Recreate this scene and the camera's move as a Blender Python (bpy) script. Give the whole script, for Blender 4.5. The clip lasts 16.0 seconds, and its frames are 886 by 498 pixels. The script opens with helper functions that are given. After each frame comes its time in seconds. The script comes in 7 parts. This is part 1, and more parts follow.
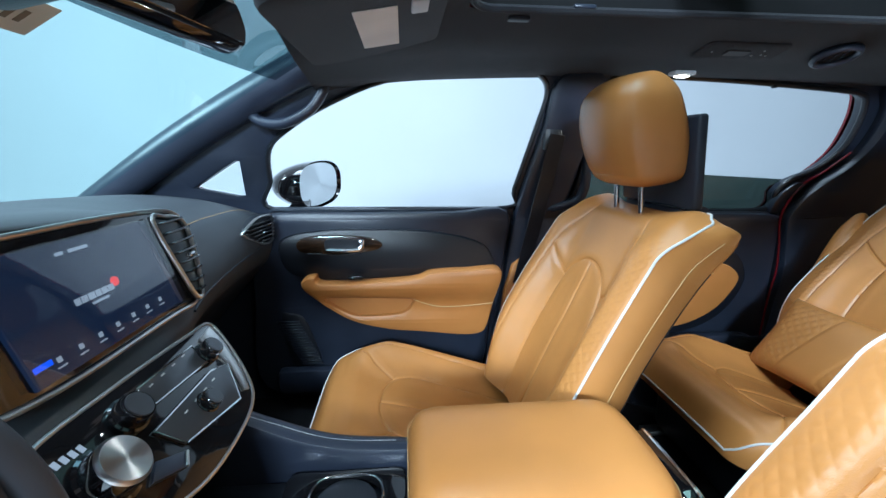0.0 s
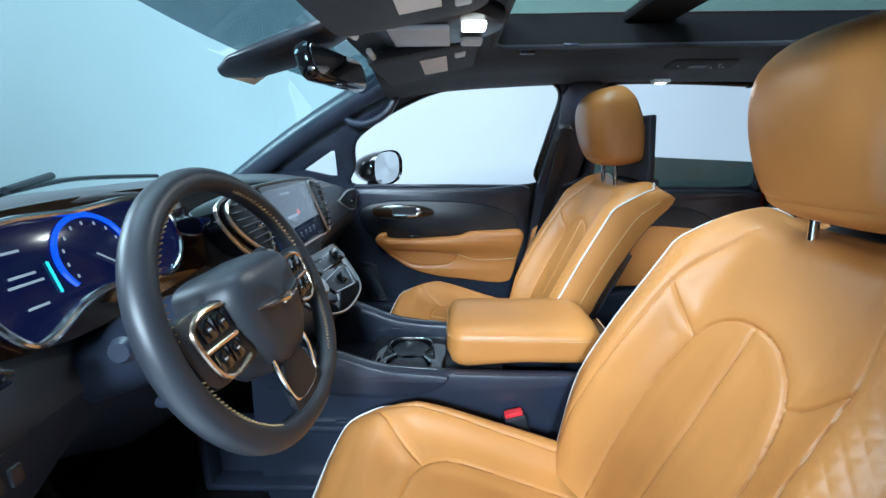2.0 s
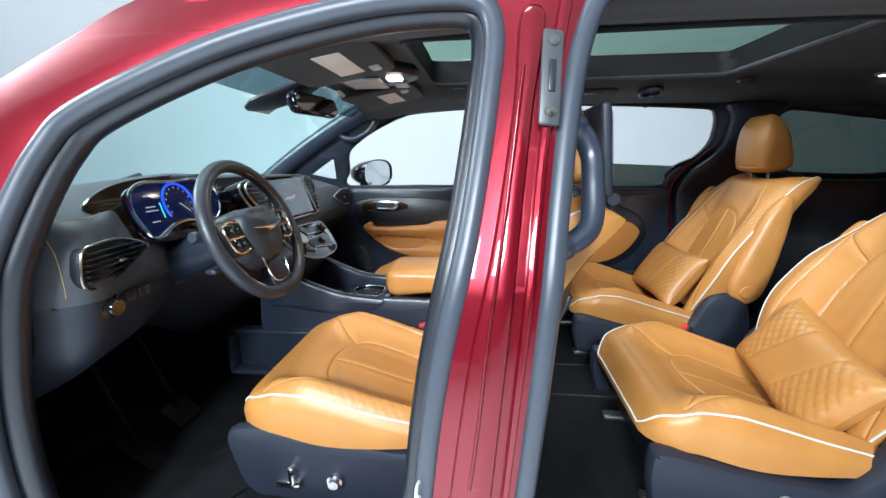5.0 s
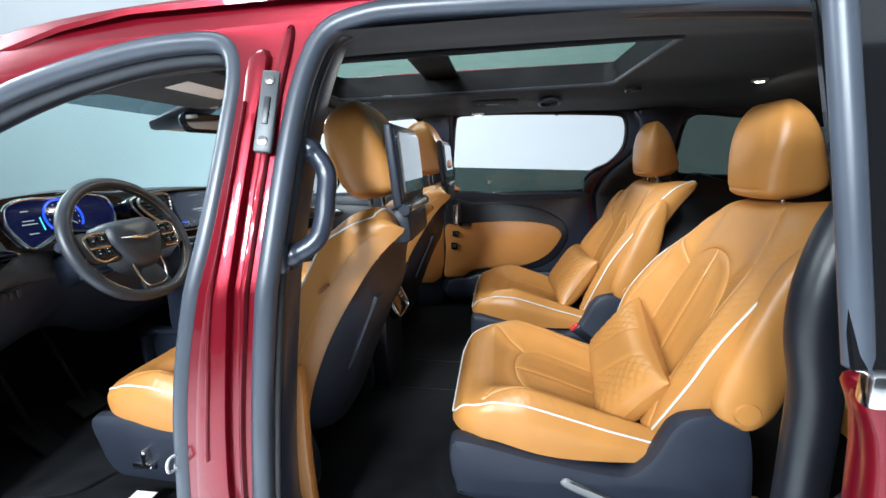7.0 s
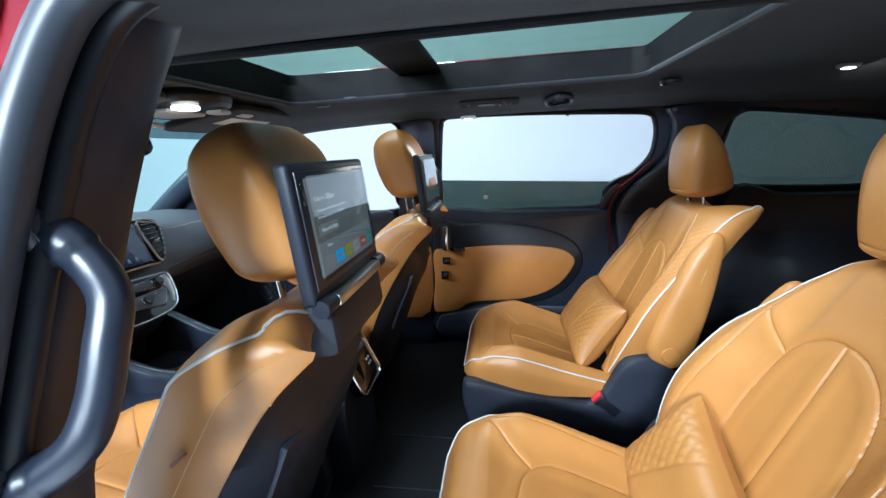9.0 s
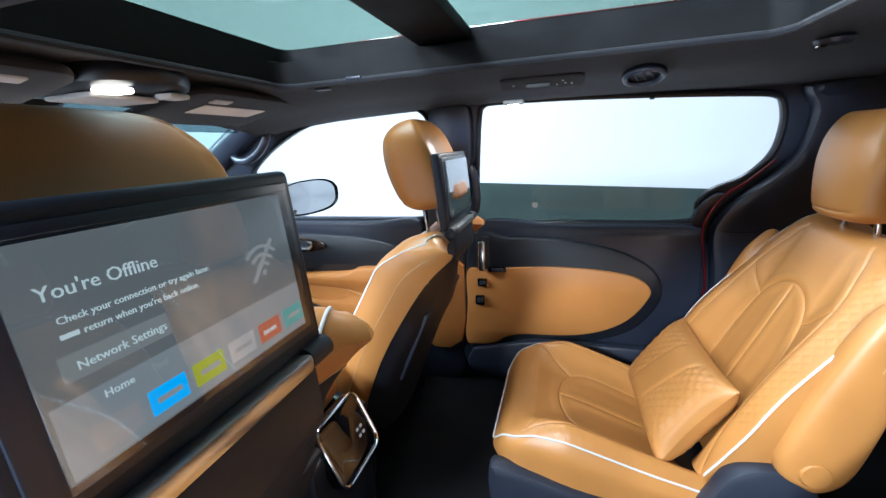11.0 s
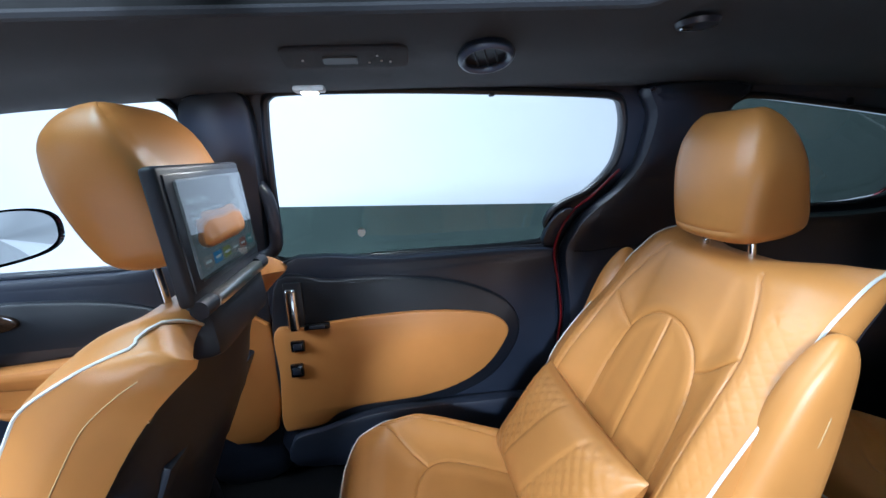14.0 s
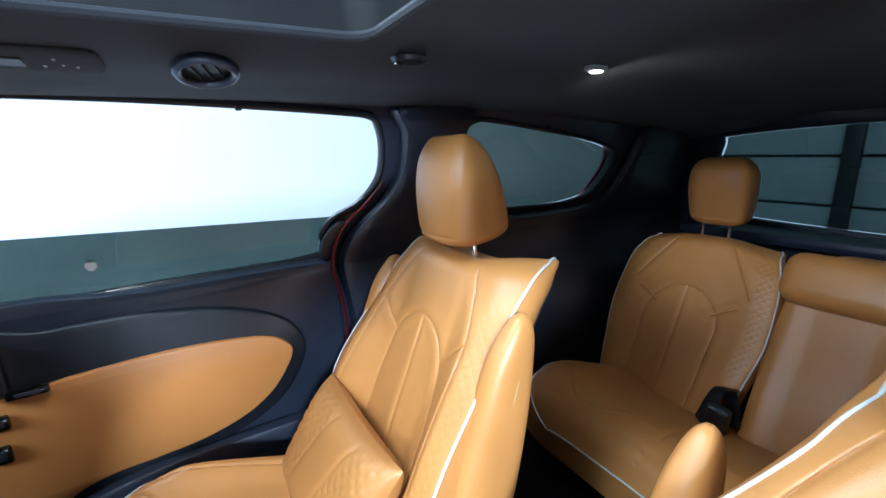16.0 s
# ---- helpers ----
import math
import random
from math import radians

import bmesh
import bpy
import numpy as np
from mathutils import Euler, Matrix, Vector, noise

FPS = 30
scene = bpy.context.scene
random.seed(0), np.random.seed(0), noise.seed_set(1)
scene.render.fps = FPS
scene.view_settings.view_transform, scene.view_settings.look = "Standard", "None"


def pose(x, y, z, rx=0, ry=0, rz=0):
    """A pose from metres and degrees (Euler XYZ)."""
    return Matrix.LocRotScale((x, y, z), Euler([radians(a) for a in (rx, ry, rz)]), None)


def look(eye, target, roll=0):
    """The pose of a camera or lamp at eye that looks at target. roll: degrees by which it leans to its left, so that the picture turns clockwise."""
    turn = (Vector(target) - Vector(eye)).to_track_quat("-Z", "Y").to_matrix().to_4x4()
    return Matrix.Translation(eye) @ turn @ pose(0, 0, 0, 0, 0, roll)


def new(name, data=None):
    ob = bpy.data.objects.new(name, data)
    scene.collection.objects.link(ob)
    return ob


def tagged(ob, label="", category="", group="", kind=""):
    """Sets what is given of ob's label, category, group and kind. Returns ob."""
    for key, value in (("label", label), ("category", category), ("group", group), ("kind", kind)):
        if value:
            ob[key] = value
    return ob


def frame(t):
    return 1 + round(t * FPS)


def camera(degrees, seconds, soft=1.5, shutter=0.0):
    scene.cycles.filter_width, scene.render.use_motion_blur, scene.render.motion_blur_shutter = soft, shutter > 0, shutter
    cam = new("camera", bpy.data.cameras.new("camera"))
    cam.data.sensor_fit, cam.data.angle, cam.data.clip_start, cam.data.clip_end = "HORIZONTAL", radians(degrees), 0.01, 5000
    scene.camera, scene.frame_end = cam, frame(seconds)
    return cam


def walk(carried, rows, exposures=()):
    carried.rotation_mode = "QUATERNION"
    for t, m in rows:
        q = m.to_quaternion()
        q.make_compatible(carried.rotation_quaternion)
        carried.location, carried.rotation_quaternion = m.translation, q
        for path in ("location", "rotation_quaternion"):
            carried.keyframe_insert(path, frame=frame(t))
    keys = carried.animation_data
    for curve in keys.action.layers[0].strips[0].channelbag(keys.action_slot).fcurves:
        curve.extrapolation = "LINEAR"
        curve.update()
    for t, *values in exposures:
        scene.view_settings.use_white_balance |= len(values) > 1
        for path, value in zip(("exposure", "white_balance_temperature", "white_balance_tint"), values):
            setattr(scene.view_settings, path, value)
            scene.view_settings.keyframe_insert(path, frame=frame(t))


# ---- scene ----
cam = camera(94.8, 16.0)
PATH = [
    (0, (-0.46, -0.537, 1.317), (-0.272, 1.399, 0.855), 0.6),
    (0.5, (-0.47, -0.674, 1.322), (-0.354, 1.266, 0.85), 0.6),
    (1, (-0.476, -0.783, 1.323), (-0.419, 1.155, 0.832), 0.5),
    (1.5, (-0.456, -0.9, 1.318), (-0.464, 1.034, 0.81), 0.2),
    (2, (-0.443, -1.004, 1.32), (-0.496, 0.93, 0.812), 0.0),
    (2.5, (-0.465, -1.119, 1.32), (-0.528, 0.817, 0.823), 0.2),
    (3, (-0.49, -1.236, 1.306), (-0.552, 0.705, 0.825), 0.4),
    (5.3, (-0.013, -1.555, 1.286), (-0.236, 0.386, 0.857), -0.7),
    (5.5, (0.045, -1.585, 1.285), (-0.192, 0.355, 0.862), -0.8),
    (6, (0.184, -1.658, 1.296), (-0.072, 0.282, 0.883), -1.1),
    (6.5, (0.297, -1.651, 1.301), (0.041, 0.289, 0.886), -1.3),
    (7, (0.394, -1.561, 1.31), (0.123, 0.375, 0.886), -1.6),
    (7.5, (0.455, -1.456, 1.33), (0.185, 0.476, 0.891), -2.0),
    (8, (0.484, -1.369, 1.355), (0.201, 0.561, 0.913), -2.3),
    (8.5, (0.463, -1.243, 1.384), (0.18, 0.685, 0.931), -2.6),
    (9, (0.421, -1.114, 1.402), (0.126, 0.809, 0.939), -2.9),
    (11.5, (0.434, -0.632, 1.416), (-0.141, 1.218, 0.921), -2.6),
    (12, (0.425, -0.542, 1.407), (-0.107, 1.32, 0.905), -2.1),
    (12.5, (0.409, -0.455, 1.392), (-0.027, 1.434, 0.903), -1.7),
    (13, (0.404, -0.384, 1.395), (0.141, 1.539, 0.915), -1.8),
    (13.5, (0.421, -0.336, 1.401), (0.375, 1.607, 0.929), -2.2),
    (14, (0.448, -0.31, 1.401), (0.653, 1.623, 0.93), -2.6),
    (14.5, (0.478, -0.311, 1.409), (0.937, 1.577, 0.934), -2.6),
    (15, (0.517, -0.322, 1.413), (1.203, 1.496, 0.938), -2.6),
    (15.5, (0.555, -0.34, 1.415), (1.421, 1.398, 0.934), -2.5),
    (16, (0.576, -0.368, 1.42), (1.572, 1.299, 0.942), -2.2),
]
walk(cam, [(t, look(eye, target, roll)) for t, eye, target, roll in PATH], [(0, 0.11, 5450, 2), (3, 0.04, 5650, 2), (5.5, 0.12, 6350, 8), (7.5, 0.20, 6350, 7), (9, 0.22, 5750, 5), (11.5, 0.60, 5850, 9), (12.7, 0.58, 5750, 9), (14, 0.48, 5500, 8), (14.6, 0.55, 5420, 8), (16, 0.73, 5300, 7)])

# ---- world and lights ----
world = bpy.data.worlds.new("studio")
scene.world = world
world.use_nodes = True
_bg = world.node_tree.nodes["Background"]
_bg.inputs[0].default_value = (0.82, 0.91, 1.0, 1)
_bg.inputs[1].default_value = 0.80


def softbox(name, eye, target, sx, sy, watts, colour=(0.84, 0.93, 1.0)):
    d = bpy.data.lights.new(name, "AREA")
    d.shape, d.size, d.size_y, d.energy, d.color = "RECTANGLE", sx, sy, watts, colour
    ob = new(name, d)
    ob.matrix_world = look(eye, target)
    return ob


softbox("studio_softbox", (-0.42, -3.8, 2.62), (0.3, 0, 0.9), 0.50, 0.40, 190)
softbox("studio_softbox", (-1.55, -3.6, 2.5), (-0.1, 0, 0.9), 0.60, 0.45, 130)
softbox("studio_softbox", (-1.0, 0.4, 4.6), (0.0, 0, 1.0), 3.0, 1.6, 210)
# No known source: added in front to brighten the dashboard.
softbox("studio_softbox", (-4.2, -0.6, 3.2), (-0.6, 0, 1.0), 1.6, 1.2, 190)
# Also made up, only to lift the dim far end of the backdrop.
softbox("studio_softbox", (-6.0, 0.6, 4.8), (-8.0, 4.2, 1.4), 3.0, 1.5, 140)

# ---- materials ----


def mat(name, colour, rough=0.5, metal=0.0, grain=0.0, grain_scale=400.0, vary=0.08, vary_scale=9.0, coat=0.0, sheen=0.0, spec=0.5, relief=0.0, relief_scale=30.0):
    m = bpy.data.materials.new(name)
    m.use_nodes = True
    nt = m.node_tree
    b = nt.nodes["Principled BSDF"]
    b.inputs["Metallic"].default_value = metal
    b.inputs["Coat Weight"].default_value = coat
    b.inputs["Coat Roughness"].default_value = 0.04
    b.inputs["Sheen Weight"].default_value = sheen
    b.inputs["Specular IOR Level"].default_value = spec
    tc = nt.nodes.new("ShaderNodeTexCoord")
    n1 = nt.nodes.new("ShaderNodeTexNoise")
    n1.inputs["Scale"].default_value = vary_scale
    n1.inputs["Detail"].default_value = 6
    nt.links.new(tc.outputs["Object"], n1.inputs["Vector"])
    r = nt.nodes.new("ShaderNodeValToRGB")
    r.color_ramp.elements[0].position, r.color_ramp.elements[1].position = 0.3, 0.7
    r.color_ramp.elements[0].color = (*[c * (1 - vary) for c in colour], 1)
    r.color_ramp.elements[1].color = (*[min(1, c * (1 + vary)) for c in colour], 1)
    nt.links.new(n1.outputs["Fac"], r.inputs["Fac"])
    nt.links.new(r.outputs["Color"], b.inputs["Base Color"])
    mr = nt.nodes.new("ShaderNodeMapRange")
    mr.inputs["To Min"].default_value, mr.inputs["To Max"].default_value = max(0, rough * (1 - 1.6 * vary)), min(1, rough * (1 + 1.6 * vary))
    nt.links.new(n1.outputs["Fac"], mr.inputs["Value"])
    nt.links.new(mr.outputs["Result"], b.inputs["Roughness"])
    last = None
    if relief:
        n3 = nt.nodes.new("ShaderNodeTexNoise")
        n3.inputs["Scale"].default_value = relief_scale
        n3.inputs["Detail"].default_value = 3
        nt.links.new(tc.outputs["Object"], n3.inputs["Vector"])
        last = nt.nodes.new("ShaderNodeBump")
        last.inputs["Strength"].default_value, last.inputs["Distance"].default_value = relief, 0.01
        nt.links.new(n3.outputs["Fac"], last.inputs["Height"])
    if grain:
        n2 = nt.nodes.new("ShaderNodeTexVoronoi")
        n2.inputs["Scale"].default_value = grain_scale
        nt.links.new(tc.outputs["Object"], n2.inputs["Vector"])
        bp = nt.nodes.new("ShaderNodeBump")
        bp.inputs["Strength"].default_value, bp.inputs["Distance"].default_value = grain, 0.001
        nt.links.new(n2.outputs["Distance"], bp.inputs["Height"])
        if last:
            nt.links.new(last.outputs["Normal"], bp.inputs["Normal"])
        last = bp
    if last:
        nt.links.new(last.outputs["Normal"], b.inputs["Normal"])
    return m


def glass(name, tint, gloss=1.0, base=0.035):
    m = bpy.data.materials.new(name)
    m.use_nodes = True
    nt = m.node_tree
    nt.nodes.remove(nt.nodes["Principled BSDF"])
    out = nt.nodes["Material Output"]
    t, g, f, p, x = (nt.nodes.new("ShaderNode" + k) for k in ("BsdfTransparent", "BsdfGlossy", "LayerWeight", "Math", "MixShader"))
    t.inputs["Color"].default_value = (*tint, 1)
    g.inputs["Roughness"].default_value = 0.02
    p.operation = "POWER"
    p.inputs[1].default_value = 4.5
    q = nt.nodes.new("ShaderNodeMath")
    q.operation = "MULTIPLY_ADD"
    q.inputs[1].default_value, q.inputs[2].default_value = 0.7 * gloss, base
    nt.links.new(f.outputs["Facing"], p.inputs[0])
    nt.links.new(p.outputs[0], q.inputs[0])
    nt.links.new(q.outputs[0], x.inputs[0])
    nt.links.new(t.outputs[0], x.inputs[1])
    nt.links.new(g.outputs[0], x.inputs[2])
    nt.links.new(x.outputs[0], out.inputs[0])
    return m


def glow(name, colour, strength):
    m = bpy.data.materials.new(name)
    m.use_nodes = True
    b = m.node_tree.nodes["Principled BSDF"]
    b.inputs["Base Color"].default_value = (0.01, 0.01, 0.01, 1)
    b.inputs["Roughness"].default_value = 0.15
    b.inputs["Emission Color"].default_value = (*colour, 1)
    b.inputs["Emission Strength"].default_value = strength
    return m


LEATHER = mat("caramel_leather", (0.450, 0.196, 0.051), 0.36, grain=0.16, grain_scale=900, vary=0.07, relief=0.03, relief_scale=18)
LEATHER2 = mat("caramel_vinyl", (0.47, 0.192, 0.048), 0.42, grain=0.16, grain_scale=800, vary=0.06, relief=0.02, relief_scale=10)
PIPING = mat("white_piping", (0.60, 0.61, 0.60), 0.45, vary=0.08)
THREAD = mat("tan_thread", (0.50, 0.34, 0.16), 0.7)
BLACK = mat("black_plastic", (0.007, 0.009, 0.014), 0.38, spec=0.6, grain=0.08, grain_scale=1100, vary=0.15)
SOFT = mat("charcoal_soft_touch", (0.019, 0.024, 0.039), 0.32, spec=0.55, grain=0.07, grain_scale=1100, vary=0.12)
DASHTOP = mat("dash_top_skin", (0.040, 0.045, 0.053), 0.50, spec=0.5, grain=0.12, grain_scale=1000, vary=0.12)
WRAP = mat("wheel_leather", (0.021, 0.024, 0.031), 0.42, grain=0.08, grain_scale=1200, vary=0.10)
SHELL = mat("seat_shell_plastic", (0.017, 0.021, 0.033), 0.48, spec=0.4, grain=0.10, grain_scale=1000, vary=0.12)
FABRIC = mat("black_headliner_cloth", (0.012, 0.0125, 0.0165), 0.95, grain=0.5, grain_scale=900, vary=0.2, vary_scale=5, sheen=0.12, spec=0.25)
CARPET = mat("black_carpet", (0.008, 0.0085, 0.010), 1.0, spec=0.12, grain=1.0, grain_scale=500, vary=0.3, vary_scale=25)
RUBBER = mat("door_seal_rubber", (0.038, 0.045, 0.060), 0.38, vary=0.10)
PAINT = mat("red_pearl_paint", (0.175, 0.0022, 0.011), 0.30, metal=0.6, spec=0.35, coat=0.70, vary=0.05, grain=0.10, grain_scale=1600)
GLOSS = mat("piano_black", (0.006, 0.006, 0.007), 0.06, coat=0.6, vary=0.05)
CHROME = mat("satin_chrome", (0.75, 0.75, 0.76), 0.16, metal=1.0, vary=0.05)
STEEL = mat("brushed_steel", (0.60, 0.59, 0.57), 0.3, metal=1.0, vary=0.08)
PITCH = mat("matt_black", (0.003, 0.003, 0.0035), 0.7, vary=0.2, spec=0.2)
DARKMETAL = mat("dark_satin_metal", (0.30, 0.29, 0.28), 0.25, metal=1.0, vary=0.06)
WHITE = mat("studio_floor_paint", (0.78, 0.80, 0.82), 0.5, vary=0.03)
CYC = mat("studio_wall_paint", (0.48, 0.50, 0.52), 0.6, vary=0.03, vary_scale=0.8)
GREY = mat("light_grey_plastic", (0.45, 0.46, 0.47), 0.45)
REDP = mat("red_button_plastic", (0.55, 0.02, 0.03), 0.4)
PAPER = mat("white_paper", (0.75, 0.74, 0.72), 0.7)
WINDSCREEN = glass("windscreen_glass", (0.70, 0.93, 0.91))
CLEAR = glass("clear_side_glass", (0.93, 0.96, 0.97))
PRIVACY = glass("privacy_glass", (0.27, 0.32, 0.30))
QUARTER = glass("quarter_glass", (0.30, 0.345, 0.325))
SCREENGLASS = glass("screen_cover_glass", (0.92, 0.92, 0.92), 2.6, 0.05)
ROOFGLASS = glass("tinted_roof_glass", (0.58, 0.70, 0.64), 0.35)

# ---- builders ----
Y0 = -0.02   # centre line of the van
FLOOR = 0.43


def flat(a):
    return [tuple(float(c) for c in p) for p in a]


def part(name, geo, material, parent=None, label="", smooth=True):
    """One mesh object, from (verts, faces), under a thing or a part."""
    me = bpy.data.meshes.new(name)
    me.from_pydata(flat(geo[0]), [], geo[1])
    me.materials.append(material)
    if smooth:
        me.shade_smooth()
        me.set_sharp_from_angle(angle=radians(38))
    ob = new(name, me)
    if parent:
        ob.parent = parent
    if label:
        tagged(ob, label)
    return ob


def thing(name, label, category, group="", kind="", at=(0, 0, 0)):
    ob = new(name)
    ob.empty_display_size = 0.1
    ob.location = at
    return tagged(ob, label, category, group, kind)


def join(*geos):
    v, f = [], []
    for a, b in geos:
        n = len(v)
        v += list(a)
        f += [tuple(i + n for i in q) for q in b]
    return v, f


def xf(geo, m):
    return [m @ Vector(p) for p in geo[0]], geo[1]


def loft(rings, closed=True, caps=True):
    rings = [list(r) for r in rings]
    n, m = len(rings), len(rings[0])
    v = [tuple(p) for r in rings for p in r]
    f = []
    for i in range(n - 1):
        for j in range(m if closed else m - 1):
            k = (j + 1) % m
            f.append((i * m + j, i * m + k, (i + 1) * m + k, (i + 1) * m + j))
    if caps and closed:
        f.append(tuple(reversed(range(m))))
        f.append(tuple((n - 1) * m + j for j in range(m)))
    return v, f


def spline(pts, n=8, closed=False):
    """A smooth line (Catmull-Rom) through the points."""
    p = [np.array(q, float) for q in pts]
    k = len(p)
    out = []
    for i in range(k if closed else k - 1):
        if closed:
            a, b, c, d = p[i - 1], p[i], p[(i + 1) % k], p[(i + 2) % k]
        else:
            a, b, c, d = p[max(i - 1, 0)], p[i], p[i + 1], p[min(i + 2, k - 1)]
        for j in range(n):
            t = j / n
            out.append(0.5 * (2 * b + (c - a) * t + (2 * a - 5 * b + 4 * c - d) * t * t + (3 * b - a - 3 * c + d) * t ** 3))
    if not closed:
        out.append(p[-1])
    return out


def tube(pts, r, n=8, closed=False, flatten=1.0):
    """A round bar along a line; r may be a list. flatten squeezes it along the line's second normal."""
    p = [Vector(q) for q in pts]
    k = len(p)
    rs = r if isinstance(r, (list, tuple)) else [r] * k
    rings, up = [], None
    for i in range(k):
        if closed:
            d = p[(i + 1) % k] - p[i - 1]
        else:
            d = p[min(i + 1, k - 1)] - p[max(i - 1, 0)]
        d.normalize()
        if up is None:
            up = Vector((0, 0, 1)) if abs(d.z) < 0.9 else Vector((0, 1, 0))
        a = (up - d * up.dot(d)).normalized()
        up = a
        b = d.cross(a)
        rings.append([p[i] + (a * math.cos(t) + b * math.sin(t) * flatten) * rs[i] for t in [2 * math.pi * j / n for j in range(n)]])
    if closed:
        rings.append(rings[0])
        return loft(rings, True, False)
    return loft(rings, True, True)


def rbox(c, s, r=0.01, seg=2, m=None):
    """A box with rounded edges: centre, size."""
    bm = bmesh.new()
    bmesh.ops.create_cube(bm, size=1)
    bmesh.ops.scale(bm, vec=s, verts=bm.verts)
    r = min(r, 0.49 * min(s))
    bmesh.ops.bevel(bm, geom=bm.edges[:], offset=r, segments=seg, profile=0.5, affect="EDGES")
    mm = (m or Matrix()) if m else Matrix()
    v = [Vector(c) + (mm @ q.co) for q in bm.verts]
    f = [tuple(x.index for x in q.verts) for q in bm.faces]
    bm.free()
    return v, f


def lathe(profile, n=32, m=None):
    """Turns (radius, height) pairs about z."""
    rings = [[(r * math.cos(t), r * math.sin(t), z) for t in [2 * math.pi * j / n for j in range(n)]] for r, z in profile]
    g = loft(rings, True, True)
    return xf(g, m) if m else g


def plate(outline, thick, where, holes=(), bevel=0.0, cuts_a=(), cuts_b=()):
    """A flat plate with holes in (a, b), cut along lines and bent by where(a, b, c)."""
    cu = bpy.data.curves.new("plate", "CURVE")
    cu.dimensions, cu.fill_mode, cu.extrude, cu.bevel_depth, cu.bevel_resolution = "2D", "BOTH", max(thick / 2 - bevel, 0.0001), bevel, 1
    cu.offset = -bevel
    for poly in (outline, *holes):
        sp = cu.splines.new("POLY")
        sp.points.add(len(poly) - 1)
        for q, p in zip(sp.points, poly):
            q.co = (p[0], p[1], 0, 1)
        sp.use_cyclic_u = True
    ob = bpy.data.objects.new("plate", cu)
    scene.collection.objects.link(ob)
    dg = bpy.context.evaluated_depsgraph_get()
    me = bpy.data.meshes.new_from_object(ob.evaluated_get(dg))
    bm = bmesh.new()
    bm.from_mesh(me)
    for axis, vals in ((0, cuts_a), (1, cuts_b)):
        for c in vals:
            co, no = [0, 0, 0], [0, 0, 0]
            co[axis], no[axis] = c, 1
            bmesh.ops.bisect_plane(bm, geom=bm.verts[:] + bm.edges[:] + bm.faces[:], plane_co=co, plane_no=no, dist=1e-5)
    bmesh.ops.remove_doubles(bm, verts=bm.verts, dist=1e-5)
    bm.verts.index_update()
    v = [where(*q.co) for q in bm.verts]
    f = [tuple(x.index for x in q.verts) for q in bm.faces]
    bm.free()
    bpy.data.objects.remove(ob)
    bpy.data.curves.remove(cu)
    bpy.data.meshes.remove(me)
    return v, f


def rrect(x0, y0, x1, y1, r, n=5):
    out = []
    for cx, cy, a in ((x1 - r, y1 - r, 0), (x0 + r, y1 - r, 90), (x0 + r, y0 + r, 180), (x1 - r, y0 + r, 270)):
        for i in range(n + 1):
            t = radians(a + 90 * i / n)
            out.append((cx + r * math.cos(t), cy + r * math.sin(t)))
    return out


def dist_lines(p, lines):
    """Distance of each row of p (n, 2) to the nearest of the polylines."""
    best = np.full(len(p), 9.0)
    for line in lines:
        q = np.array(line, float)
        for a, b in zip(q[:-1], q[1:]):
            d = b - a
            t = np.clip(((p - a) @ d) / max(d @ d, 1e-9), 0, 1)
            best = np.minimum(best, np.linalg.norm(p - a - t[:, None] * d, axis=1))
    return best


def sstep(a, b, x):
    t = np.clip((np.asarray(x, float) - a) / (b - a), 0, 1)
    return t * t * (3 - 2 * t)


def quilt(s, h, pitch, depth):
    """Diamond stitching: soft pads between two sets of crossing lines."""
    a = np.abs(np.sin(np.pi * (s + h) / pitch))
    b = np.abs(np.sin(np.pi * (s - h) / pitch))
    return depth * (np.minimum(a, b) ** 0.6 - 1)


def curve_at(v, pts):
    """Smooth value at v through (v, value) pairs."""
    xs = np.array([p[0] for p in pts], float)
    ys = np.array([p[1] for p in pts], float)
    m = np.gradient(ys, xs)
    v = np.asarray(v, float)
    i = np.clip(np.searchsorted(xs, v) - 1, 0, len(xs) - 2)
    h = xs[i + 1] - xs[i]
    t = np.clip((v - xs[i]) / h, 0, 1)
    return ((2 * t ** 3 - 3 * t * t + 1) * ys[i] + (t ** 3 - 2 * t * t + t) * h * m[i] + (-2 * t ** 3 + 3 * t * t) * ys[i + 1] + (t ** 3 - t * t) * h * m[i + 1])


def offset_poly(poly, d):
    """Moves a closed outline sideways: positive d shrinks it."""
    n = len(poly)
    area = sum(poly[i - 1][0] * poly[i][1] - poly[i][0] * poly[i - 1][1] for i in range(n))
    sg = 1 if area > 0 else -1
    out = []
    for i in range(n):
        a, b = np.array(poly[i - 1], float), np.array(poly[(i + 1) % n], float)
        t = (b - a) / max(np.linalg.norm(b - a), 1e-9)
        out.append((poly[i][0] - sg * t[1] * d, poly[i][1] + sg * t[0] * d))
    return out

# ---- the studio round the van ----
tagged(part("ground", plate(rrect(-4.6, -4.4, 8.0, 4.4, 2.5), 0.1, lambda a, b, c: (a, b, c - 0.05)), WHITE), "pale seamless studio floor under the van", "floor", kind="structure")

cove = [(3.3, 0.004), (3.6, 0.03), (3.9, 0.16), (4.1, 0.38), (4.2, 0.75), (4.22, 1.4), (4.22, 3.0), (4.22, 5.2)]
tagged(part("backdrop", loft([[(x, y, z) for y, z in spline(cove, 5)] for x in np.linspace(-18.0, 9.0, 14)], False, False), CYC), "white curved studio wall beyond the passenger side", "wall", kind="structure")

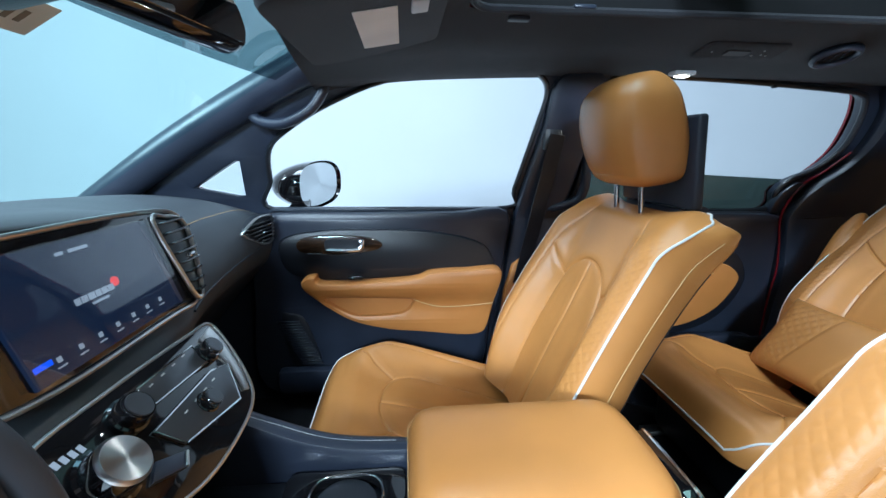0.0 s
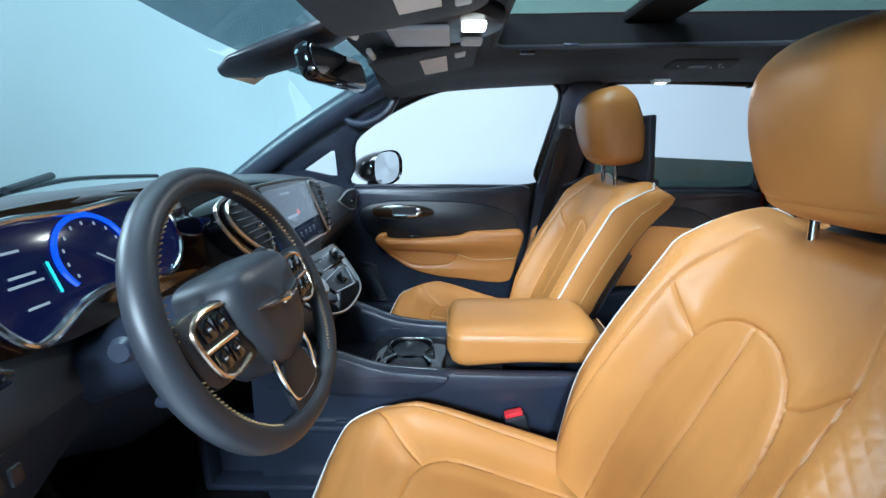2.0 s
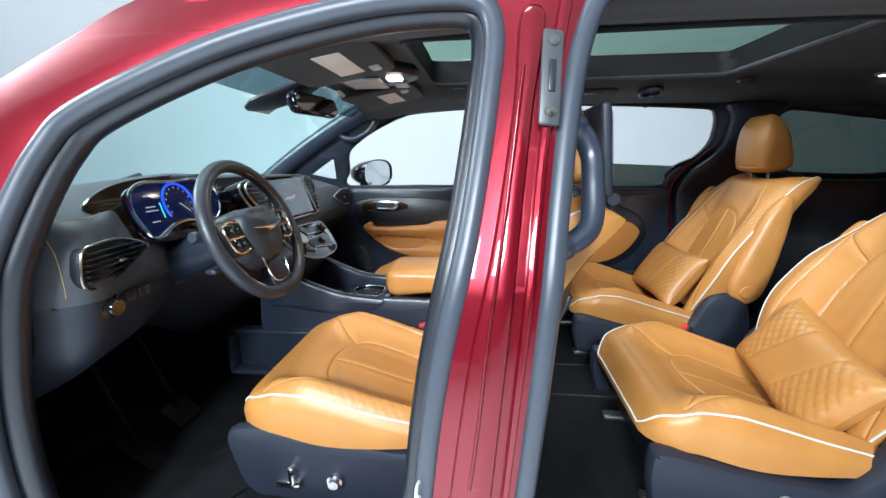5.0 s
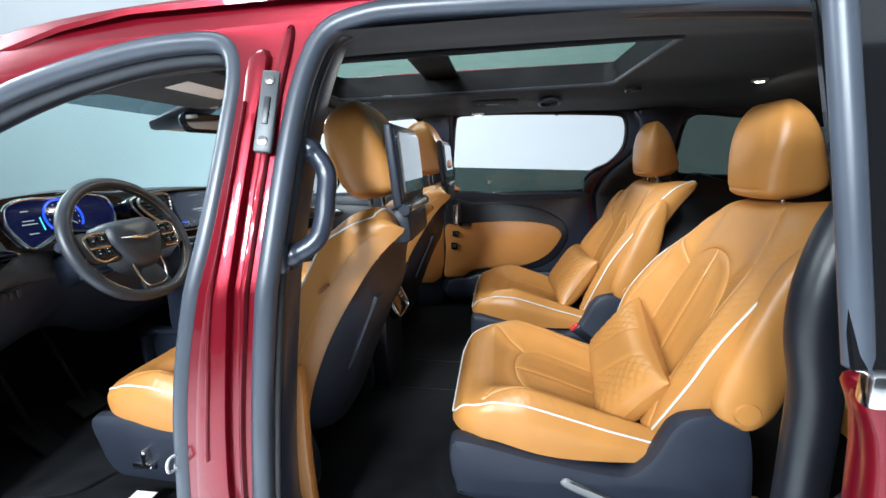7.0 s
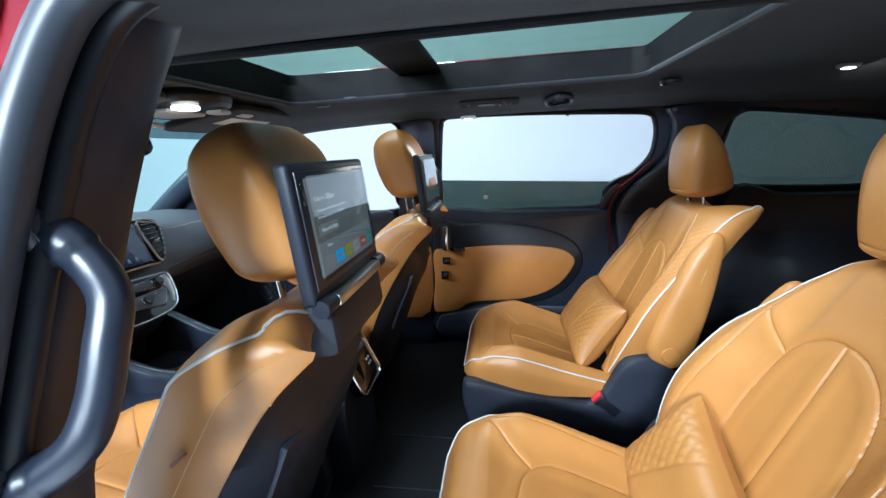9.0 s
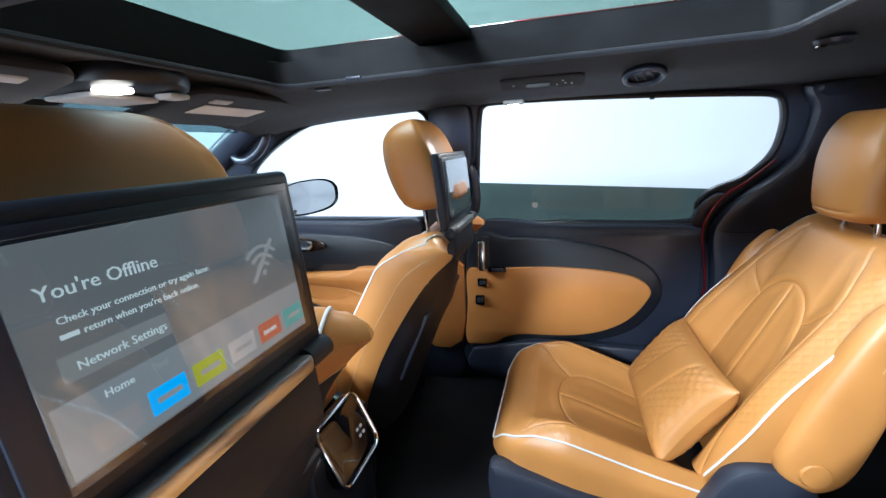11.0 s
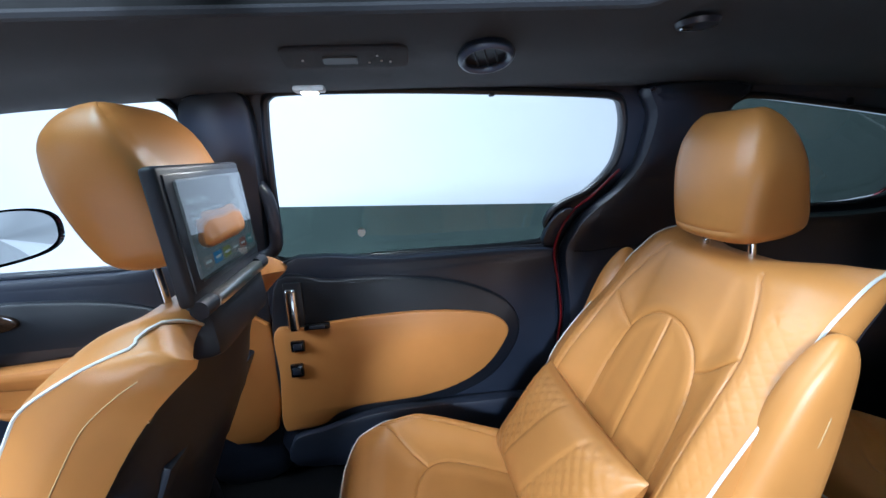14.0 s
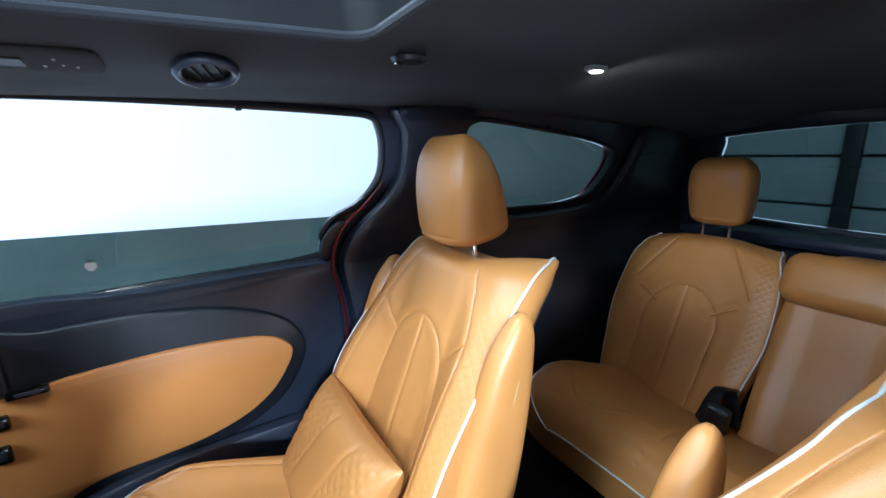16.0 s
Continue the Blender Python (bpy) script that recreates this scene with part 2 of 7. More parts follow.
# Unseen walls, added to hold back sky fill from the doors and the rear.
DARKWALL = mat("unseen_dark_wall", (0.05, 0.052, 0.056), 0.8, vary=0.10, vary_scale=0.7)
tagged(part("wall_south", rbox((-3.5, -5.6, 2.55), (25.0, 0.12, 5.2), 0.02), DARKWALL), "unseen dark grey wall added to cut fill light through the open doors", "wall", kind="structure")
tagged(part("wall_east", rbox((9.1, -0.6, 2.55), (0.12, 10.0, 5.2), 0.02), DARKWALL), "unseen dark grey wall added behind the van to cut fill light", "wall", kind="structure")

# ---- van body ----


def y_right(z):
    """Inner face of the passenger side: upright below the waist, leaning in above it."""
    return 0.845 if z < 1.1 else 0.845 - (z - 1.1) * 0.31


def y_left(z):
    """Outer skin of the driver's side."""
    return -0.945 - 0.03 * math.sin(max(0.0, min(1.0, (1.1 - z) / 0.7)) * math.pi) if z < 1.1 else -0.945 + (z - 1.1) * 0.33


ZCUTS = [0.5, 0.6, 0.7, 0.8, 0.9, 1.0, 1.1, 1.2, 1.3, 1.4, 1.5]
WIN_FRONT = spline([(-0.885, 1.13), (-0.88, 1.22), (-0.865, 1.32), (-0.79, 1.385), (-0.672, 1.451), (-0.516, 1.512), (-0.314, 1.546), (-0.12, 1.552), (-0.055, 1.538), (-0.028, 1.495), (-0.045, 1.40), (-0.09, 1.20), (-0.106, 1.135), (-0.5, 1.131)], 5, True)
WIN_VENT = [(-1.115, 1.200), (-0.978, 1.283), (-0.962, 1.283), (-0.966, 1.176), (-0.99, 1.174)]
WIN_SLIDE = spline([(0.12, 1.12), (0.125, 1.20), (0.14, 1.36), (0.158, 1.50), (0.175, 1.538), (0.23, 1.546), (0.45, 1.544), (0.69, 1.535), (0.93, 1.522), (1.01, 1.512), (1.036, 1.485), (1.050, 1.425), (1.042, 1.345), (0.985, 1.275), (0.905, 1.235), (0.872, 1.19), (0.858, 1.125), (0.50, 1.118)], 5, True)
WIN_QUARTER = spline([(1.325, 1.46), (1.36, 1.50), (1.42, 1.503), (1.604, 1.481), (1.878, 1.443), (2.06, 1.405), (2.105, 1.37), (2.10, 1.31), (2.03, 1.215), (1.93, 1.19), (1.80, 1.183), (1.579, 1.190), (1.40, 1.20), (1.335, 1.22), (1.315, 1.30)], 5, True)

SIDE = spline([(-1.45, 0.40), (-1.50, 0.8), (-1.50, 1.12), (-1.30, 1.235), (-1.05, 1.37), (-0.83, 1.492), (-0.66, 1.57), (-0.3, 1.62), (0.5, 1.63), (1.5, 1.60), (2.4, 1.53), (2.72, 1.45), (2.86, 1.1), (2.86, 0.7), (2.80, 0.40), (0.6, 0.38)], 5, True)

tagged(part("wall_right", plate(SIDE, 0.03, lambda a, b, c: (a, y_right(b) + 0.02 + c, b), [WIN_FRONT, WIN_VENT, WIN_SLIDE, WIN_QUARTER], 0.004, [], ZCUTS), SOFT), "black trimmed passenger side wall with its window openings", "wall", kind="structure")
tagged(part("body_side", plate(SIDE, 0.008, lambda a, b, c: (a, y_right(b) + 0.075 + c, b), [offset_poly(w, -0.03) for w in (WIN_FRONT, WIN_VENT, WIN_SLIDE, WIN_QUARTER)], 0.0, [], ZCUTS), PAINT), "red painted outer side skin of the van", "body panel", kind="structure")

# driver's side: the skin with both door openings
OPEN_FRONT = spline([(-0.94, 0.47), (-0.985, 0.60), (-0.988, 0.80), (-0.978, 0.95), (-0.958, 1.09), (-0.922, 1.215), (-0.872, 1.318), (-0.80, 1.388), (-0.569, 1.487), (-0.345, 1.542), (-0.184, 1.556), (-0.105, 1.542), (-0.074, 1.484), (-0.082, 1.367), (-0.108, 1.18), (-0.145, 1.0), (-0.165, 0.871), (-0.185, 0.70), (-0.22, 0.53), (-0.30, 0.47), (-0.6, 0.455)], 6, True)
OPEN_SLIDE = spline([(-0.02, 0.44), (-0.062, 0.6), (-0.046, 0.8), (-0.024, 1.03), (-0.006, 1.22), (0.010, 1.36), (0.032, 1.47), (0.070, 1.548), (0.14, 1.580), (0.26, 1.588), (0.6, 1.575), (0.92, 1.55), (1.03, 1.50), (1.07, 1.42), (1.05, 1.33), (0.97, 1.25), (0.93, 1.15), (0.95, 1.0), (1.0, 0.8), (1.02, 0.6), (0.98, 0.44), (0.5, 0.42)], 6, True)
part("body_side_left", plate(SIDE, 0.006, lambda a, b, c: (a, y_left(b) + c, b), [OPEN_FRONT, OPEN_SLIDE], 0.002, [], ZCUTS), PAINT)
tagged(bpy.data.objects["body_side_left"], "red painted driver side skin with open door frames", "body panel", kind="structure")
LEFT_REAR = spline([(1.02, 1.56), (1.6, 1.58), (2.4, 1.52), (2.72, 1.45), (2.86, 1.1), (2.86, 0.7), (2.80, 0.42), (1.0, 0.42), (1.03, 0.8), (0.97, 1.0), (0.95, 1.15), (0.99, 1.25), (1.07, 1.33), (1.09, 1.42)], 5, True)
tagged(part("wall_left", plate(LEFT_REAR, 0.03, lambda a, b, c: (a, y_left(b) + 0.10 + c, b), [], 0.008, [], ZCUTS), SOFT), "black trimmed driver side wall behind the doorway", "wall", kind="structure")
tagged(part("kick_panel", plate(spline([(-1.45, 0.44), (-1.42, 1.14), (-1.06, 1.18), (-1.10, 0.9), (-1.06, 0.6), (-0.98, 0.44)], 4, True), 0.05, lambda a, b, c: (a, -0.885 + c, b), [], 0.012), PITCH), "black kick panel beside the driver footwell", "trim", kind="structure")


def return_strip(outline, depth0, depth1):
    r0 = [(x, y_left(z) + depth0, z) for x, z in outline]
    r1 = [(x, y_left(z) + depth1, z) for x, z in outline]
    return loft([r0 + r0[:1], r1 + r1[:1]], False, False)


for nm, o in (("front", OPEN_FRONT), ("slide", OPEN_SLIDE)):
    tagged(part("door_return", return_strip(o, 0.0, 0.03), PAINT), "red painted return edge of the door opening", "trim", kind="structure")
    tagged(part("door_return", return_strip(o, 0.03, 0.06), BLACK), "dark inner return of the door opening", "trim", kind="structure")
    tagged(part("door_seal", tube([(x, y_left(z) + 0.010, z) for x, z in offset_poly(o, 0.014)], 0.019, 12, True), RUBBER), "grey rubber door seal round the opening", "door seal", kind="structure")
    tagged(part("door_seal", tube([(x, y_left(z) + 0.045, z) for x, z in offset_poly(o, 0.030 if nm == "front" else 0.020)], 0.024 if nm == "front" else 0.013, 10, True), BLACK), "black inner door seal round the opening", "door seal", kind="structure")

# glass
def pane(name, outline, y_of, off, material, label):
    ob = part(name, plate(outline, 0.004, lambda a, b, c: (a, y_of(b) + off + c, b), [], 0, [], ZCUTS), material)
    ob.visible_shadow = False
    return tagged(ob, label, "window", kind="structure")


pane("window_1", WIN_VENT, y_right, 0.05, CLEAR, "small clear quarter light in the passenger front door")
pane("window_2", [(0.09, 1.06), (0.90, 1.06), (0.915, 1.234), (0.10, 1.272)], y_right, 0.045, PRIVACY, "privacy glass lowered most of the way in the sliding door").visible_shadow = True
sticker = thing("glass_sticker", "small pale oval sticker on the lowered sliding door glass", "sticker", at=(0.339, y_right(1.183) + 0.042, 1.183))
part("face", lathe([(0.0, 0.0012), (0.0105, 0.0012), (0.0115, 0.0), (0.0, 0.0)], 20, pose(0, 0, 0, 90) @ Matrix.Diagonal((1, 1.25, 1, 1))), GREY, sticker)
pane("window_3", WIN_QUARTER, y_right, 0.045, QUARTER, "dark privacy glass of the rear quarter window").visible_shadow = True

# windscreen: a bowed sheet from the cowl to the header
WS = []
for i in range(13):
    t = i / 12
    row = []
    for j in range(25):
        u = -1 + 2 * j / 24
        yw = (0.80 - 0.11 * t)
        bow = 0.26 * (1 - u * u) * (1 - 0.65 * t)
        row.append((-1.46 + 0.80 * t - bow, Y0 + u * yw, 1.125 + 0.46 * t + 0.01 * (1 - u * u)))
    WS.append(row)
ws = part("window_4", loft(WS, False, False), WINDSCREEN)
ws.visible_shadow = False
tagged(ws, "faintly green tinted windscreen", "window", kind="structure")
band = part("shade_band", loft([[(p[0] + 0.006, p[1], p[2] - 0.010) for p in r] for r in WS[10:]], False, False), glass("shade_band_glass", (0.22, 0.27, 0.30)))
band.visible_shadow = False
tagged(band, "dark shade band along the windscreen top", "window", kind="structure")

# rear wall with its window
REAR_WIN = spline([(-0.66, 1.12), (-0.62, 1.38), (-0.55, 1.43), (0, 1.455), (0.55, 1.43), (0.62, 1.38), (0.66, 1.12), (0.55, 1.07), (0, 1.05), (-0.55, 1.07)], 6, True)
tagged(part("wall_rear", plate(rrect(-0.93, 0.40, 0.93, 1.56, 0.12), 0.04, lambda a, b, c: (2.72 + c - max(0, b - 1.0) * 0.15, a + Y0, b), [REAR_WIN], 0.01, [], ZCUTS), SOFT), "black trimmed tailgate with its window opening", "wall", kind="structure")
rw = part("window_5", plate(REAR_WIN, 0.004, lambda a, b, c: (2.75 + c - max(0, b - 1.0) * 0.15, a + Y0, b), [], 0, [], ZCUTS), PRIVACY)
tagged(rw, "dark tinted rear window", "window", kind="structure")
tagged(part("wall_front", plate(rrect(-0.93, 0.40, 0.93, 1.15, 0.1), 0.03, lambda a, b, c: (-1.52 + c, a + Y0, b)), BLACK), "black bulkhead behind the dashboard", "wall", kind="structure")

# floor
tagged(part("floor", plate(rrect(-1.55, -0.90, 2.75, 0.86, 0.05), 0.05, lambda a, b, c: (a, b, FLOOR - 0.025 + c)), CARPET), "black carpeted van floor", "floor", kind="structure")
for a, b in ((-1.05, -0.16), (0.0, 1.0)):
    tagged(part("door_sill", rbox(((a + b) / 2, -0.90, 0.425), (b - a, 0.09, 0.06), 0.02), BLACK), "black plastic door sill plate", "sill", kind="structure")


# roof lining with the opening of the glass roof
def z_lining(x, y):
    c = float(curve_at(x, [(-0.75, 1.545), (-0.5, 1.585), (-0.2, 1.605), (0.4, 1.615), (1.0, 1.61), (1.6, 1.595), (2.2, 1.55), (2.75, 1.485)]))
    a = abs(y - Y0) / 0.72
    return c - 0.050 * float(sstep(0.38, 0.80, a)) - 0.022 * float(sstep(0.75, 1.0, a))


HOLE = (-0.33, 0.87, -0.37, 0.33)
xs = sorted(set(np.round(np.concatenate([np.linspace(-0.70, HOLE[0], 9), np.linspace(HOLE[0], HOLE[1], 25), np.linspace(HOLE[1], 2.72, 36)]), 4)))
ys = sorted(set(np.round(np.concatenate([np.linspace(-0.80, HOLE[2], 16), np.linspace(HOLE[2], HOLE[3], 15), np.linspace(HOLE[3], 0.745, 16)]), 4)))
gv = [(x, y, z_lining(x, y)) for x in xs for y in ys]
gf = []
for i in range(len(xs) - 1):
    for j in range(len(ys) - 1):
        cx, cy = (xs[i] + xs[i + 1]) / 2, (ys[j] + ys[j + 1]) / 2
        if HOLE[0] < cx < HOLE[1] and HOLE[2] < cy < HOLE[3]:
            continue
        n = len(ys)
        gf.append((i * n + j, i * n + j + 1, (i + 1) * n + j + 1, (i + 1) * n + j))
tagged(part("ceiling", (gv, gf), FABRIC), "black cloth roof lining with a glass roof opening", "ceiling", kind="structure")

roof = thing("glass_roof", "panoramic tinted glass roof with a black frame", "sunroof", at=(0.27, Y0, 1.69))
hx0, hx1, hy0, hy1 = HOLE


def about(geo, ob):
    """Moves world-space geometry into a thing's own space."""
    l = ob.location
    return [(p[0] - l[0], p[1] - l[1], p[2] - l[2]) for p in geo[0]], geo[1]


edge = rrect(hx0, hy0, hx1, hy1, 0.05, 6)
inner = rrect(hx0 - 0.0, hy0 - 0.04, hx1 + 0.0, hy1 + 0.04, 0.04, 6)
part("frame", about(loft([[(x, y, z_lining(x, y) - 0.004) for x, y in edge] + [(edge[0][0], edge[0][1], z_lining(*edge[0]) - 0.004)], [(x, y, 1.655) for x, y in edge] + [(*edge[0], 1.655)], [(x, y, 1.66) for x, y in inner] + [(*inner[0], 1.66)], [(x, y, 1.695) for x, y in inner] + [(*inner[0], 1.695)]], False, False), roof), PITCH, roof)
part("edge_trim", about(tube([(x, y, z_lining(x, y) - 0.002) for x, y in edge], 0.008, 8, True), roof), FABRIC, roof)
for a, b in ((hx0, 0.07), (0.22, hx1)):
    g = part("pane", about(plate(rrect(a - 0.04, hy0 - 0.07, b + 0.04, hy1 + 0.07, 0.03), 0.005, lambda x, y, c: (x, y, 1.695 + c)), roof), ROOFGLASS, roof)
    g.visible_shadow = False
part("crossbar", about(rbox((0.135, Y0, 1.684), (0.145, 0.80, 0.032), 0.01), roof), PITCH, roof)

# outer roof skin round the glass
tagged(part("roof_panel", plate(rrect(-0.72, -0.80, 2.72, 0.76, 0.08), 0.01, lambda a, b, c: (a, b, 1.705 + c - 0.10 * abs((b - Y0) / 0.78) ** 4 - 0.06 * max(0, (a - 1.2) / 1.5) ** 2 - 0.09 * max(0, (-0.2 - a) / 0.5) ** 2), [rrect(hx0 - 0.03, hy0 - 0.06, hx1 + 0.03, hy1 + 0.06, 0.04)], 0, [-0.6, -0.45, -0.3, 0, 0.4, 0.8, 1.2, 1.6, 2, 2.4], [-0.75, -0.7, -0.6, -0.5, -0.3, 0, 0.3, 0.5, 0.6, 0.7]), PAINT), "red painted van roof", "roof", kind="structure")

# windscreen pillars, trimmed inside
for s in (1, -1):
    base = [(-1.47, 0.82, 1.10), (-1.22, 0.775, 1.265), (-1.05, 0.75, 1.37), (-0.83, 0.715, 1.49), (-0.68, 0.69, 1.555), (-0.5, 0.665, 1.585)]
    geo = tube(spline([(x, y if s > 0 else y + 0.012, z if s > 0 else z - 0.012) for x, y, z in base], 5), 0.050 if s > 0 else 0.030, 14)
    geo = geo if s > 0 else ([(x, 2 * Y0 - y, z) for x, y, z in geo[0]], [tuple(reversed(q)) for q in geo[1]])
    tagged(part("windscreen_pillar", geo, SOFT), "charcoal trimmed windscreen pillar", "pillar", kind="structure")

# ---- seats ----
# Own space of a seat: x to the rear, y across, z up from the floor; the hip line lies at x = 0.


def cushion_block(name, parent, length, width, z_top, drop, material, seams, quilt_w=0.0, arch=True, side_roll=0.045, piping=True, tilt=0.0, dish=0.0):
    """A seat cushion: rings across, from the front edge to the hip line."""
    nv, nu, nb = 240, 220, 14
    x0 = -length
    vs = np.linspace(0, 1, nv) ** 1.0
    rings, frontp = [], []
    for v in vs:
        x = x0 + (length + 0.06) * v
        w = width / 2 * float(curve_at(v, [(0, 0.80), (0.08, 0.93), (0.25, 1.0), (0.6, 1.0), (1, 0.92)]))
        w *= 1 - (1 - min(1, v / 0.06)) ** 3 * 0.10
        top = z_top + float(curve_at(v, [(0, -0.075), (0.04, -0.03), (0.12, -0.004), (0.3, 0.0), (0.7, -0.03), (1, -0.055)]))
        dip = tilt * max(0.0, x + 0.40)
        top -= dip
        bot = z_top - drop * (1 - 0.55 * float(sstep(0.35, 1.0, v)) * (tilt > 0)) - 0.02 * v - dip
        u = np.sin(np.linspace(-1, 1, nu) * np.pi / 2)
        u = 0.5 * u + 0.5 * np.linspace(-1, 1, nu)
        hh = (top - bot)
        prof = (1 - np.abs(u) ** 9) ** (1 / 2.6)
        z = bot + hh * (0.42 + 0.58 * prof)
        z -= dish * (1 - sstep(0.35, 0.84, np.abs(u))) * float(sstep(0.04, 0.28, v))
        z += side_roll * np.exp(-((np.abs(u) - 0.82) / 0.16) ** 2) * sstep(0.10, 0.35, v)
        s = u * w
        rings.append((x, s, z, w, bot))
    P = np.array([(r[0], s) for r in rings for s in r[1]])
    Zt = np.concatenate([r[2] for r in rings])
    d = dist_lines(P, seams)
    Zt -= 0.0040 * np.exp(-(d / 0.0021) ** 2)
    Zt += 0.0014 * np.exp(-((d - 0.016) / 0.012) ** 2)
    if quilt_w:
        W = np.concatenate([np.full(nu, r[3]) for r in rings])
        k = sstep(W - quilt_w - 0.012, W - quilt_w, np.abs(P[:, 1])) * (1 - sstep(W - 0.022, W - 0.012, np.abs(P[:, 1]))) * sstep(-length + 0.06, -length + 0.10, P[:, 0])
        Zt += k * quilt(P[:, 0], P[:, 1] + 0.3, 0.026, 0.0012)
    full, pipe_l, pipe_r = [], [], []
    for i, (x, s, z, w, bot) in enumerate(rings):
        zz = Zt[i * nu:(i + 1) * nu]
        top_pts = [(x, a, b) for a, b in zip(s, zz)]
        back = [(x, w * (1 - 2 * j / (nb - 1)) * 0.985, bot) for j in range(nb)]
        full.append(top_pts + back)
        pipe_l.append((x, s[12], zz[12] + 0.0012))
        pipe_r.append((x, s[-13], zz[-13] + 0.0012))
    body = part(name, loft(full), material, parent)
    if piping:
        front = [full[0][j] for j in range(14, nu - 13, 6)]
        line = list(reversed(pipe_l[3:-8:2])) + [(p[0] - 0.001, p[1], p[2]) for p in front] + pipe_r[3:-8:2]
        part("piping", tube(line, 0.0027, 6), PIPING, body, "white piping")
    return body


def back_block(name, parent, length, lean, hip, prof_w, front_t, rear_t, material, shell, seams, quilt_w, bolster, piping=True, wing=(0.02, -0.02), side_cut=((0, 1), (0.5, 1), (1, 1)), bulge=0.018, sweep=0.0, top_shell=False, taper=0.0, depth=((0, 0.75), (0.3, 0.95), (0.7, 1.0), (1, 0.92))):
    """A seat back: rings across, from the hip line to the shoulders, leaning back, with deep sides."""
    nv, nu, nb, ns = 250, 200, 18, 8
    a = radians(lean)
    up, fw = np.array((math.sin(a), 0, math.cos(a))), np.array((-math.cos(a), 0, math.sin(a)))
    vs = np.linspace(0, 1, nv)
    u = 0.45 * np.sin(np.linspace(-1, 1, nu) * np.pi / 2) + 0.55 * np.linspace(-1, 1, nu)
    au = np.abs(u)
    S, H, F, W = [], [], [], []
    for v in vs:
        w = float(curve_at(v, prof_w))
        cut = 1 - taper * float(sstep(0.58, 1.0, v)) * (u > 0)
        h = length * v + (0.016 + wing[1] * sstep(0.30, 1.0, au) * (1 - (u > 0) * min(1.0, 3 * taper))) * v ** 6
        if top_shell:
            h = h - 0.022 * sstep(0.74, 1.0, au) ** 2 * v ** 10
        f = front_t * float(curve_at(v, [(0, 1.0), (0.25, 1.08), (0.5, 1.0), (0.85, 0.95), (1, 0.85)])) * (1 - 0.10 * au ** 2)
        f = f + bolster * float(curve_at(v, [(0, 0.85), (0.25, 1.0), (0.55, 0.92), (0.8, 0.65), (1, 0.45)])) * sstep(0.40, 0.84, au)
        f = f - 0.012 * au ** 14
        f = f - (wing[0] * float(sstep(0.84, 1.0, v)) + sweep * float(sstep(0.35, 0.90, v))) * sstep(0.34, 1.0, au)
        f = f - max(0, (v - 0.93) / 0.07) ** 2.5 * 0.035
        S.append(u * w * cut), H.append(h), F.append(f), W.append(np.full(nu, w))
    P = np.stack([np.concatenate(S), np.concatenate(H)], 1)
    Fa, Wa = np.concatenate(F), np.concatenate(W)
    d = dist_lines(P, seams)
    Fa -= 0.0040 * np.exp(-(d / 0.0021) ** 2)
    Fa += 0.0014 * np.exp(-((d - 0.016) / 0.012) ** 2)
    if quilt_w:
        ap = np.abs(P[:, 0])
        k = sstep(Wa - quilt_w - 0.008, Wa - quilt_w, ap) * (1 - sstep(Wa - 0.016, Wa - 0.008, ap)) * sstep(0.16, 0.20, P[:, 1]) * (1 - sstep(length - 0.05, length - 0.03, P[:, 1]))
        Fa += k * quilt(P[:, 0], P[:, 1], 0.024, 0.0012)
    o = np.array((hip[0], 0, hip[1]))
    fr, bk, pl, pr, mid = [], [], [], [], ([], [])
    for i in range(nv):
        sl = slice(i * nu, (i + 1) * nu)
        pts = [o + up * h + fw * f + np.array((0, s, 0)) for s, h, f in zip(P[sl, 0], P[sl, 1], Fa[sl])]
        w = Wa[i * nu]
        hh = P[i * nu, 1]
        hc = P[i * nu + nu // 2, 1]
        db = rear_t * float(curve_at(vs[i], depth))
        ends, wrap = [], []
        tl = float(curve_at(vs[i], side_cut))
        slim = 1 - taper * float(sstep(0.58, 1.0, vs[i]))
        for e, sg in ((pts[0], -1), (pts[-1], 1)):
            q = o + up * (hh - (0.010 * vs[i] ** 10 if top_shell else 0.0)) - fw * db + np.array((0, sg * w * 0.93 * (slim if sg > 0 else 1), 0))
            at = lambda t: e + (q - e) * t + np.array((0, sg * 0.012 * math.sin(math.pi * t), 0))
            ends.append([at(t) for t in np.linspace(0, tl, ns + 1)[1:]])
            mid[0 if sg < 0 else 1].append(at(0.55) + np.array((0, sg * 0.0004, 0)))
            wrap.append([at(t) + np.array((0, sg * 0.003, 0)) for t in np.linspace(tl, 1, 6)[:-1]])
        fr.append(list(reversed(ends[0])) + pts + ends[1])
        ub = np.linspace(1, -1, nb)
        bk.append(wrap[1] + [o + up * (hc + (hh - hc) * abs(q) ** 2 - (0.010 * vs[i] ** 10 * float(sstep(0.45, 1.0, abs(q))) if top_shell else 0.0)) - fw * (db + (bulge * (1 - q * q) ** 0.5 if not top_shell else (bulge - (bulge + 0.040) * float(sstep(0.6, 1.0, vs[i]))) * (1 - q ** 4))) + np.array((0, q * w * 0.93 * (slim if q > 0 else 1), 0)) for q in ub] + wrap[0][::-1])
        pl.append(pts[1]), pr.append(pts[-2])
    m = len(fr[0])
    rows = [fr[-1]]
    edge = bk[-1][5:5 + nb]
    tgt = []
    for j in range(m):
        s = min(nb - 1.001, max(0.0, (1 - (j - ns) / (nu - 1)) * (nb - 1)))
        tgt.append(edge[int(s)] + (edge[int(s) + 1] - edge[int(s)]) * (s - int(s)))
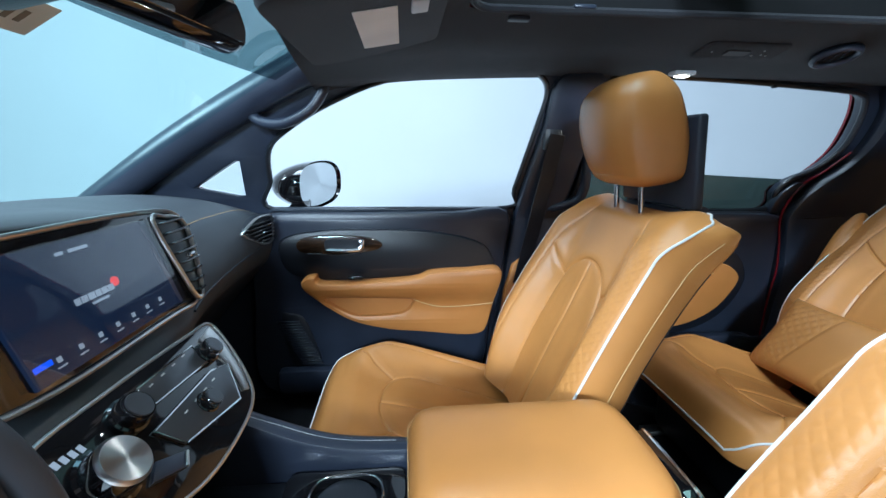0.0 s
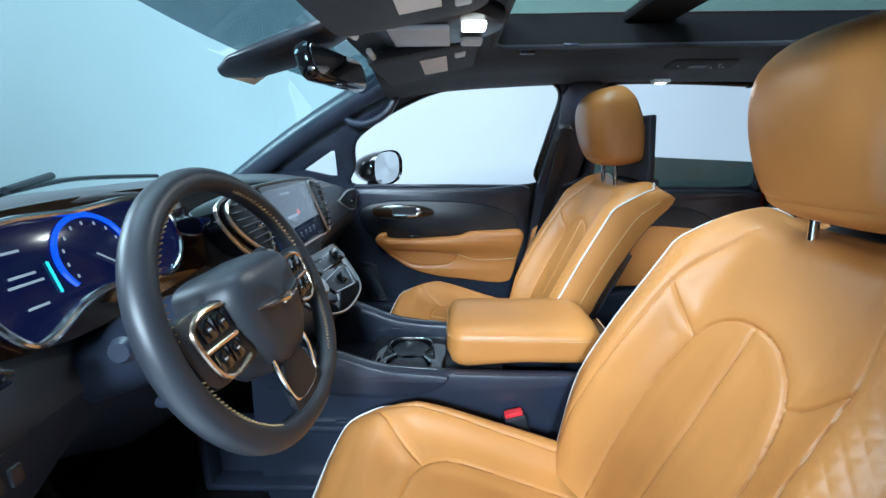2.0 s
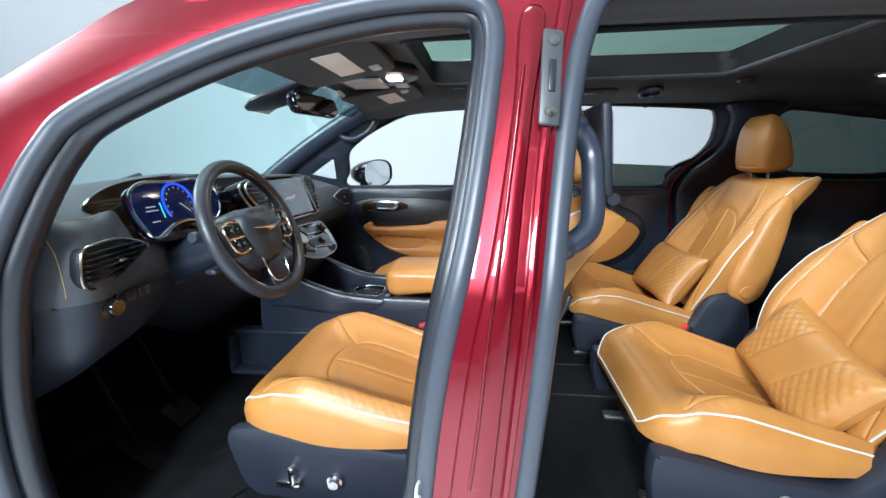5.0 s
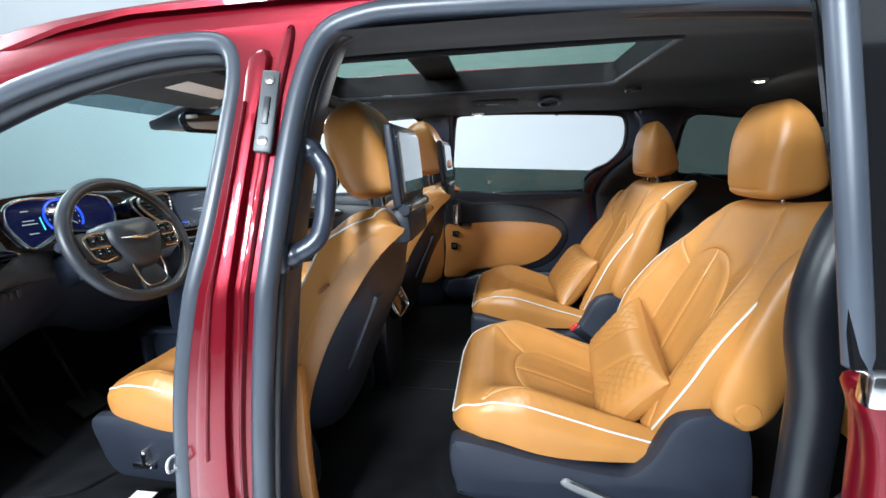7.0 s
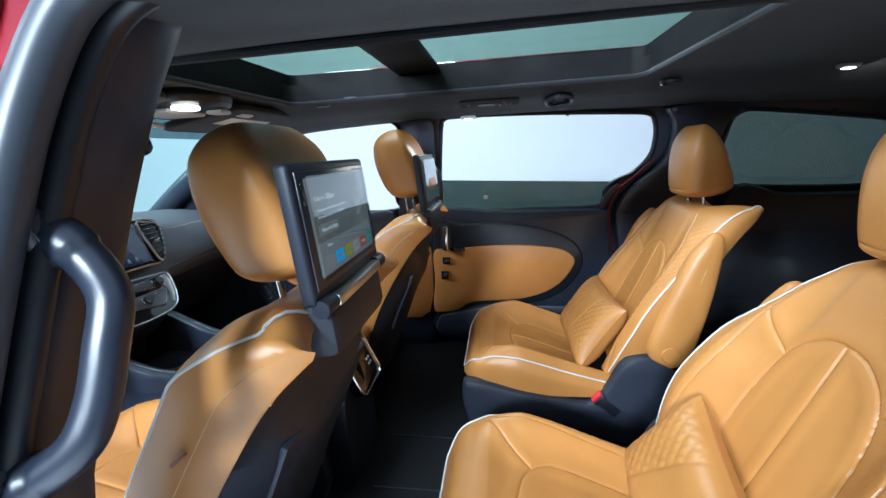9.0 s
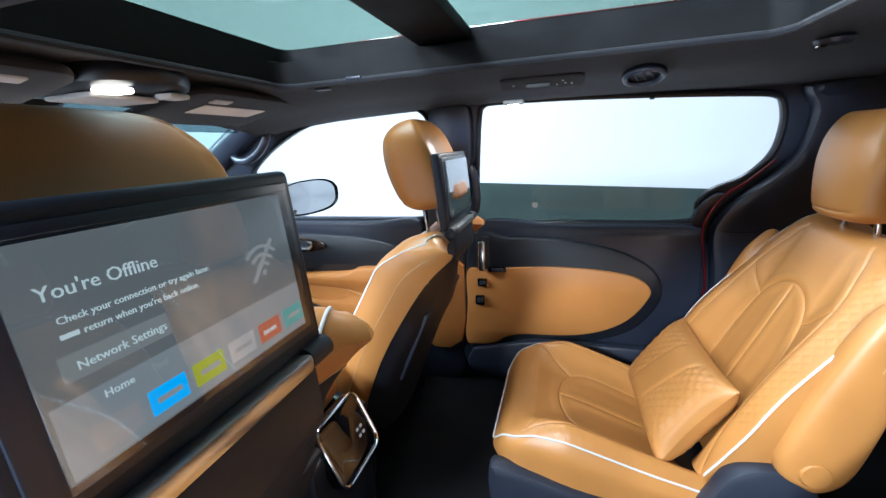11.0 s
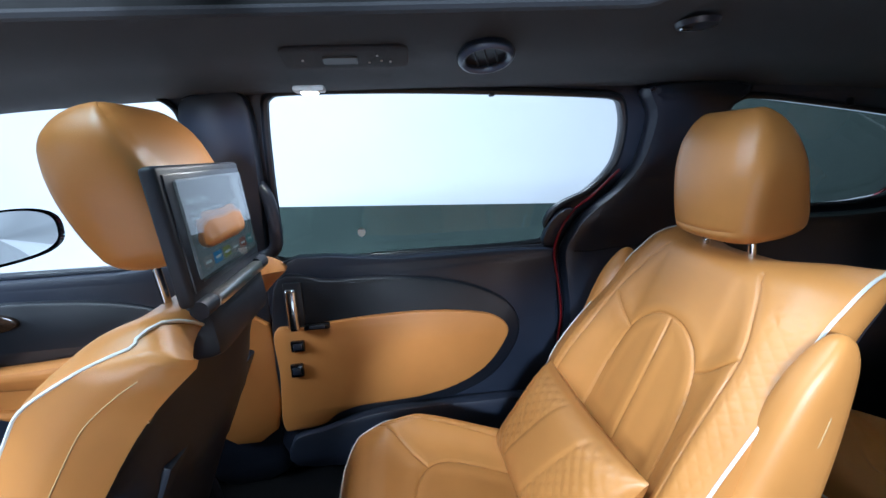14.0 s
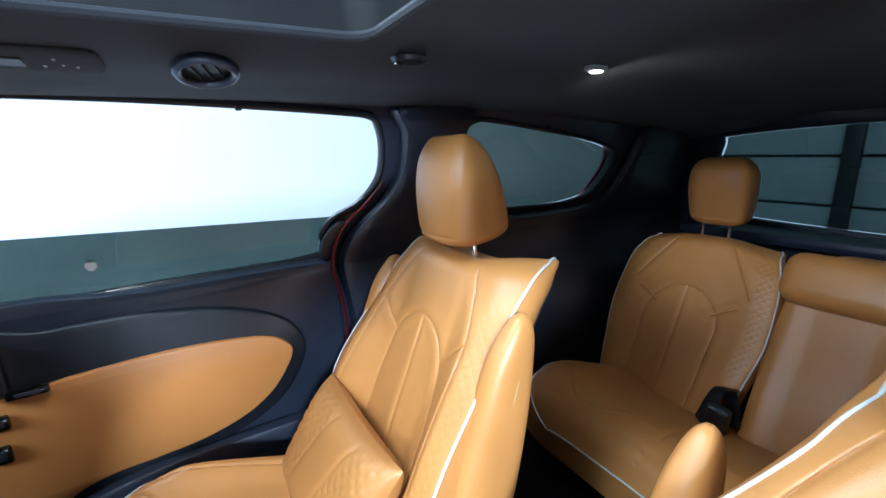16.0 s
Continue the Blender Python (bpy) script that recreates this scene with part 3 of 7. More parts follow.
    for t in (0.15, 0.35, 0.45, 0.6, 0.85, 1.0):
        rows.append([p + (q - p) * t + up * 0.012 * math.sin(math.pi * min(1, t)) ** 0.7 for p, q in zip(fr[-1], tgt)])
    # on the front seats the leather rolls over the top and a hand's width down the back
    kb = min(i for i in range(nv) if vs[i] > 0.875) if top_shell else nv - 1
    skins = [loft(fr, False, False), loft(rows, False, False)]
    if top_shell:
        skins.append(loft(bk[kb:], False, False))
    body = part(name, join(*skins), material, parent)
    part("back_shell", loft(bk[:kb + 1], False, False), shell, parent, "charcoal plastic back shell")
    if top_shell:
        part("roll_seam", tube([p - fw * 0.0006 for p in bk[kb + 1]], 0.0014, 5), THREAD, body, "stitched seam over the shell")
    if piping and top_shell:
        for k in (0, 1):
            part("side_seam", tube(mid[k][10:-6:3], 0.0009, 5), THREAD, body, "stitched seam down the side")
    if piping:
        for side, j in ((pl, ns + 1), (pr, m - ns - 2)):
            line = side[5:] + [r[j] + up * 0.002 for r in rows[1:6]]
            if top_shell:
                # round the shoulder, then slanting in over the top to the shell
                inward = 1 if j < m / 2 else -1
                turn = [fr[nv - 1 - int(16 * (1 - math.sin(q)))][j + inward * int(round(12 * (1 - math.cos(q))))] for q in np.linspace(0.1, math.pi / 2, 7)]
                line = side[5:nv - 19] + turn + [rows[k][j + inward * int(12 + 32 * t)] + up * 0.002 for k, t in ((1, 0.15), (2, 0.35), (4, 0.6), (5, 0.85), (6, 1.0))]
            part("piping", tube(line, 0.0027, 6), PIPING, body, "white piping")
    return body


def headrest_block(parent, c, w, h, d, lean, material, posts=0.055, post_len=0.09, name="headrest", top=0.96, slim=1.0, box=0.70, wedge=False):
    """A padded headrest on two steel posts; c is the middle of its foot."""
    a = radians(lean)
    up, fw = np.array((math.sin(a), 0, math.cos(a))), np.array((-math.cos(a), 0, math.sin(a)))
    c = np.array(c, float)
    rings, line = [], []
    n = 80
    for v in 0.5 - 0.5 * np.cos(np.linspace(0, np.pi, 64)):
        ww = w / 2 * float(curve_at(v, [(0, 0.80), (0.10, 0.86), (0.35, 0.95), (0.60, 1.0), (0.85, top), (1, top - 0.08)]))
        e1, e2 = min(1, v / 0.13), min(1, (1 - v) / 0.26)
        k = min((1 - (1 - e1) ** 2.2) ** 0.5, (1 - (1 - e2) ** (2.2 if wedge else 2.6)) ** (0.5 if wedge else 0.46))
        front = d * 0.60 * (0.10 + 0.90 * k) * float(curve_at(v, [(0, 0.55), (0.25, 0.86), (0.6, 1.04), (1, 0.90)]))
        rear = d * slim * (0.10 + 0.90 * k) * float(curve_at(v, [(0, 0.66), (0.15, 0.64), (0.5, 0.46), (0.8, 0.28), (1, 0.16)]))
        if wedge:
            front = d * 0.46 * (0.10 + 0.90 * k) * float(curve_at(v, [(0, 1.10), (0.25, 1.12), (0.6, 0.98), (1, 0.55)]))
            rear = d * (0.10 + 0.90 * k) * float(curve_at(v, [(0, 0.60), (0.15, 0.60), (0.5, 0.42), (0.8, 0.24), (1, 0.12)]))
        ww *= (0.62 if wedge else 0.60) + (0.38 if wedge else 0.40) * k
        ring = []
        for t in np.linspace(0, 2 * np.pi, n, endpoint=False):
            ct, st = squircle(t, box)
            s = ww * ct
            f = (front if st > 0 else rear) * st
            f -= 0.016 * (s / (w / 2)) ** 2
            # stitched seams: a rounded panel on the face, a tapering one behind
            half = 0.80 * ww if st > 0 else (0.42 + 0.50 * v) * ww
            g = max(abs(s) - half, (0.13 - v) * h if st > 0 else -9.0)
            f -= 0.0032 * math.exp(-(g / 0.0032) ** 2) * math.copysign(1, st)
            ring.append(tuple(c + up * (h * v - (0.0 if wedge else 0.008) * float(sstep(0.62, 1.0, v)) * (s / (w / 2)) ** 2) + fw * f + np.array((0, s, 0))))
        rings.append(ring)
    body = part(name, loft(rings), material, parent)
    for s in (-1, 1):
        foot = c + np.array((0, s * posts, 0))
        part("post", tube([foot + up * 0.03, foot - up * post_len], 0.0065, 10), CHROME, body, "bright steel headrest post")
        part("post_collar", tube([foot - up * (post_len - 0.012), foot - up * (post_len + 0.006)], [0.017, 0.02], 14), LEATHER, body, "caramel coloured post collar")
    return body


def squircle(t, e):
    """Point at angle t on a unit superellipse; e below 1 makes it boxier."""
    c, d, p = math.cos(t), math.sin(t), 2.0 / e
    r = (abs(c) ** p + abs(d) ** p) ** (-1.0 / p)
    return r * c, r * d


def arch_line(cx, half, top, foot, bulge=1.0):
    pts = []
    for t in np.linspace(0, 1, 8):
        pts.append((cx - half * (1 - 0.12 * (1 - t)), foot + (top - half * 1.05 - foot) * t))
    for t in np.linspace(180, 0, 17):
        pts.append((cx + half * math.cos(radians(t)), top - half * 1.05 + half * 1.05 * math.sin(radians(t)) ** bulge))
    for t in np.linspace(1, 0, 8):
        pts.append((cx + half * (1 - 0.12 * (1 - t)), foot + (top - half * 1.05 - foot) * t))
    return pts


def seat_seams(L, low=0.0):
    """Stitched lines of a seat back, (across, up); low is how far the back reaches below the hip line."""
    leaf = spline([(-0.108, -0.12 * L), (-0.122, 0.18 * L), (-0.117, 0.45 * L), (-0.094, 0.63 * L), (-0.050, 0.715 * L), (0.0, 0.738 * L), (0.050, 0.715 * L), (0.094, 0.63 * L), (0.117, 0.45 * L), (0.122, 0.18 * L), (0.108, -0.12 * L)], 5)
    s = [leaf, spline([(0.0, -0.12 * L), (0.003, 0.35 * L), (0.0, 0.735 * L)], 6)]
    for k in (-1, 1):
        s.append(spline([(k * 0.099, 0.61 * L), (k * 0.135, 0.655 * L), (k * 0.178, 0.735 * L)], 4))
        s.append(spline([(k * 0.118, 0.99 * L), (k * 0.150, 0.87 * L), (k * 0.176, 0.74 * L), (k * 0.190, 0.52 * L), (k * 0.203, 0.25 * L), (k * 0.200, -0.12 * L)], 6))
    return [[(p[0], p[1] + low) for p in line] for line in s]


def cushion_seams(length):
    a = length / 0.505
    s = [[(p[0] * a, p[1]) for p in spline([(0.05, -0.118), (-0.20, -0.136), (-0.285, -0.124), (-0.325, -0.078), (-0.338, 0.0), (-0.325, 0.078), (-0.285, 0.124), (-0.20, 0.136), (0.05, 0.118)], 6)], [(-0.338 * a, 0.0), (0.05, 0.0)]]
    for k in (-1, 1):
        s.append(spline([(-0.302 * a, k * 0.110), (-0.36 * a, k * 0.163), (-0.415 * a, k * 0.218)], 5))
        s.append(spline([(-0.425 * a, k * 0.226), (-0.36 * a, k * 0.212), (-0.25 * a, k * 0.206), (-0.10 * a, k * 0.194), (0.05, k * 0.180)], 6))
    return s


def armrest_geo(side):
    """A folded-up padded armrest beside the seat back."""
    line = [(0.122, 0.296), (0.126, 0.304), (0.139, 0.345), (0.160, 0.42), (0.192, 0.53), (0.217, 0.62), (0.236, 0.67), (0.245, 0.698), (0.248, 0.708)]
    wide = [0.020, 0.045, 0.066, 0.068, 0.058, 0.045, 0.031, 0.018, 0.006]
    thick = [0.012, 0.028, 0.035, 0.036, 0.033, 0.029, 0.023, 0.014, 0.005]
    pts = spline([(x, z, w, t) for (x, z), w, t in zip(line, wide, thick)], 5)
    rings = []
    for i, p in enumerate(pts):
        q0, q1 = pts[max(i - 1, 0)], pts[min(i + 1, len(pts) - 1)]
        d = Vector((q1[0] - q0[0], 0, q1[1] - q0[1])).normalized()
        nrm = Vector((d.z, 0, -d.x))
        ring = []
        for t in np.linspace(0, 2 * np.pi, 28, endpoint=False):
            ct, st = squircle(t, 0.7)
            ring.append(Vector((p[0], side, p[1])) + nrm * p[2] * ct + Vector((0, p[3] * st, 0)))
        rings.append(ring)
    return loft(rings)


def screen_on_seat(seat, lit, dx=0.0, dy=0.0):
    """The fold-up screen behind the headrest, hinged on a bright strip."""
    m = pose(0.335 + dx, dy, 0.775, 0, -5, 0)
    box = part("screen_housing", xf(rbox((0.005, 0, 0.095), (0.022, 0.285, 0.195), 0.007, 3), m), SHELL, seat, "charcoal fold-up screen housing")
    part("bezel", xf(rbox((0.0165, 0, 0.098), (0.004, 0.262, 0.165), 0.002), m), SOFT, box)
    part("display", xf(rbox((0.0190, 0, 0.100), (0.003, 0.226, 0.140), 0.001), m), lit, box, "glossy screen with a pale menu")
    part("cover_glass", xf(rbox((0.0245, 0, 0.100), (0.0012, 0.232, 0.146), 0.0005, 1), m), SCREENGLASS, box, "glossy cover glass")
    part("sensor", xf(rbox((0.0190, -0.122 if seat.location.y < 0 else 0.122, 0.15), (0.003, 0.006, 0.03), 0.001), m), GLOSS, box)
    part("hinge_strip", xf(rbox((0.022, 0, -0.008), (0.022, 0.20, 0.020), 0.006), m), STEEL, box, "bright metal hinge strip")
    for s in (-1, 1):
        part("hinge_end", xf(tube([(0.018, s * 0.10, -0.008), (0.018, s * 0.138, -0.008)], 0.0135, 14), m), SHELL, box)
    part("mount", xf(rbox((-0.005, 0, -0.05), (0.06, 0.24, 0.09), 0.02), m), SHELL, box)
    return m, box


def captain_seat(name, label, group, at, width=0.52, hr_z=0.0, outer=-1, row=1, L=0.53, lift=0.0, lean=22.0, wing=(0.050, 0.030), hr_y=0.0, taper=0.0):
    """A bucket seat on its plinth. The hip line is at x = 0."""
    seat = thing(name, label, "car seat", group, at=at)
    CL = 0.505
    cushion_block("seat_cushion", seat, CL, width, 0.298 + lift, 0.095, LEATHER, cushion_seams(CL), 0.046, tilt=0.15 if row == 1 else 0.20, dish=0.024)
    low = 0.07
    hip = (0.08 - low * math.sin(radians(lean)), 0.255 - low * math.cos(radians(lean)))
    widths = [(-0.14, 0.205), (0, 0.232), (0.2, 0.264), (0.45, 0.264), (0.7, 0.254), (0.88, 0.247), (0.96, 0.242), (1, 0.232)] if row == 1 else [(-0.14, 0.205), (0, 0.232), (0.2, 0.262), (0.45, 0.260), (0.7, 0.246), (0.88, 0.234), (0.96, 0.226), (1, 0.214)]
    widths = [((v * L + low) / (L + low), w) for v, w in widths]
    back_block("backrest", seat, L + low, lean, hip, widths, 0.040, 0.080, LEATHER, SHELL, seat_seams(L, low), 0.056, 0.066, wing=wing if row == 1 else (0.030, 0.032), sweep=0.0 if row == 1 else 0.045, top_shell=row == 1, taper=taper, bulge=0.070 if row == 1 else 0.034, depth=((0, 0.35), (0.3, 0.30), (0.5, 0.32), (0.7, 0.52), (0.9, 0.90), (1, 1.25)))
    headrest_block(seat, (0.262 if row == 1 else 0.290, hr_y, 0.816 + hr_z), 0.260 if row == 1 else 0.214, 0.243 if row == 1 else 0.232, 0.155 if row == 1 else 0.135, -6.0, LEATHER, top=0.96 if row == 1 else 0.90, slim=1.0 if row == 1 else 0.78, box=0.60 if row == 1 else 0.46, wedge=row == 2)
    if row == 1:
        part("plinth", rbox((-0.22, 0, 0.09), (0.46, 0.40, 0.16), 0.03), BLACK, seat)
        for s in (-1, 1):
            o = spline([(-0.50, 0.205 + lift), (-0.505, 0.12), (-0.47, 0.05), (-0.40, 0.035), (-0.05, 0.02), (0.10, 0.03), (0.13, 0.12), (0.10, 0.21), (0.02, 0.195), (-0.10, 0.165 + lift), (-0.25, 0.185 + lift)], 5, True)
            sh = part("side_shield", plate(o, 0.035, lambda x, z, c: (x, s * 0.238 + c, z), [], 0.012), SHELL, seat, "charcoal plastic side shield")
            if s == outer:
                yb = s * 0.262
                kn = part("lumbar_knob", lathe([(0.0, 0.016), (0.012, 0.016), (0.0125, 0.006), (0.019, 0.005), (0.020, -0.004)], 24, pose(-0.25, yb, 0.105, 90 if s < 0 else -90)), CHROME, sh, "round chrome ringed knob")
                part("seat_switch", join(rbox((-0.355, yb, 0.115), (0.016, 0.024, 0.055), 0.006), rbox((-0.365, yb, 0.092), (0.06, 0.022, 0.020), 0.006)), CHROME, sh, "bright power seat switch")
        part("map_pocket", xf(rbox((0.0, 0, 0), (0.014, 0.36, 0.22), 0.006), pose(0.247, 0, 0.455, 0, 24, 0)), SHELL, seat, "charcoal map pocket")
    else:
        part("plinth", rbox((-0.12, 0, 0.09), (0.62, 0.40, 0.15), 0.03), BLACK, seat)
        for s in (-1, 1):
            o = spline([(-0.505, 0.195), (-0.495, 0.09), (-0.44, 0.05), (-0.05, 0.01), (0.17, 0.005), (0.185, 0.10), (0.172, 0.235), (0.150, 0.297), (0.095, 0.322), (0.042, 0.316), (0.0, 0.282), (-0.038, 0.203), (-0.075, 0.160), (-0.127, 0.152), (-0.30, 0.180), (-0.47, 0.218)], 5, True)
            sh = part("side_shield", plate(o, 0.055, lambda x, z, c: (x, s * 0.252 + c, z), [], 0.018), SHELL, seat, "charcoal plastic side shield")
            if s == outer:
                lever = part("release_lever", xf(tube(spline([(-0.100, 0, 0.010), (-0.085, 0, 0.004), (-0.04, 0, 0.001), (0.04, 0, -0.001), (0.085, 0, -0.003), (0.100, 0, 0.000)], 4), [0.004, 0.009, 0.011] + [0.012] * 15 + [0.011, 0.009, 0.004], 12, False, 0.6), pose(-0.145, s * 0.284, 0.092, 0, 21, 0)), mat("satin_grey_plastic", (0.20, 0.205, 0.21), 0.4), sh, "satin grey release lever")
                part("lever_edge", xf(tube([(-0.085, 0, 0.013), (-0.04, 0, 0.0125), (0.04, 0, 0.0105), (0.085, 0, 0.006)], 0.0022, 6), pose(-0.145, s * 0.288, 0.092, 0, 21, 0)), STEEL, lever, "bright lever edge")
            drop = -0.05 if s > 0 and taper else 0.0
            arm = part("armrest", xf(armrest_geo(s * 0.258), pose(0.03 if drop else 0.0, 0, drop)), LEATHER, seat, "folded up caramel armrest")
            part("pivot_cap", lathe([(0.0, 0.006), (0.024, 0.006), (0.028, 0.0), (0.028, -0.02)], 28, pose(0.136 + (0.03 if drop else 0.0), s * 0.290, 0.338 + drop, -90 * s)), LEATHER, arm)
            part("seam", tube([(0.128 + (0.03 if drop else 0.0) + 0.117 * t, s * (0.2935 - 0.008 * t) - s * 0.03 * max(0, t - 0.7) - s * 0.01 * max(0, 0.3 - t), 0.335 + drop + 0.37 * t) for t in np.linspace(0.16, 0.86, 20)], 0.0015, 5), THREAD, arm)
        part("floor_rail", rbox((-0.1, 0.17, 0.008), (0.75, 0.04, 0.016), 0.004), STEEL, seat)
        part("floor_rail", rbox((-0.1, -0.17, 0.008), (0.75, 0.04, 0.016), 0.004), STEEL, seat)
    return seat


SCREEN_ON = glow("seat_screen_menu", (0.20, 0.23, 0.24), 0.42)
front_p = captain_seat("front_seat", "caramel leather front passenger seat with white piping", "front seats", (-0.19, 0.395, FLOOR), outer=1)
front_d = captain_seat("front_seat", "caramel leather driver seat with white piping and power controls", "front seats", (-0.198, -0.455, FLOOR), hr_z=-0.028, lift=0.020, hr_y=-0.025)
row2_p = captain_seat("captain_seat", "caramel leather second row captain seat beside the closed sliding door", "second row seats", (0.78, 0.385, FLOOR), outer=1, row=2, hr_z=-0.03)
row2_d = captain_seat("captain_seat", "caramel leather second row captain seat in the open doorway", "second row seats", (0.78, -0.425, FLOOR), row=2, hr_z=-0.05, lift=0.008, taper=0.34)
SM_P, SBOX_P = screen_on_seat(front_p, glow("seat_screen_dim", (0.20, 0.23, 0.24), 0.14))
SM_D, SBOX_D = screen_on_seat(front_d, SCREEN_ON, 0.016, -0.028)


tagm = Matrix.Translation((0.198, -0.264, 0.601)) @ Euler((0, radians(50), 0)).to_matrix().to_4x4()
part("side_tag", xf(rbox((0, 0, 0), (0.006, 0.006, 0.034), 0.002), tagm), mat("brown_tag", (0.22, 0.07, 0.03), 0.6), front_d, "small brown tag sewn in the seat side")


def pillow(label, at, turn, size=1.0):
    """A small lumbar pillow with quilted ends."""
    nu, nv = 90, 56
    W, Hh = 0.43 * size, 0.27 * size
    top, bot = [], []
    for i in range(nv + 1):
        b = -1 + 2 * i / nv
        r1, r2 = [], []
        for j in range(nu + 1):
            a = -1 + 2 * j / nu
            pinch = 1 - 0.07 * (1 - abs(b) ** 2) * abs(a) ** 3
            pinch2 = 1 - 0.08 * (1 - abs(a) ** 2) * abs(b) ** 3
            s, h = a * W / 2 * pinch, b * Hh / 2 * pinch2
            t = 0.062 * ((1 - a ** 6) * (1 - b ** 4)) ** 0.55
            k = float(sstep(0.055, 0.062, abs(s + 0.35 * h)) * (1 - sstep(0.88, 0.95, max(abs(a), abs(b)))))
            t += k * float(quilt(s, h, 0.030, 0.004))
            t -= 0.004 * math.exp(-((abs(s + 0.35 * h) - 0.057) / 0.004) ** 2) * (1 - max(abs(a), abs(b)) ** 6)
            r1.append((t, s, h))
            r2.append((-t * 0.8, s, h))
        top.append(r1), bot.append(list(reversed(r2)))
    p = part("pillow", join(loft([list(reversed(r)) for r in top], False, False), loft([list(reversed(r)) for r in bot], False, False)), LEATHER)
    p.matrix_basis = Matrix.Translation(at) @ turn
    return tagged(p, label, "pillow", "lumbar pillows")


pillow("caramel leather lumbar pillow with quilted ends on a captain seat", (0.737, 0.390, 0.766), Euler((radians(-1), radians(34), 0)).to_matrix().to_4x4(), 0.95)
pillow("caramel leather lumbar pillow with quilted ends in the doorway seat", (0.744, -0.44, 0.738), Euler((radians(14), radians(31), 0)).to_matrix().to_4x4(), 0.90)

# ---- dashboard ----
dash = thing("dashboard", "charcoal dashboard with wood and chrome trim", "dashboard", at=(-1.0, Y0, 0.9))
SECT = [  # y, then (x, z) down the section
    (-0.87, [(-1.5, 1.13), (-1.27, 1.18), (-1.09, 1.178), (-1.0, 1.155), (-0.962, 1.12), (-0.955, 1.06), (-0.958, 1.008), (-0.985, 0.9), (-1.12, 0.8)]),
    (-0.838, [(-1.505, 1.135), (-1.25, 1.19), (-1.06, 1.19), (-0.955, 1.172), (-0.912, 1.13), (-0.902, 1.06), (-0.908, 1.008), (-0.945, 0.88), (-1.12, 0.77)]),
    (-0.72, [(-1.52, 1.15), (-1.25, 1.205), (-1.05, 1.205), (-0.945, 1.178), (-0.905, 1.13), (-0.893, 1.055), (-0.902, 1.003), (-0.95, 0.87), (-1.12, 0.76)]),
    (-0.62, [(-1.56, 1.155), (-1.26, 1.21), (-1.06, 1.228), (-0.975, 1.215), (-0.955, 1.17), (-0.915, 1.06), (-0.92, 1.005), (-0.965, 0.88), (-1.12, 0.77)]),
    (-0.47, [(-1.62, 1.16), (-1.28, 1.215), (-1.08, 1.242), (-0.965, 1.248), (-0.968, 1.20), (-0.97, 1.06), (-0.95, 0.985), (-1.0, 0.90), (-1.12, 0.80)]),
    (-0.28, [(-1.68, 1.17), (-1.30, 1.215), (-1.08, 1.238), (-0.96, 1.238), (-0.95, 1.20), (-0.925, 1.06), (-0.90, 0.98), (-0.94, 0.84), (-1.12, 0.70)]),
    (-0.02, [(-1.72, 1.17), (-1.30, 1.215), (-1.05, 1.232), (-0.905, 1.232), (-0.893, 1.20), (-0.865, 1.06), (-0.83, 0.98), (-0.88, 0.84), (-1.12, 0.70)]),
    (0.17, [(-1.70, 1.17), (-1.30, 1.215), (-1.05, 1.222), (-0.905, 1.215), (-0.885, 1.19), (-0.86, 1.05), (-0.85, 0.98), (-0.92, 0.84), (-1.12, 0.70)]),
    (0.30, [(-1.67, 1.16), (-1.30, 1.21), (-1.08, 1.205), (-0.95, 1.175), (-0.905, 1.12), (-0.88, 1.03), (-0.89, 0.97), (-0.98, 0.86), (-1.12, 0.72)]),
    (0.55, [(-1.60, 1.16), (-1.28, 1.20), (-1.10, 1.19), (-0.98, 1.16), (-0.92, 1.11), (-0.895, 1.03), (-0.915, 0.97), (-1.0, 0.86), (-1.12, 0.72)]),
    (0.72, [(-1.52, 1.14), (-1.26, 1.185), (-1.08, 1.178), (-0.97, 1.15), (-0.905, 1.12), (-0.888, 1.04), (-0.91, 0.97), (-1.0, 0.86), (-1.12, 0.72)]),
    (0.82, [(-1.48, 1.12), (-1.24, 1.16), (-1.08, 1.155), (-0.97, 1.13), (-0.90, 1.10), (-0.885, 1.03), (-0.91, 0.96), (-1.0, 0.86), (-1.12, 0.72)]),
]


def dash_line(y):
    ctrl = [(float(curve_at(y, [(s[0], s[1][k][0]) for s in SECT])), float(curve_at(y, [(s[0], s[1][k][1]) for s in SECT]))) for k in range(9)]
    return spline([(x, y, z) for x, z in ctrl], 8)


def dash_x(y, z):
    """Depth of the dashboard's face at a height."""
    face = [p for p in dash_line(y) if p[0] > -1.06]
    return max(float(p[0]) for p in face if abs(p[2] - z) < 0.02) if any(abs(p[2] - z) < 0.02 for p in face) else -0.9


rows = [dash_line(y) for y in np.linspace(-0.87, 0.82, 90)]
part("body", about(loft([r[:49] for r in rows], False, False), dash), DASHTOP, dash)
part("knee_panel", about(loft([[(p[0] - 0.004 * (k > 0), p[1], p[2]) for k, p in enumerate(r[48:])] for r in rows], False, False), dash), SHELL, dash, "black lower dashboard panel")
for yl in ((0.22, 0.80),):
    part("stitching", about(tube([p for y in np.linspace(*yl, 24) for p in [dash_line(y)[26]]], 0.0009, 5), dash), THREAD, dash, "tan stitched seam")


def facing(geo):
    """Turns a plate in (a, b) so that it faces the rear, a across, b up."""
    return [(p[2], p[0], p[1]) for p in geo[0]], geo[1]


def face_plate(outline, thick, m, bevel=0.002, holes=()):
    return about(xf(facing(plate(outline, thick, lambda a, b, c: (a, b, c), holes, bevel)), m), dash)


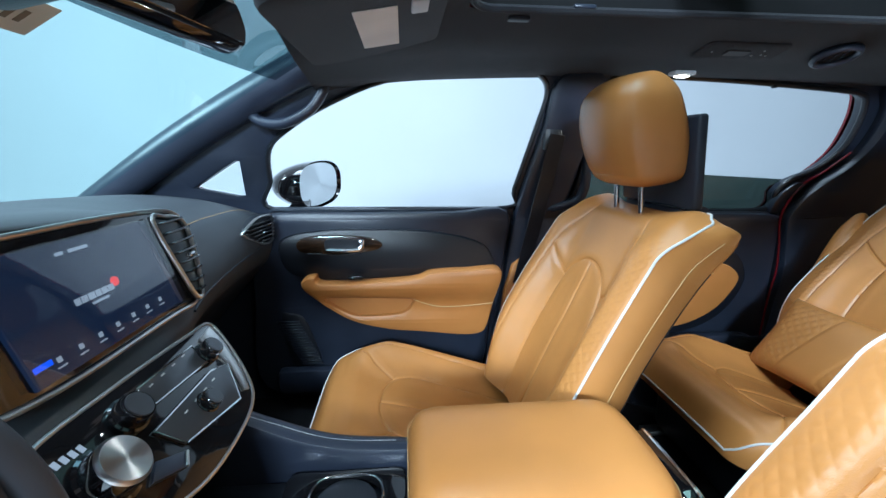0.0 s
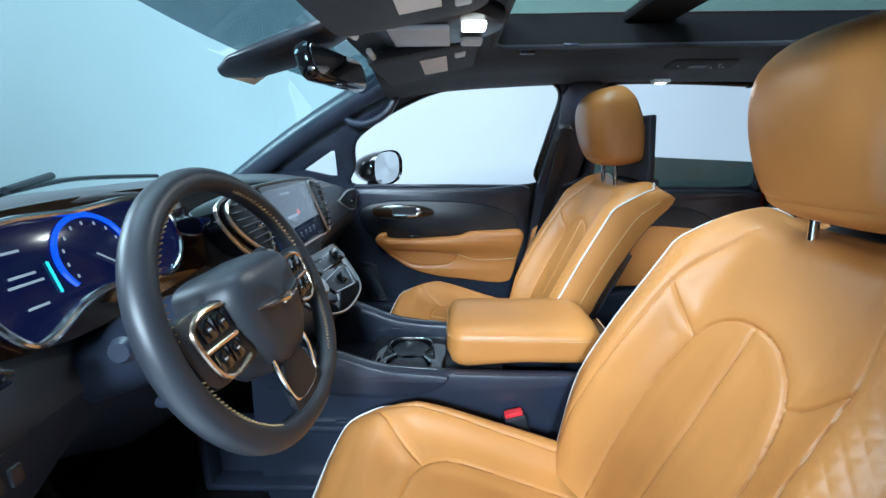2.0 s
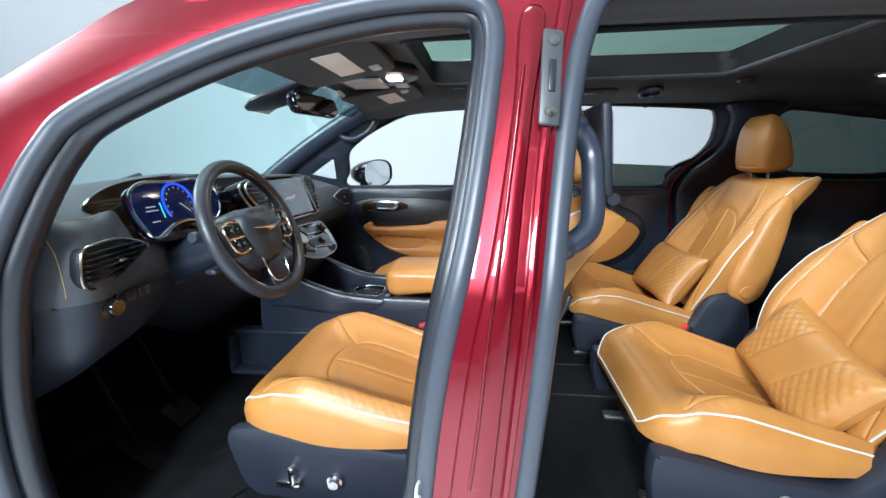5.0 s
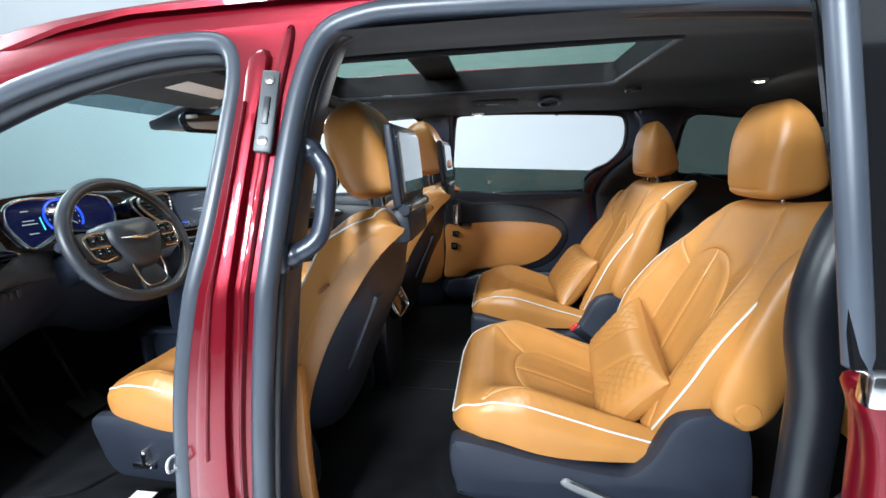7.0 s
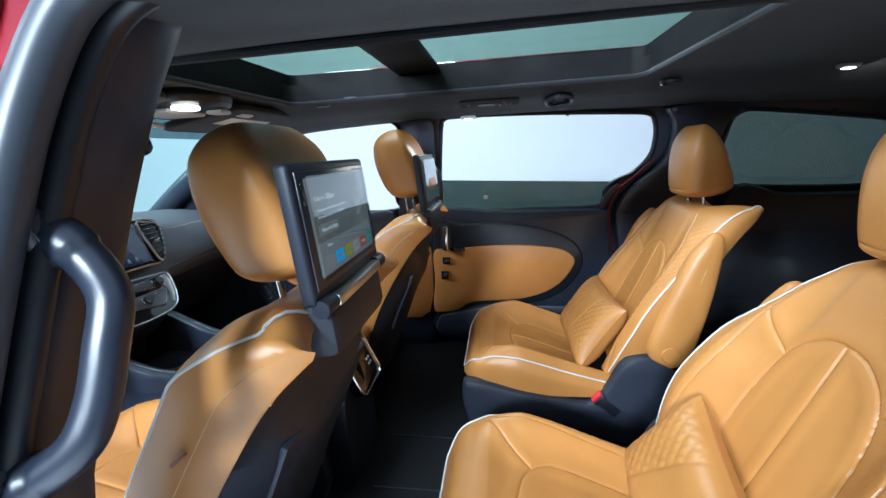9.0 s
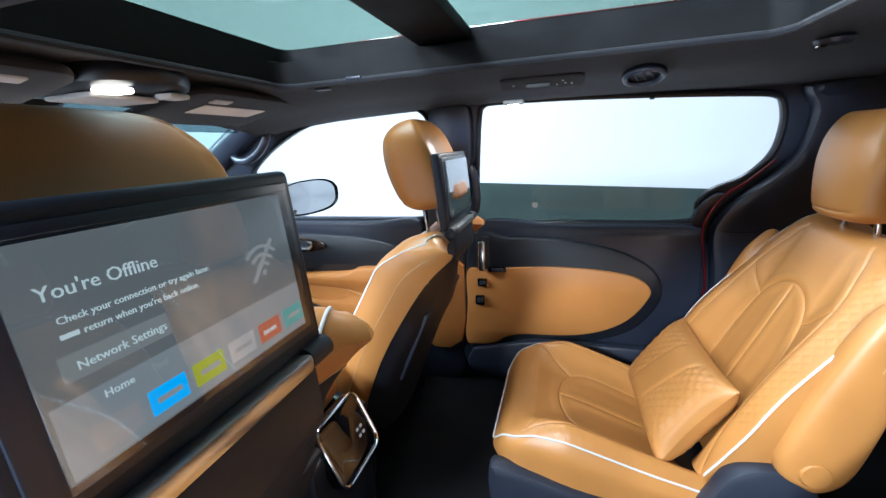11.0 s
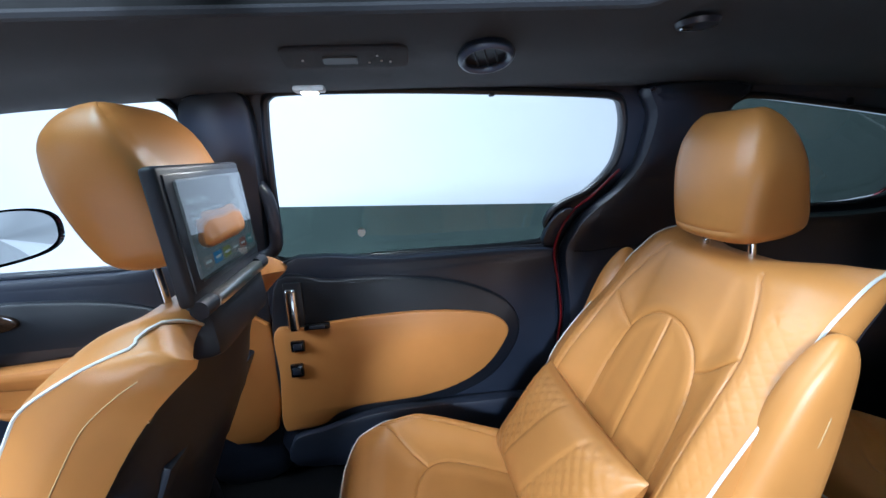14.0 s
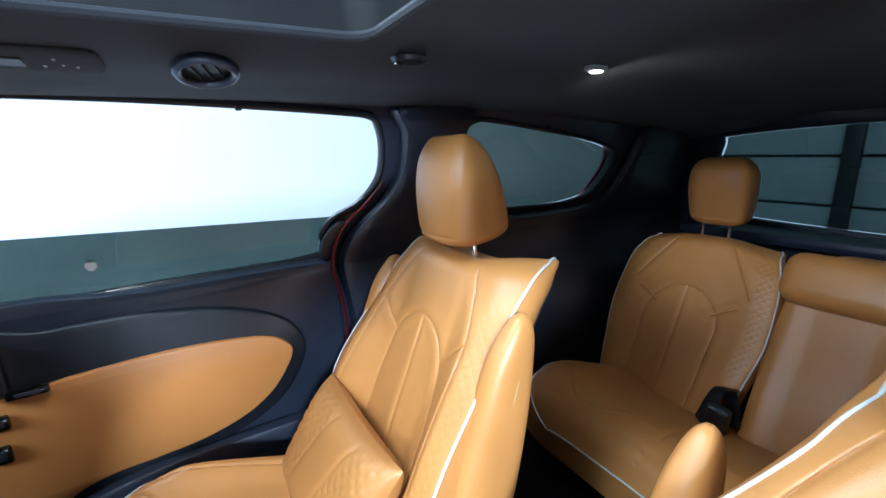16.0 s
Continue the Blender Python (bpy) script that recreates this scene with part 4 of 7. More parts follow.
def bar_row(parent, m, a0, b0, widths, h, gap, material, lift=0.0145, name="text_bar"):
    """Small plain bars in place of writing that cannot be read."""
    a = a0
    for w in widths:
        part(name, about(xf(rbox((lift, a + w / 2, b0), (0.0015, w, h), 0.0004, 1), m), dash), material, parent)
        a += w + gap


GLYPH = glow("screen_white", (0.75, 0.85, 1.0), 0.42)
GLYPHB = glow("screen_blue", (0.02, 0.10, 1.0), 1.1)
GLYPHR = glow("screen_red", (1.0, 0.05, 0.05), 1.0)
CYAN = glow("screen_cyan", (0.1, 0.75, 1.0), 1.2)
SCREENBG = glow("map_screen", (0.012, 0.024, 0.062), 0.6)
SCREENBG.node_tree.nodes["Principled BSDF"].inputs["Roughness"].default_value = 0.03

# centre screen between two vents, in one silver frame
SCR = pose(-0.868, Y0, 1.142, 0, -15, 0)
ringp = spline([(-0.298, 0.058), (-0.20, 0.083), (0.0, 0.085), (0.15, 0.079), (0.222, 0.068), (0.240, 0.038), (0.218, -0.045), (0.190, -0.090), (0.10, -0.089), (-0.10, -0.084), (-0.20, -0.064), (-0.265, -0.02)], 6, True)
part("screen_surround", face_plate(ringp, 0.09, SCR @ pose(-0.020, 0, 0), 0.004), GLOSS, dash, "piano black screen surround")
part("surround_trim", about(xf(tube([(0.026, a, b) for a, b in offset_poly(ringp, 0.003)], 0.0036, 8, True), SCR), dash), STEEL, dash, "silver frame round the screen and vents")
scr = part("screen", face_plate([(-0.122, -0.070), (0.146, -0.075), (0.138, 0.064), (-0.128, 0.066)], 0.006, SCR @ pose(0.027, 0, 0), 0.001), SCREENBG, dash, "lit navigation screen")
S2 = SCR @ pose(0.017, 0, 0)
part("cover_glass", face_plate([(-0.124, -0.072), (0.148, -0.077), (0.140, 0.066), (-0.130, 0.068)], 0.001, SCR @ pose(0.0350, 0, 0), 0.0), SCREENGLASS, scr, "glossy cover glass")
bar_row(scr, S2, -0.040, -0.006, [0.008, 0.009, 0.010, 0.008, 0.009, 0.010], 0.008, 0.0020, GLYPH)
bar_row(scr, S2, -0.018, -0.015, [0.028], 0.003, 0.0, GLYPH)
part("logo_dot", about(xf(tube([(0.0135, 0.029, -0.001), (0.0155, 0.029, -0.001)], 0.0062, 16), S2), dash), GLYPHR, scr)
bar_row(scr, S2, -0.092, -0.052, [0.006] * 7, 0.006, 0.0245, GLYPH)
bar_row(scr, S2, -0.095, -0.060, [0.012] * 7, 0.0016, 0.0185, GLYPH)
bar_row(scr, S2, -0.035, 0.052, [0.011, 0.030], 0.004, 0.008, GLYPH)
bar_row(scr, S2, -0.119, -0.050, [0.022], 0.006, 0.0, GLYPHB)


def span(outline, b):
    """Least and greatest a of an outline at a height b."""
    hit = [p[0] + (q[0] - p[0]) * (b - p[1]) / (q[1] - p[1]) for p, q in zip(outline, outline[1:] + outline[:1]) if (p[1] - b) * (q[1] - b) < 0]
    return (min(hit), max(hit)) if len(hit) > 1 else None


def vent(parent, m, outline, n, a0, a1, b0, b1, horizontal=True, label="black air vent"):
    """An air vent: dark well, slats that fill the outline and a bright tab."""
    v = part("vent", face_plate(outline, 0.03, m, 0.003), BLACK, parent, label)
    for i in range(n):
        b = b0 + (b1 - b0) * (i + 0.5) / n
        ends = span(outline, b)
        if ends and ends[1] - ends[0] > 0.02:
            part("slat", about(xf(rbox((0.020, sum(ends) / 2, b), (0.016, ends[1] - ends[0] - 0.008, 0.0035), 0.001, 1), m), dash), GLOSS, v)
    part("vent_tab", about(xf(rbox((0.031, (a0 + a1) / 2, (b0 + b1) / 2), (0.010, 0.018, 0.007), 0.003), m), dash), CHROME, v)
    return v


VR = spline([(0.148, 0.060), (0.185, 0.060), (0.218, 0.052), (0.230, 0.028), (0.218, -0.030), (0.198, -0.076), (0.178, -0.080), (0.164, -0.030)], 5, True)
VL = spline([(-0.142, 0.062), (-0.205, 0.070), (-0.262, 0.064), (-0.280, 0.040), (-0.258, 0.004), (-0.215, -0.034), (-0.172, -0.052), (-0.158, -0.010)], 5, True)
for o, a0, a1, nn in ((VR, 0.165, 0.205, 8), (VL, -0.25, -0.17, 8)):
    m = SCR @ pose(0.018, 0, 0)
    vent(dash, m, o, nn, a0, a1, min(p[1] for p in o) + 0.006, max(p[1] for p in o) - 0.006)
    part("vent_ring", about(xf(tube([(0.017, a, b) for a, b in o], 0.0042, 8, True), m), dash), STEEL, dash, "silver vent ring")

# end vents
EV = spline([(-0.088, -0.050), (-0.085, 0.030), (-0.05, 0.045), (0.02, 0.043), (0.088, 0.012), (0.085, 0.0), (0.02, -0.035), (-0.04, -0.058)], 6, True)
EV = [(a, 0.84 * b + 0.003) for a, b in EV]
mv = pose(-0.902, -0.742, 1.085, 0, 4, 6)
vent(dash, mv, EV, 6, -0.075, 0.065, -0.035, 0.033)
part("vent_ring", about(xf(tube([(0.017, a, b) for a, b in EV], 0.0032, 8, True), mv), dash), DARKMETAL, dash, "silver vent ring")
EVP = [(-a, b) for a, b in EV]
mv = pose(-0.905, 0.695, 1.085, 0, 4, -8)
vent(dash, mv, EVP, 6, -0.065, 0.075, -0.035, 0.033)
part("vent_ring", about(xf(tube([(0.017, a, b) for a, b in EVP], 0.0036, 8, True), mv), dash), STEEL, dash, "silver vent ring")
part("panel_gap", about(tube(spline([(-0.930, -0.855, 1.006), (-0.904, -0.80, 1.005), (-0.902, -0.72, 1.003), (-0.920, -0.62, 1.006)], 6), 0.003, 6), dash), BLACK, dash)
part("stitching", about(tube([(p[0] + 0.0004, p[1], p[2] + 0.0004) for p in dash_line(-0.842)[27:47]], 0.0007, 5), dash), THREAD, dash, "pale stitched seam")
part("stitching", about(tube([(p[0], p[1], p[2] + 0.0006) for y in np.linspace(-0.835, -0.66, 14) for p in [dash_line(y)[25]]], 0.0007, 5), dash), THREAD, dash, "pale stitched seam")
end = [(p[0], p[2]) for p in dash_line(-0.87)] + [(-1.45, 0.72)]
part("end_cap", about(plate(end, 0.012, lambda a, b, c: (a, -0.872 + c, b), [], 0.003), dash), PITCH, dash)
# light switch below the driver's vent
ml = pose(-0.898, -0.768, 0.983, 0, 96, 0)
part("light_switch", about(lathe([(0.0, 0.022), (0.017, 0.022), (0.019, 0.018), (0.019, 0.006), (0.027, 0.004), (0.028, -0.01)], 28, ml), dash), GLOSS, dash, "round black headlamp switch")
for i in range(4):
    part("switch_button", about(rbox((-0.896 + 0.002 * i, -0.722 + i * 0.017, 0.990), (0.005, 0.013, 0.022), 0.002), dash), BLACK, dash)
# trim line along the passenger side of the face
part("face_trim", about(tube([(dash_x(y, 1.015 + 0.04 * (y - 0.25)) + 0.001, y, 1.015 + 0.04 * (y - 0.25)) for y in np.linspace(0.24, 0.80, 22)], 0.0024, 6), dash), BLACK, dash, "thin dark trim line")

# instrument cluster in a wood panel
WOOD = mat("dark_wood_veneer", (0.022, 0.012, 0.007), 0.12, vary=0.6, vary_scale=14, coat=0.7)
mc = pose(-0.945, -0.484, 1.161, 0, -16, 0)
wood = spline([(-0.245, 0.025), (-0.20, 0.062), (-0.10, 0.083), (0.06, 0.088), (0.22, 0.080), (0.25, 0.04), (0.24, -0.05), (0.20, -0.075), (0.05, -0.085), (-0.10, -0.080), (-0.20, -0.045)], 6, True)
part("wood_panel", face_plate(wood, 0.02, mc, 0.003), WOOD, dash, "glossy dark wood panel")
co = spline([(-0.154, 0.01), (-0.140, 0.050), (-0.09, 0.070), (0.0, 0.068), (0.09, 0.072), (0.150, 0.055), (0.168, 0.012), (0.150, -0.035), (0.105, -0.058), (0.05, -0.048), (0.0, -0.040), (-0.05, -0.048), (-0.100, -0.070), (-0.126, -0.066), (-0.146, -0.03)], 6, True)
cl = part("cluster_display", face_plate(co, 0.012, mc @ pose(0.012, 0, 0), 0.002), glow("cluster_face", (0.002, 0.005, 0.045), 0.7), dash, "lit blue instrument cluster")
part("cluster_ring", about(xf(tube([(0.020, a, b) for a, b in co], 0.0045, 8, True), mc), dash), CHROME, cl, "chrome ring round the instruments")
for a, r in ((0.000, 0.054),):
    part("dial_ring", about(xf(tube([(0.0205, a + r * math.cos(t), 0.008 + r * math.sin(t)) for t in np.linspace(-0.6, math.pi + 0.6, 40)], 0.0035, 6), mc), dash), GLYPHB, cl, "glowing blue dial ring")
    for t in np.linspace(-0.5, math.pi + 0.5, 11):
        part("dial_mark", about(xf(rbox((0.0205, a + (r - 0.011) * math.cos(t), 0.008 + (r - 0.011) * math.sin(t)), (0.0015, 0.0025, 0.005), 0.0005, 1), mc), dash), GLYPH, cl)
    part("needle", about(xf(tube([(0.0215, a, 0.008), (0.0215, a + 0.03, -0.018)], 0.0012, 5), mc), dash), GLYPH, cl)
for b, w in ((0.036, 0.02), (0.008, 0.03), (-0.002, 0.04), (-0.03, 0.025)):
    part("text_bar", about(xf(rbox((0.0205, -0.098, b), (0.0015, w, 0.0030), 0.0005, 1), mc), dash), GLYPH, cl)
part("gear_bar", about(xf(rbox((0.0205, -0.066, -0.004), (0.0015, 0.0035, 0.040), 0.0005, 1), mc), dash), CYAN, cl)

# control panel below the screen
PAN = pose(-0.765, -0.01, 0.995, 0, -45, 0)
po = spline([(-0.185, 0.060), (-0.06, 0.062), (0.10, 0.052), (0.158, 0.044), (0.150, 0.005), (0.118, -0.050), (0.082, -0.084), (0.018, -0.097), (-0.09, -0.092), (-0.165, -0.060), (-0.196, 0.0)], 6, True)
part("panel_body", face_plate(offset_poly(po, 0.004), 0.13, PAN @ pose(-0.070, 0, 0), 0.006), SOFT, dash)
part("control_panel", face_plate(po, 0.010, PAN @ pose(-0.004, 0, 0), 0.003), GLOSS, dash, "piano black control panel")
part("panel_trim", about(xf(tube([(0.0, a, b) for a, b in po], 0.0028, 8, True), PAN), dash), STEEL, dash, "silver trim round the control panel")
part("trim_wing", face_plate([(0.108, 0.036), (0.148, 0.040), (0.141, 0.006), (0.110, -0.046), (0.084, -0.074), (0.074, -0.068), (0.104, -0.024)], 0.004, PAN @ pose(0.002, 0, 0), 0.001), STEEL, dash, "satin silver panel wing")


def knob(a, b, r, h, label, top, body):
    m = PAN @ pose(0.001, a, b, 0, 90, 0)
    k = part("knob", about(lathe([(r * 1.15, 0.0), (r * 1.15, h * 0.3), (r, h * 0.35), (r * 0.97, h * 0.92), (r * 0.9, h)], 36, m), dash), body, dash, label)
    part("knob_cap", about(lathe([(0.0, h + 0.0015), (r * 0.78, h + 0.0015), (r * 0.84, h - 0.002)], 36, m), dash), top, k)


PADS = mat("satin_graphite", (0.10, 0.105, 0.115), 0.30, metal=0.8, vary=0.06)
SPUN = mat("spun_steel", (0.62, 0.61, 0.59), 0.32, metal=1.0, vary=0.05)
_nt = SPUN.node_tree
_b = _nt.nodes["Principled BSDF"]
_b.inputs["Anisotropic"].default_value = 0.85
_tg = _nt.nodes.new("ShaderNodeTangent")
_tg.direction_type, _tg.axis = "RADIAL", "Z"
_nt.links.new(_tg.outputs[0], _b.inputs["Tangent"])
knob(-0.083, 0.026, 0.020, 0.026, "black volume knob", PADS, GLOSS)
knob(0.088, 0.013, 0.016, 0.024, "black tuning knob", PADS, GLOSS)
knob(0.005, -0.035, 0.0145, 0.020, "black temperature knob", PADS, GLOSS)
ms_ = PAN @ pose(0.001, -0.153, -0.003, 0, 90, 0)
sel = part("gear_selector", about(lathe([(0.033, 0.0), (0.033, 0.008), (0.029, 0.010), (0.028, 0.030), (0.026, 0.034)], 40, ms_), dash), GLOSS, dash, "rotary gear selector with a spun steel cap")
cap = part("selector_cap", lathe([(0.0, 0.002), (0.0245, 0.002), (0.0275, -0.002), (0.0275, -0.010)], 40), SPUN, sel, "spun steel cap")
cap.matrix_basis = Matrix.Translation(-dash.location) @ ms_ @ pose(0, 0, 0.034)
for o, lab in (([(-0.050, 0.014), (0.072, 0.003), (0.078, 0.036), (-0.044, 0.042)], "graphite climate button strip"), ([(-0.067, -0.046), (0.050, -0.070), (0.096, -0.022), (0.060, -0.010), (-0.080, -0.008)], "graphite climate button pad")):
    cpad = part("button_pad", face_plate(o, 0.006, PAN @ pose(0.003, 0, 0), 0.002), PADS, dash, lab)
    part("pad_trim", about(xf(tube([(0.0055, a, b) for a, b in o], 0.0017, 6, True), PAN), dash), CHROME, cpad)
    cx, cy = sum(p[0] for p in o) / len(o), sum(p[1] for p in o) / len(o)
    for i in range(4):
        part("button_mark", about(xf(rbox((0.0064, cx - 0.042 + 0.026 * i, cy + 0.010), (0.0008, 0.008, 0.0020), 0.0003, 1), PAN), dash), GREY, cpad)
brk = part("brake_button", face_plate([(-0.136, -0.042), (-0.096, -0.062), (-0.078, -0.050), (-0.112, -0.030)], 0.010, PAN @ pose(0.003, 0, 0), 0.002), SOFT, dash, "grey parking brake button")
part("button_edge", about(xf(tube([(0.0085, -0.096, -0.062), (0.0085, -0.080, -0.051)], 0.0022, 6), PAN), dash), STEEL, brk)
for i in range(5):
    part("gear_letter_bar", about(xf(rbox((0.0022, -0.176 + 0.0090 * i, 0.041 - 0.0015 * i), (0.0010, 0.0058, 0.0085), 0.0003, 1), PAN), dash), GLYPH, dash)

# wipers seen over the cowl
for y0, y1 in ((-0.75, -0.15), (-0.05, 0.60)):
    w = part("wiper", join(tube(spline([(-1.60, y0, 1.185), (-1.66, (y0 + y1) / 2, 1.205), (-1.62, y1, 1.19)], 8), 0.008, 6), tube([(-1.58, y0 + 0.05, 1.20), (-1.62, y0 + 0.22, 1.225)], 0.011, 8)), BLACK)
    tagged(w, "black windscreen wiper parked at the cowl", "wiper", "wipers")

# ---- steering wheel ----
col = pose(-0.722, -0.468, 1.098, 0, 68, 0)
wheel = thing("steering_wheel", "charcoal leather steering wheel with bronze trim spokes", "steering wheel")
wheel.matrix_basis = col
R = 0.186
rim_line = [((R - 0.010 * max(0, math.cos(t)) ** 6) * math.cos(t), R * math.sin(t), 0) for t in np.linspace(0, 2 * np.pi, 96, endpoint=False)]
rim = part("rim", tube(rim_line, 0.0172, 16, True), WRAP, wheel)
for t0, t1 in ((35, 82), (-82, -35), (98, 158), (-158, -98)):
    pts = []
    for i, t in enumerate(np.linspace(radians(t0), radians(t1), 46)):
        r = R - 0.0150
        pts.append((r * math.cos(t), r * math.sin(t), 0.0085 + 0.0042 * (1 if i % 2 else -1)))
    part("stitching", tube(pts, 0.0010, 4), THREAD, rim, "tan cross stitching")
hub_o = spline([(-0.056, -0.070), (-0.062, 0.0), (-0.056, 0.070), (-0.01, 0.085), (0.04, 0.070), (0.080, 0.042), (0.092, 0.0), (0.080, -0.042), (0.04, -0.070), (-0.01, -0.085)], 7, True)
hub_rings = []
for k, (sc, z) in enumerate([(1.10, -0.045), (1.08, -0.01), (1.0, 0.012), (0.93, 0.024), (0.82, 0.031), (0.6, 0.035), (0.3, 0.037), (0.05, 0.0375)]):
    hub_rings.append([(p[0] * sc, p[1] * sc, z - 0.10 * p[0] * (0.5 if z > 0 else 0)) for p in hub_o])
hub = part("airbag_cover", loft(hub_rings), WRAP, wheel, "charcoal airbag cover")
part("emblem", join(*[xf(tube([(0.006, s * 0.004, 0.0425), (0.001, s * 0.036, 0.0420), (-0.005, s * 0.070, 0.0385)], [0.0105, 0.0075, 0.0014], 8, False, 0.6), Matrix()) for s in (-1, 1)], rbox((0.006, 0, 0.0415), (0.013, 0.026, 0.009), 0.003)), CHROME, hub, "bright winged badge")
BRONZE = mat("bronze_satin_metal", (0.62, 0.50, 0.40), 0.25, metal=1.0, vary=0.05)
for s in (-1, 1):
    sp = spline([(-0.030, s * 0.075), (-0.042, s * 0.12), (-0.040, s * 0.168), (0.0, s * 0.172), (0.042, s * 0.160), (0.050, s * 0.11), (0.045, s * 0.068)], 5, True)
    spk = part("spoke", plate(sp, 0.022, lambda a, b, c: (a, b, c + 0.002), [], 0.006), BLACK, wheel, "black spoke with buttons")
    tr = spline([(-0.032, s * 0.090), (-0.036, s * 0.122), (-0.026, s * 0.150), (0.004, s * 0.152), (0.036, s * 0.142), (0.046, s * 0.120), (0.040, s * 0.088)], 5)
    part("spoke_trim", tube([(a, b, 0.014) for a, b in tr], 0.0034, 8), BRONZE, spk, "bronze spoke trim")
    part("spoke_bar", tube([(0.006, s * 0.092, 0.015), (0.004, s * 0.150, 0.014)], 0.0036, 8), BRONZE, spk)
    for i, (a, b) in enumerate([(-0.016, 0.104), (-0.016, 0.130), (0.022, 0.104), (0.022, 0.130)]):
        part("button", rbox((a, s * b, 0.0140), (0.026, 0.024, 0.006), 0.003), GLOSS, spk)
        part("button_mark", rbox((a, s * b, 0.0170), (0.0022, 0.006, 0.001), 0.0003, 1), GREY, spk)
part("lower_spoke_trim", tube(spline([(0.072, -0.050, 0.010), (0.105, -0.050, 0.009), (0.140, -0.040, 0.006), (0.150, -0.020, 0.005), (0.151, 0.0, 0.005), (0.150, 0.020, 0.005), (0.140, 0.040, 0.006), (0.105, 0.050, 0.009), (0.072, 0.050, 0.010)], 5), 0.0034, 8), CHROME, wheel, "bright trim round the lower spoke")
part("lower_spoke_pad", plate(spline([(0.085, -0.026), (0.085, 0.026), (0.170, 0.046), (0.170, -0.046)], 5, True), 0.012, lambda a, b, c: (a, b, c + 0.002), [], 0.003), BLACK, wheel)
column = thing("steering_column", "charcoal steering column shroud with stalks", "steering column", at=(-0.85, -0.465, 1.04))
part("shroud", about(loft([[Vector(c) + Vector((0, r * math.cos(t), r * 0.85 * math.sin(t))) for t in np.linspace(0, 2 * np.pi, 28, endpoint=False)] for c, r in (((-0.985, -0.465, 1.00), 0.075), ((-0.90, -0.465, 1.03), 0.072), ((-0.80, -0.465, 1.065), 0.066), ((-0.765, -0.465, 1.08), 0.058))]), column), SOFT, column)
st = part("stalk", about(tube([(-0.81, -0.52, 1.08), (-0.80, -0.585, 1.10), (-0.795, -0.62, 1.105)], [0.011, 0.012, 0.016], 10), column), BLACK, column)
part("stalk_tip", about(tube([(-0.795, -0.62, 1.105), (-0.794, -0.628, 1.106)], [0.0155, 0.011], 10), column), SOFT, st, "")
st = part("stalk", about(tube([(-0.81, -0.41, 1.08), (-0.80, -0.34, 1.115), (-0.795, -0.29, 1.12)], [0.011, 0.012, 0.015], 10), column), BLACK, column)
part("tilt_lever", about(rbox((-0.80, -0.53, 1.005), (0.03, 0.09, 0.014), 0.006), column), SOFT, column)

# ---- centre console ----
console = thing("centre_console", "charcoal centre console with cup holders and padded lid", "console", at=(-0.4, Y0, FLOOR))
cs = spline([(-0.90, 0.90), (-0.80, 0.885), (-0.70, 0.845), (-0.60, 0.812), (-0.45, 0.800), (-0.30, 0.798), (-0.13, 0.795), (-0.105, 0.76), (-0.10, 0.60), (-0.11, 0.44), (-0.30, 0.43), (-0.55, 0.43), (-0.72, 0.43), (-0.90, 0.43)], 5, True)
RAIL = spline([(-0.88, 0.885), (-0.80, 0.884), (-0.70, 0.846), (-0.60, 0.813), (-0.48, 0.800), (-0.452, 0.792), (-0.475, 0.762), (-0.55, 0.738), (-0.68, 0.742), (-0.80, 0.762), (-0.88, 0.775)], 5, True)
for s in (-1, 1):
    rail = part("side_rail", about(plate(RAIL, 0.03, lambda a, b, c: (a, Y0 + s * (0.140 + 0.02 * max(0, (-0.55 - a) / 0.35)) + c, b), [], 0.012, [-0.8, -0.7, -0.6]), console), SOFT, console, "padded charcoal side rail")
    sd = part("side_wall", about(plate(cs, 0.035, lambda a, b, c: (a, Y0 + s * (0.128 + 0.02 * max(0, (-0.55 - a) / 0.35)) + c, b), [], 0.012, [-0.8, -0.7, -0.6]), console), SOFT, console)
    part("rail_stitch", about(tube([(a, Y0 + s * (0.132 + 0.02 * max(0, (-0.55 - a) / 0.35)), b + 0.002) for a, b in spline([(-0.80, 0.883), (-0.70, 0.845), (-0.60, 0.812), (-0.48, 0.802)], 6)], 0.0005, 5), console), GREY, sd)
    part("side_pocket", about(plate(rrect(-0.74, 0.52, -0.42, 0.68, 0.03), 0.02, lambda a, b, c: (a, Y0 + s * 0.152 + c, b), [rrect(-0.71, 0.55, -0.44, 0.67, 0.02)], 0.004), console), SOFT, sd)
    # flat black sheet stands in for the shade inside the pocket
    part("pocket_well", about(rbox((-0.575, Y0 + s * 0.147, 0.61), (0.28, 0.004, 0.13), 0.001, 1), console), PITCH, sd)
part("side_ledge", about(rbox((-0.86, Y0 - 0.150, 0.664), (0.36, 0.05, 0.022), 0.008), console), SOFT, console)
part("side_tray", about(join(rbox((-0.89, Y0 - 0.165, 0.512), (0.30, 0.06, 0.020), 0.008), rbox((-1.03, Y0 - 0.165, 0.58), (0.022, 0.06, 0.15), 0.008), rbox((-0.88, Y0 - 0.145, 0.58), (0.30, 0.01, 0.14), 0.003)), console), SOFT, console, "charcoal storage tray on the console side")
part("tray", about(rbox((-0.56, Y0, 0.735), (0.50, 0.23, 0.02), 0.006), console), BLACK, console)
part("rear_face", about(rbox((-0.075, Y0, 0.61), (0.09, 0.25, 0.37), 0.015), console), SOFT, console)
mrp = pose(-0.030, Y0, 0.775, 0, -24, 0)
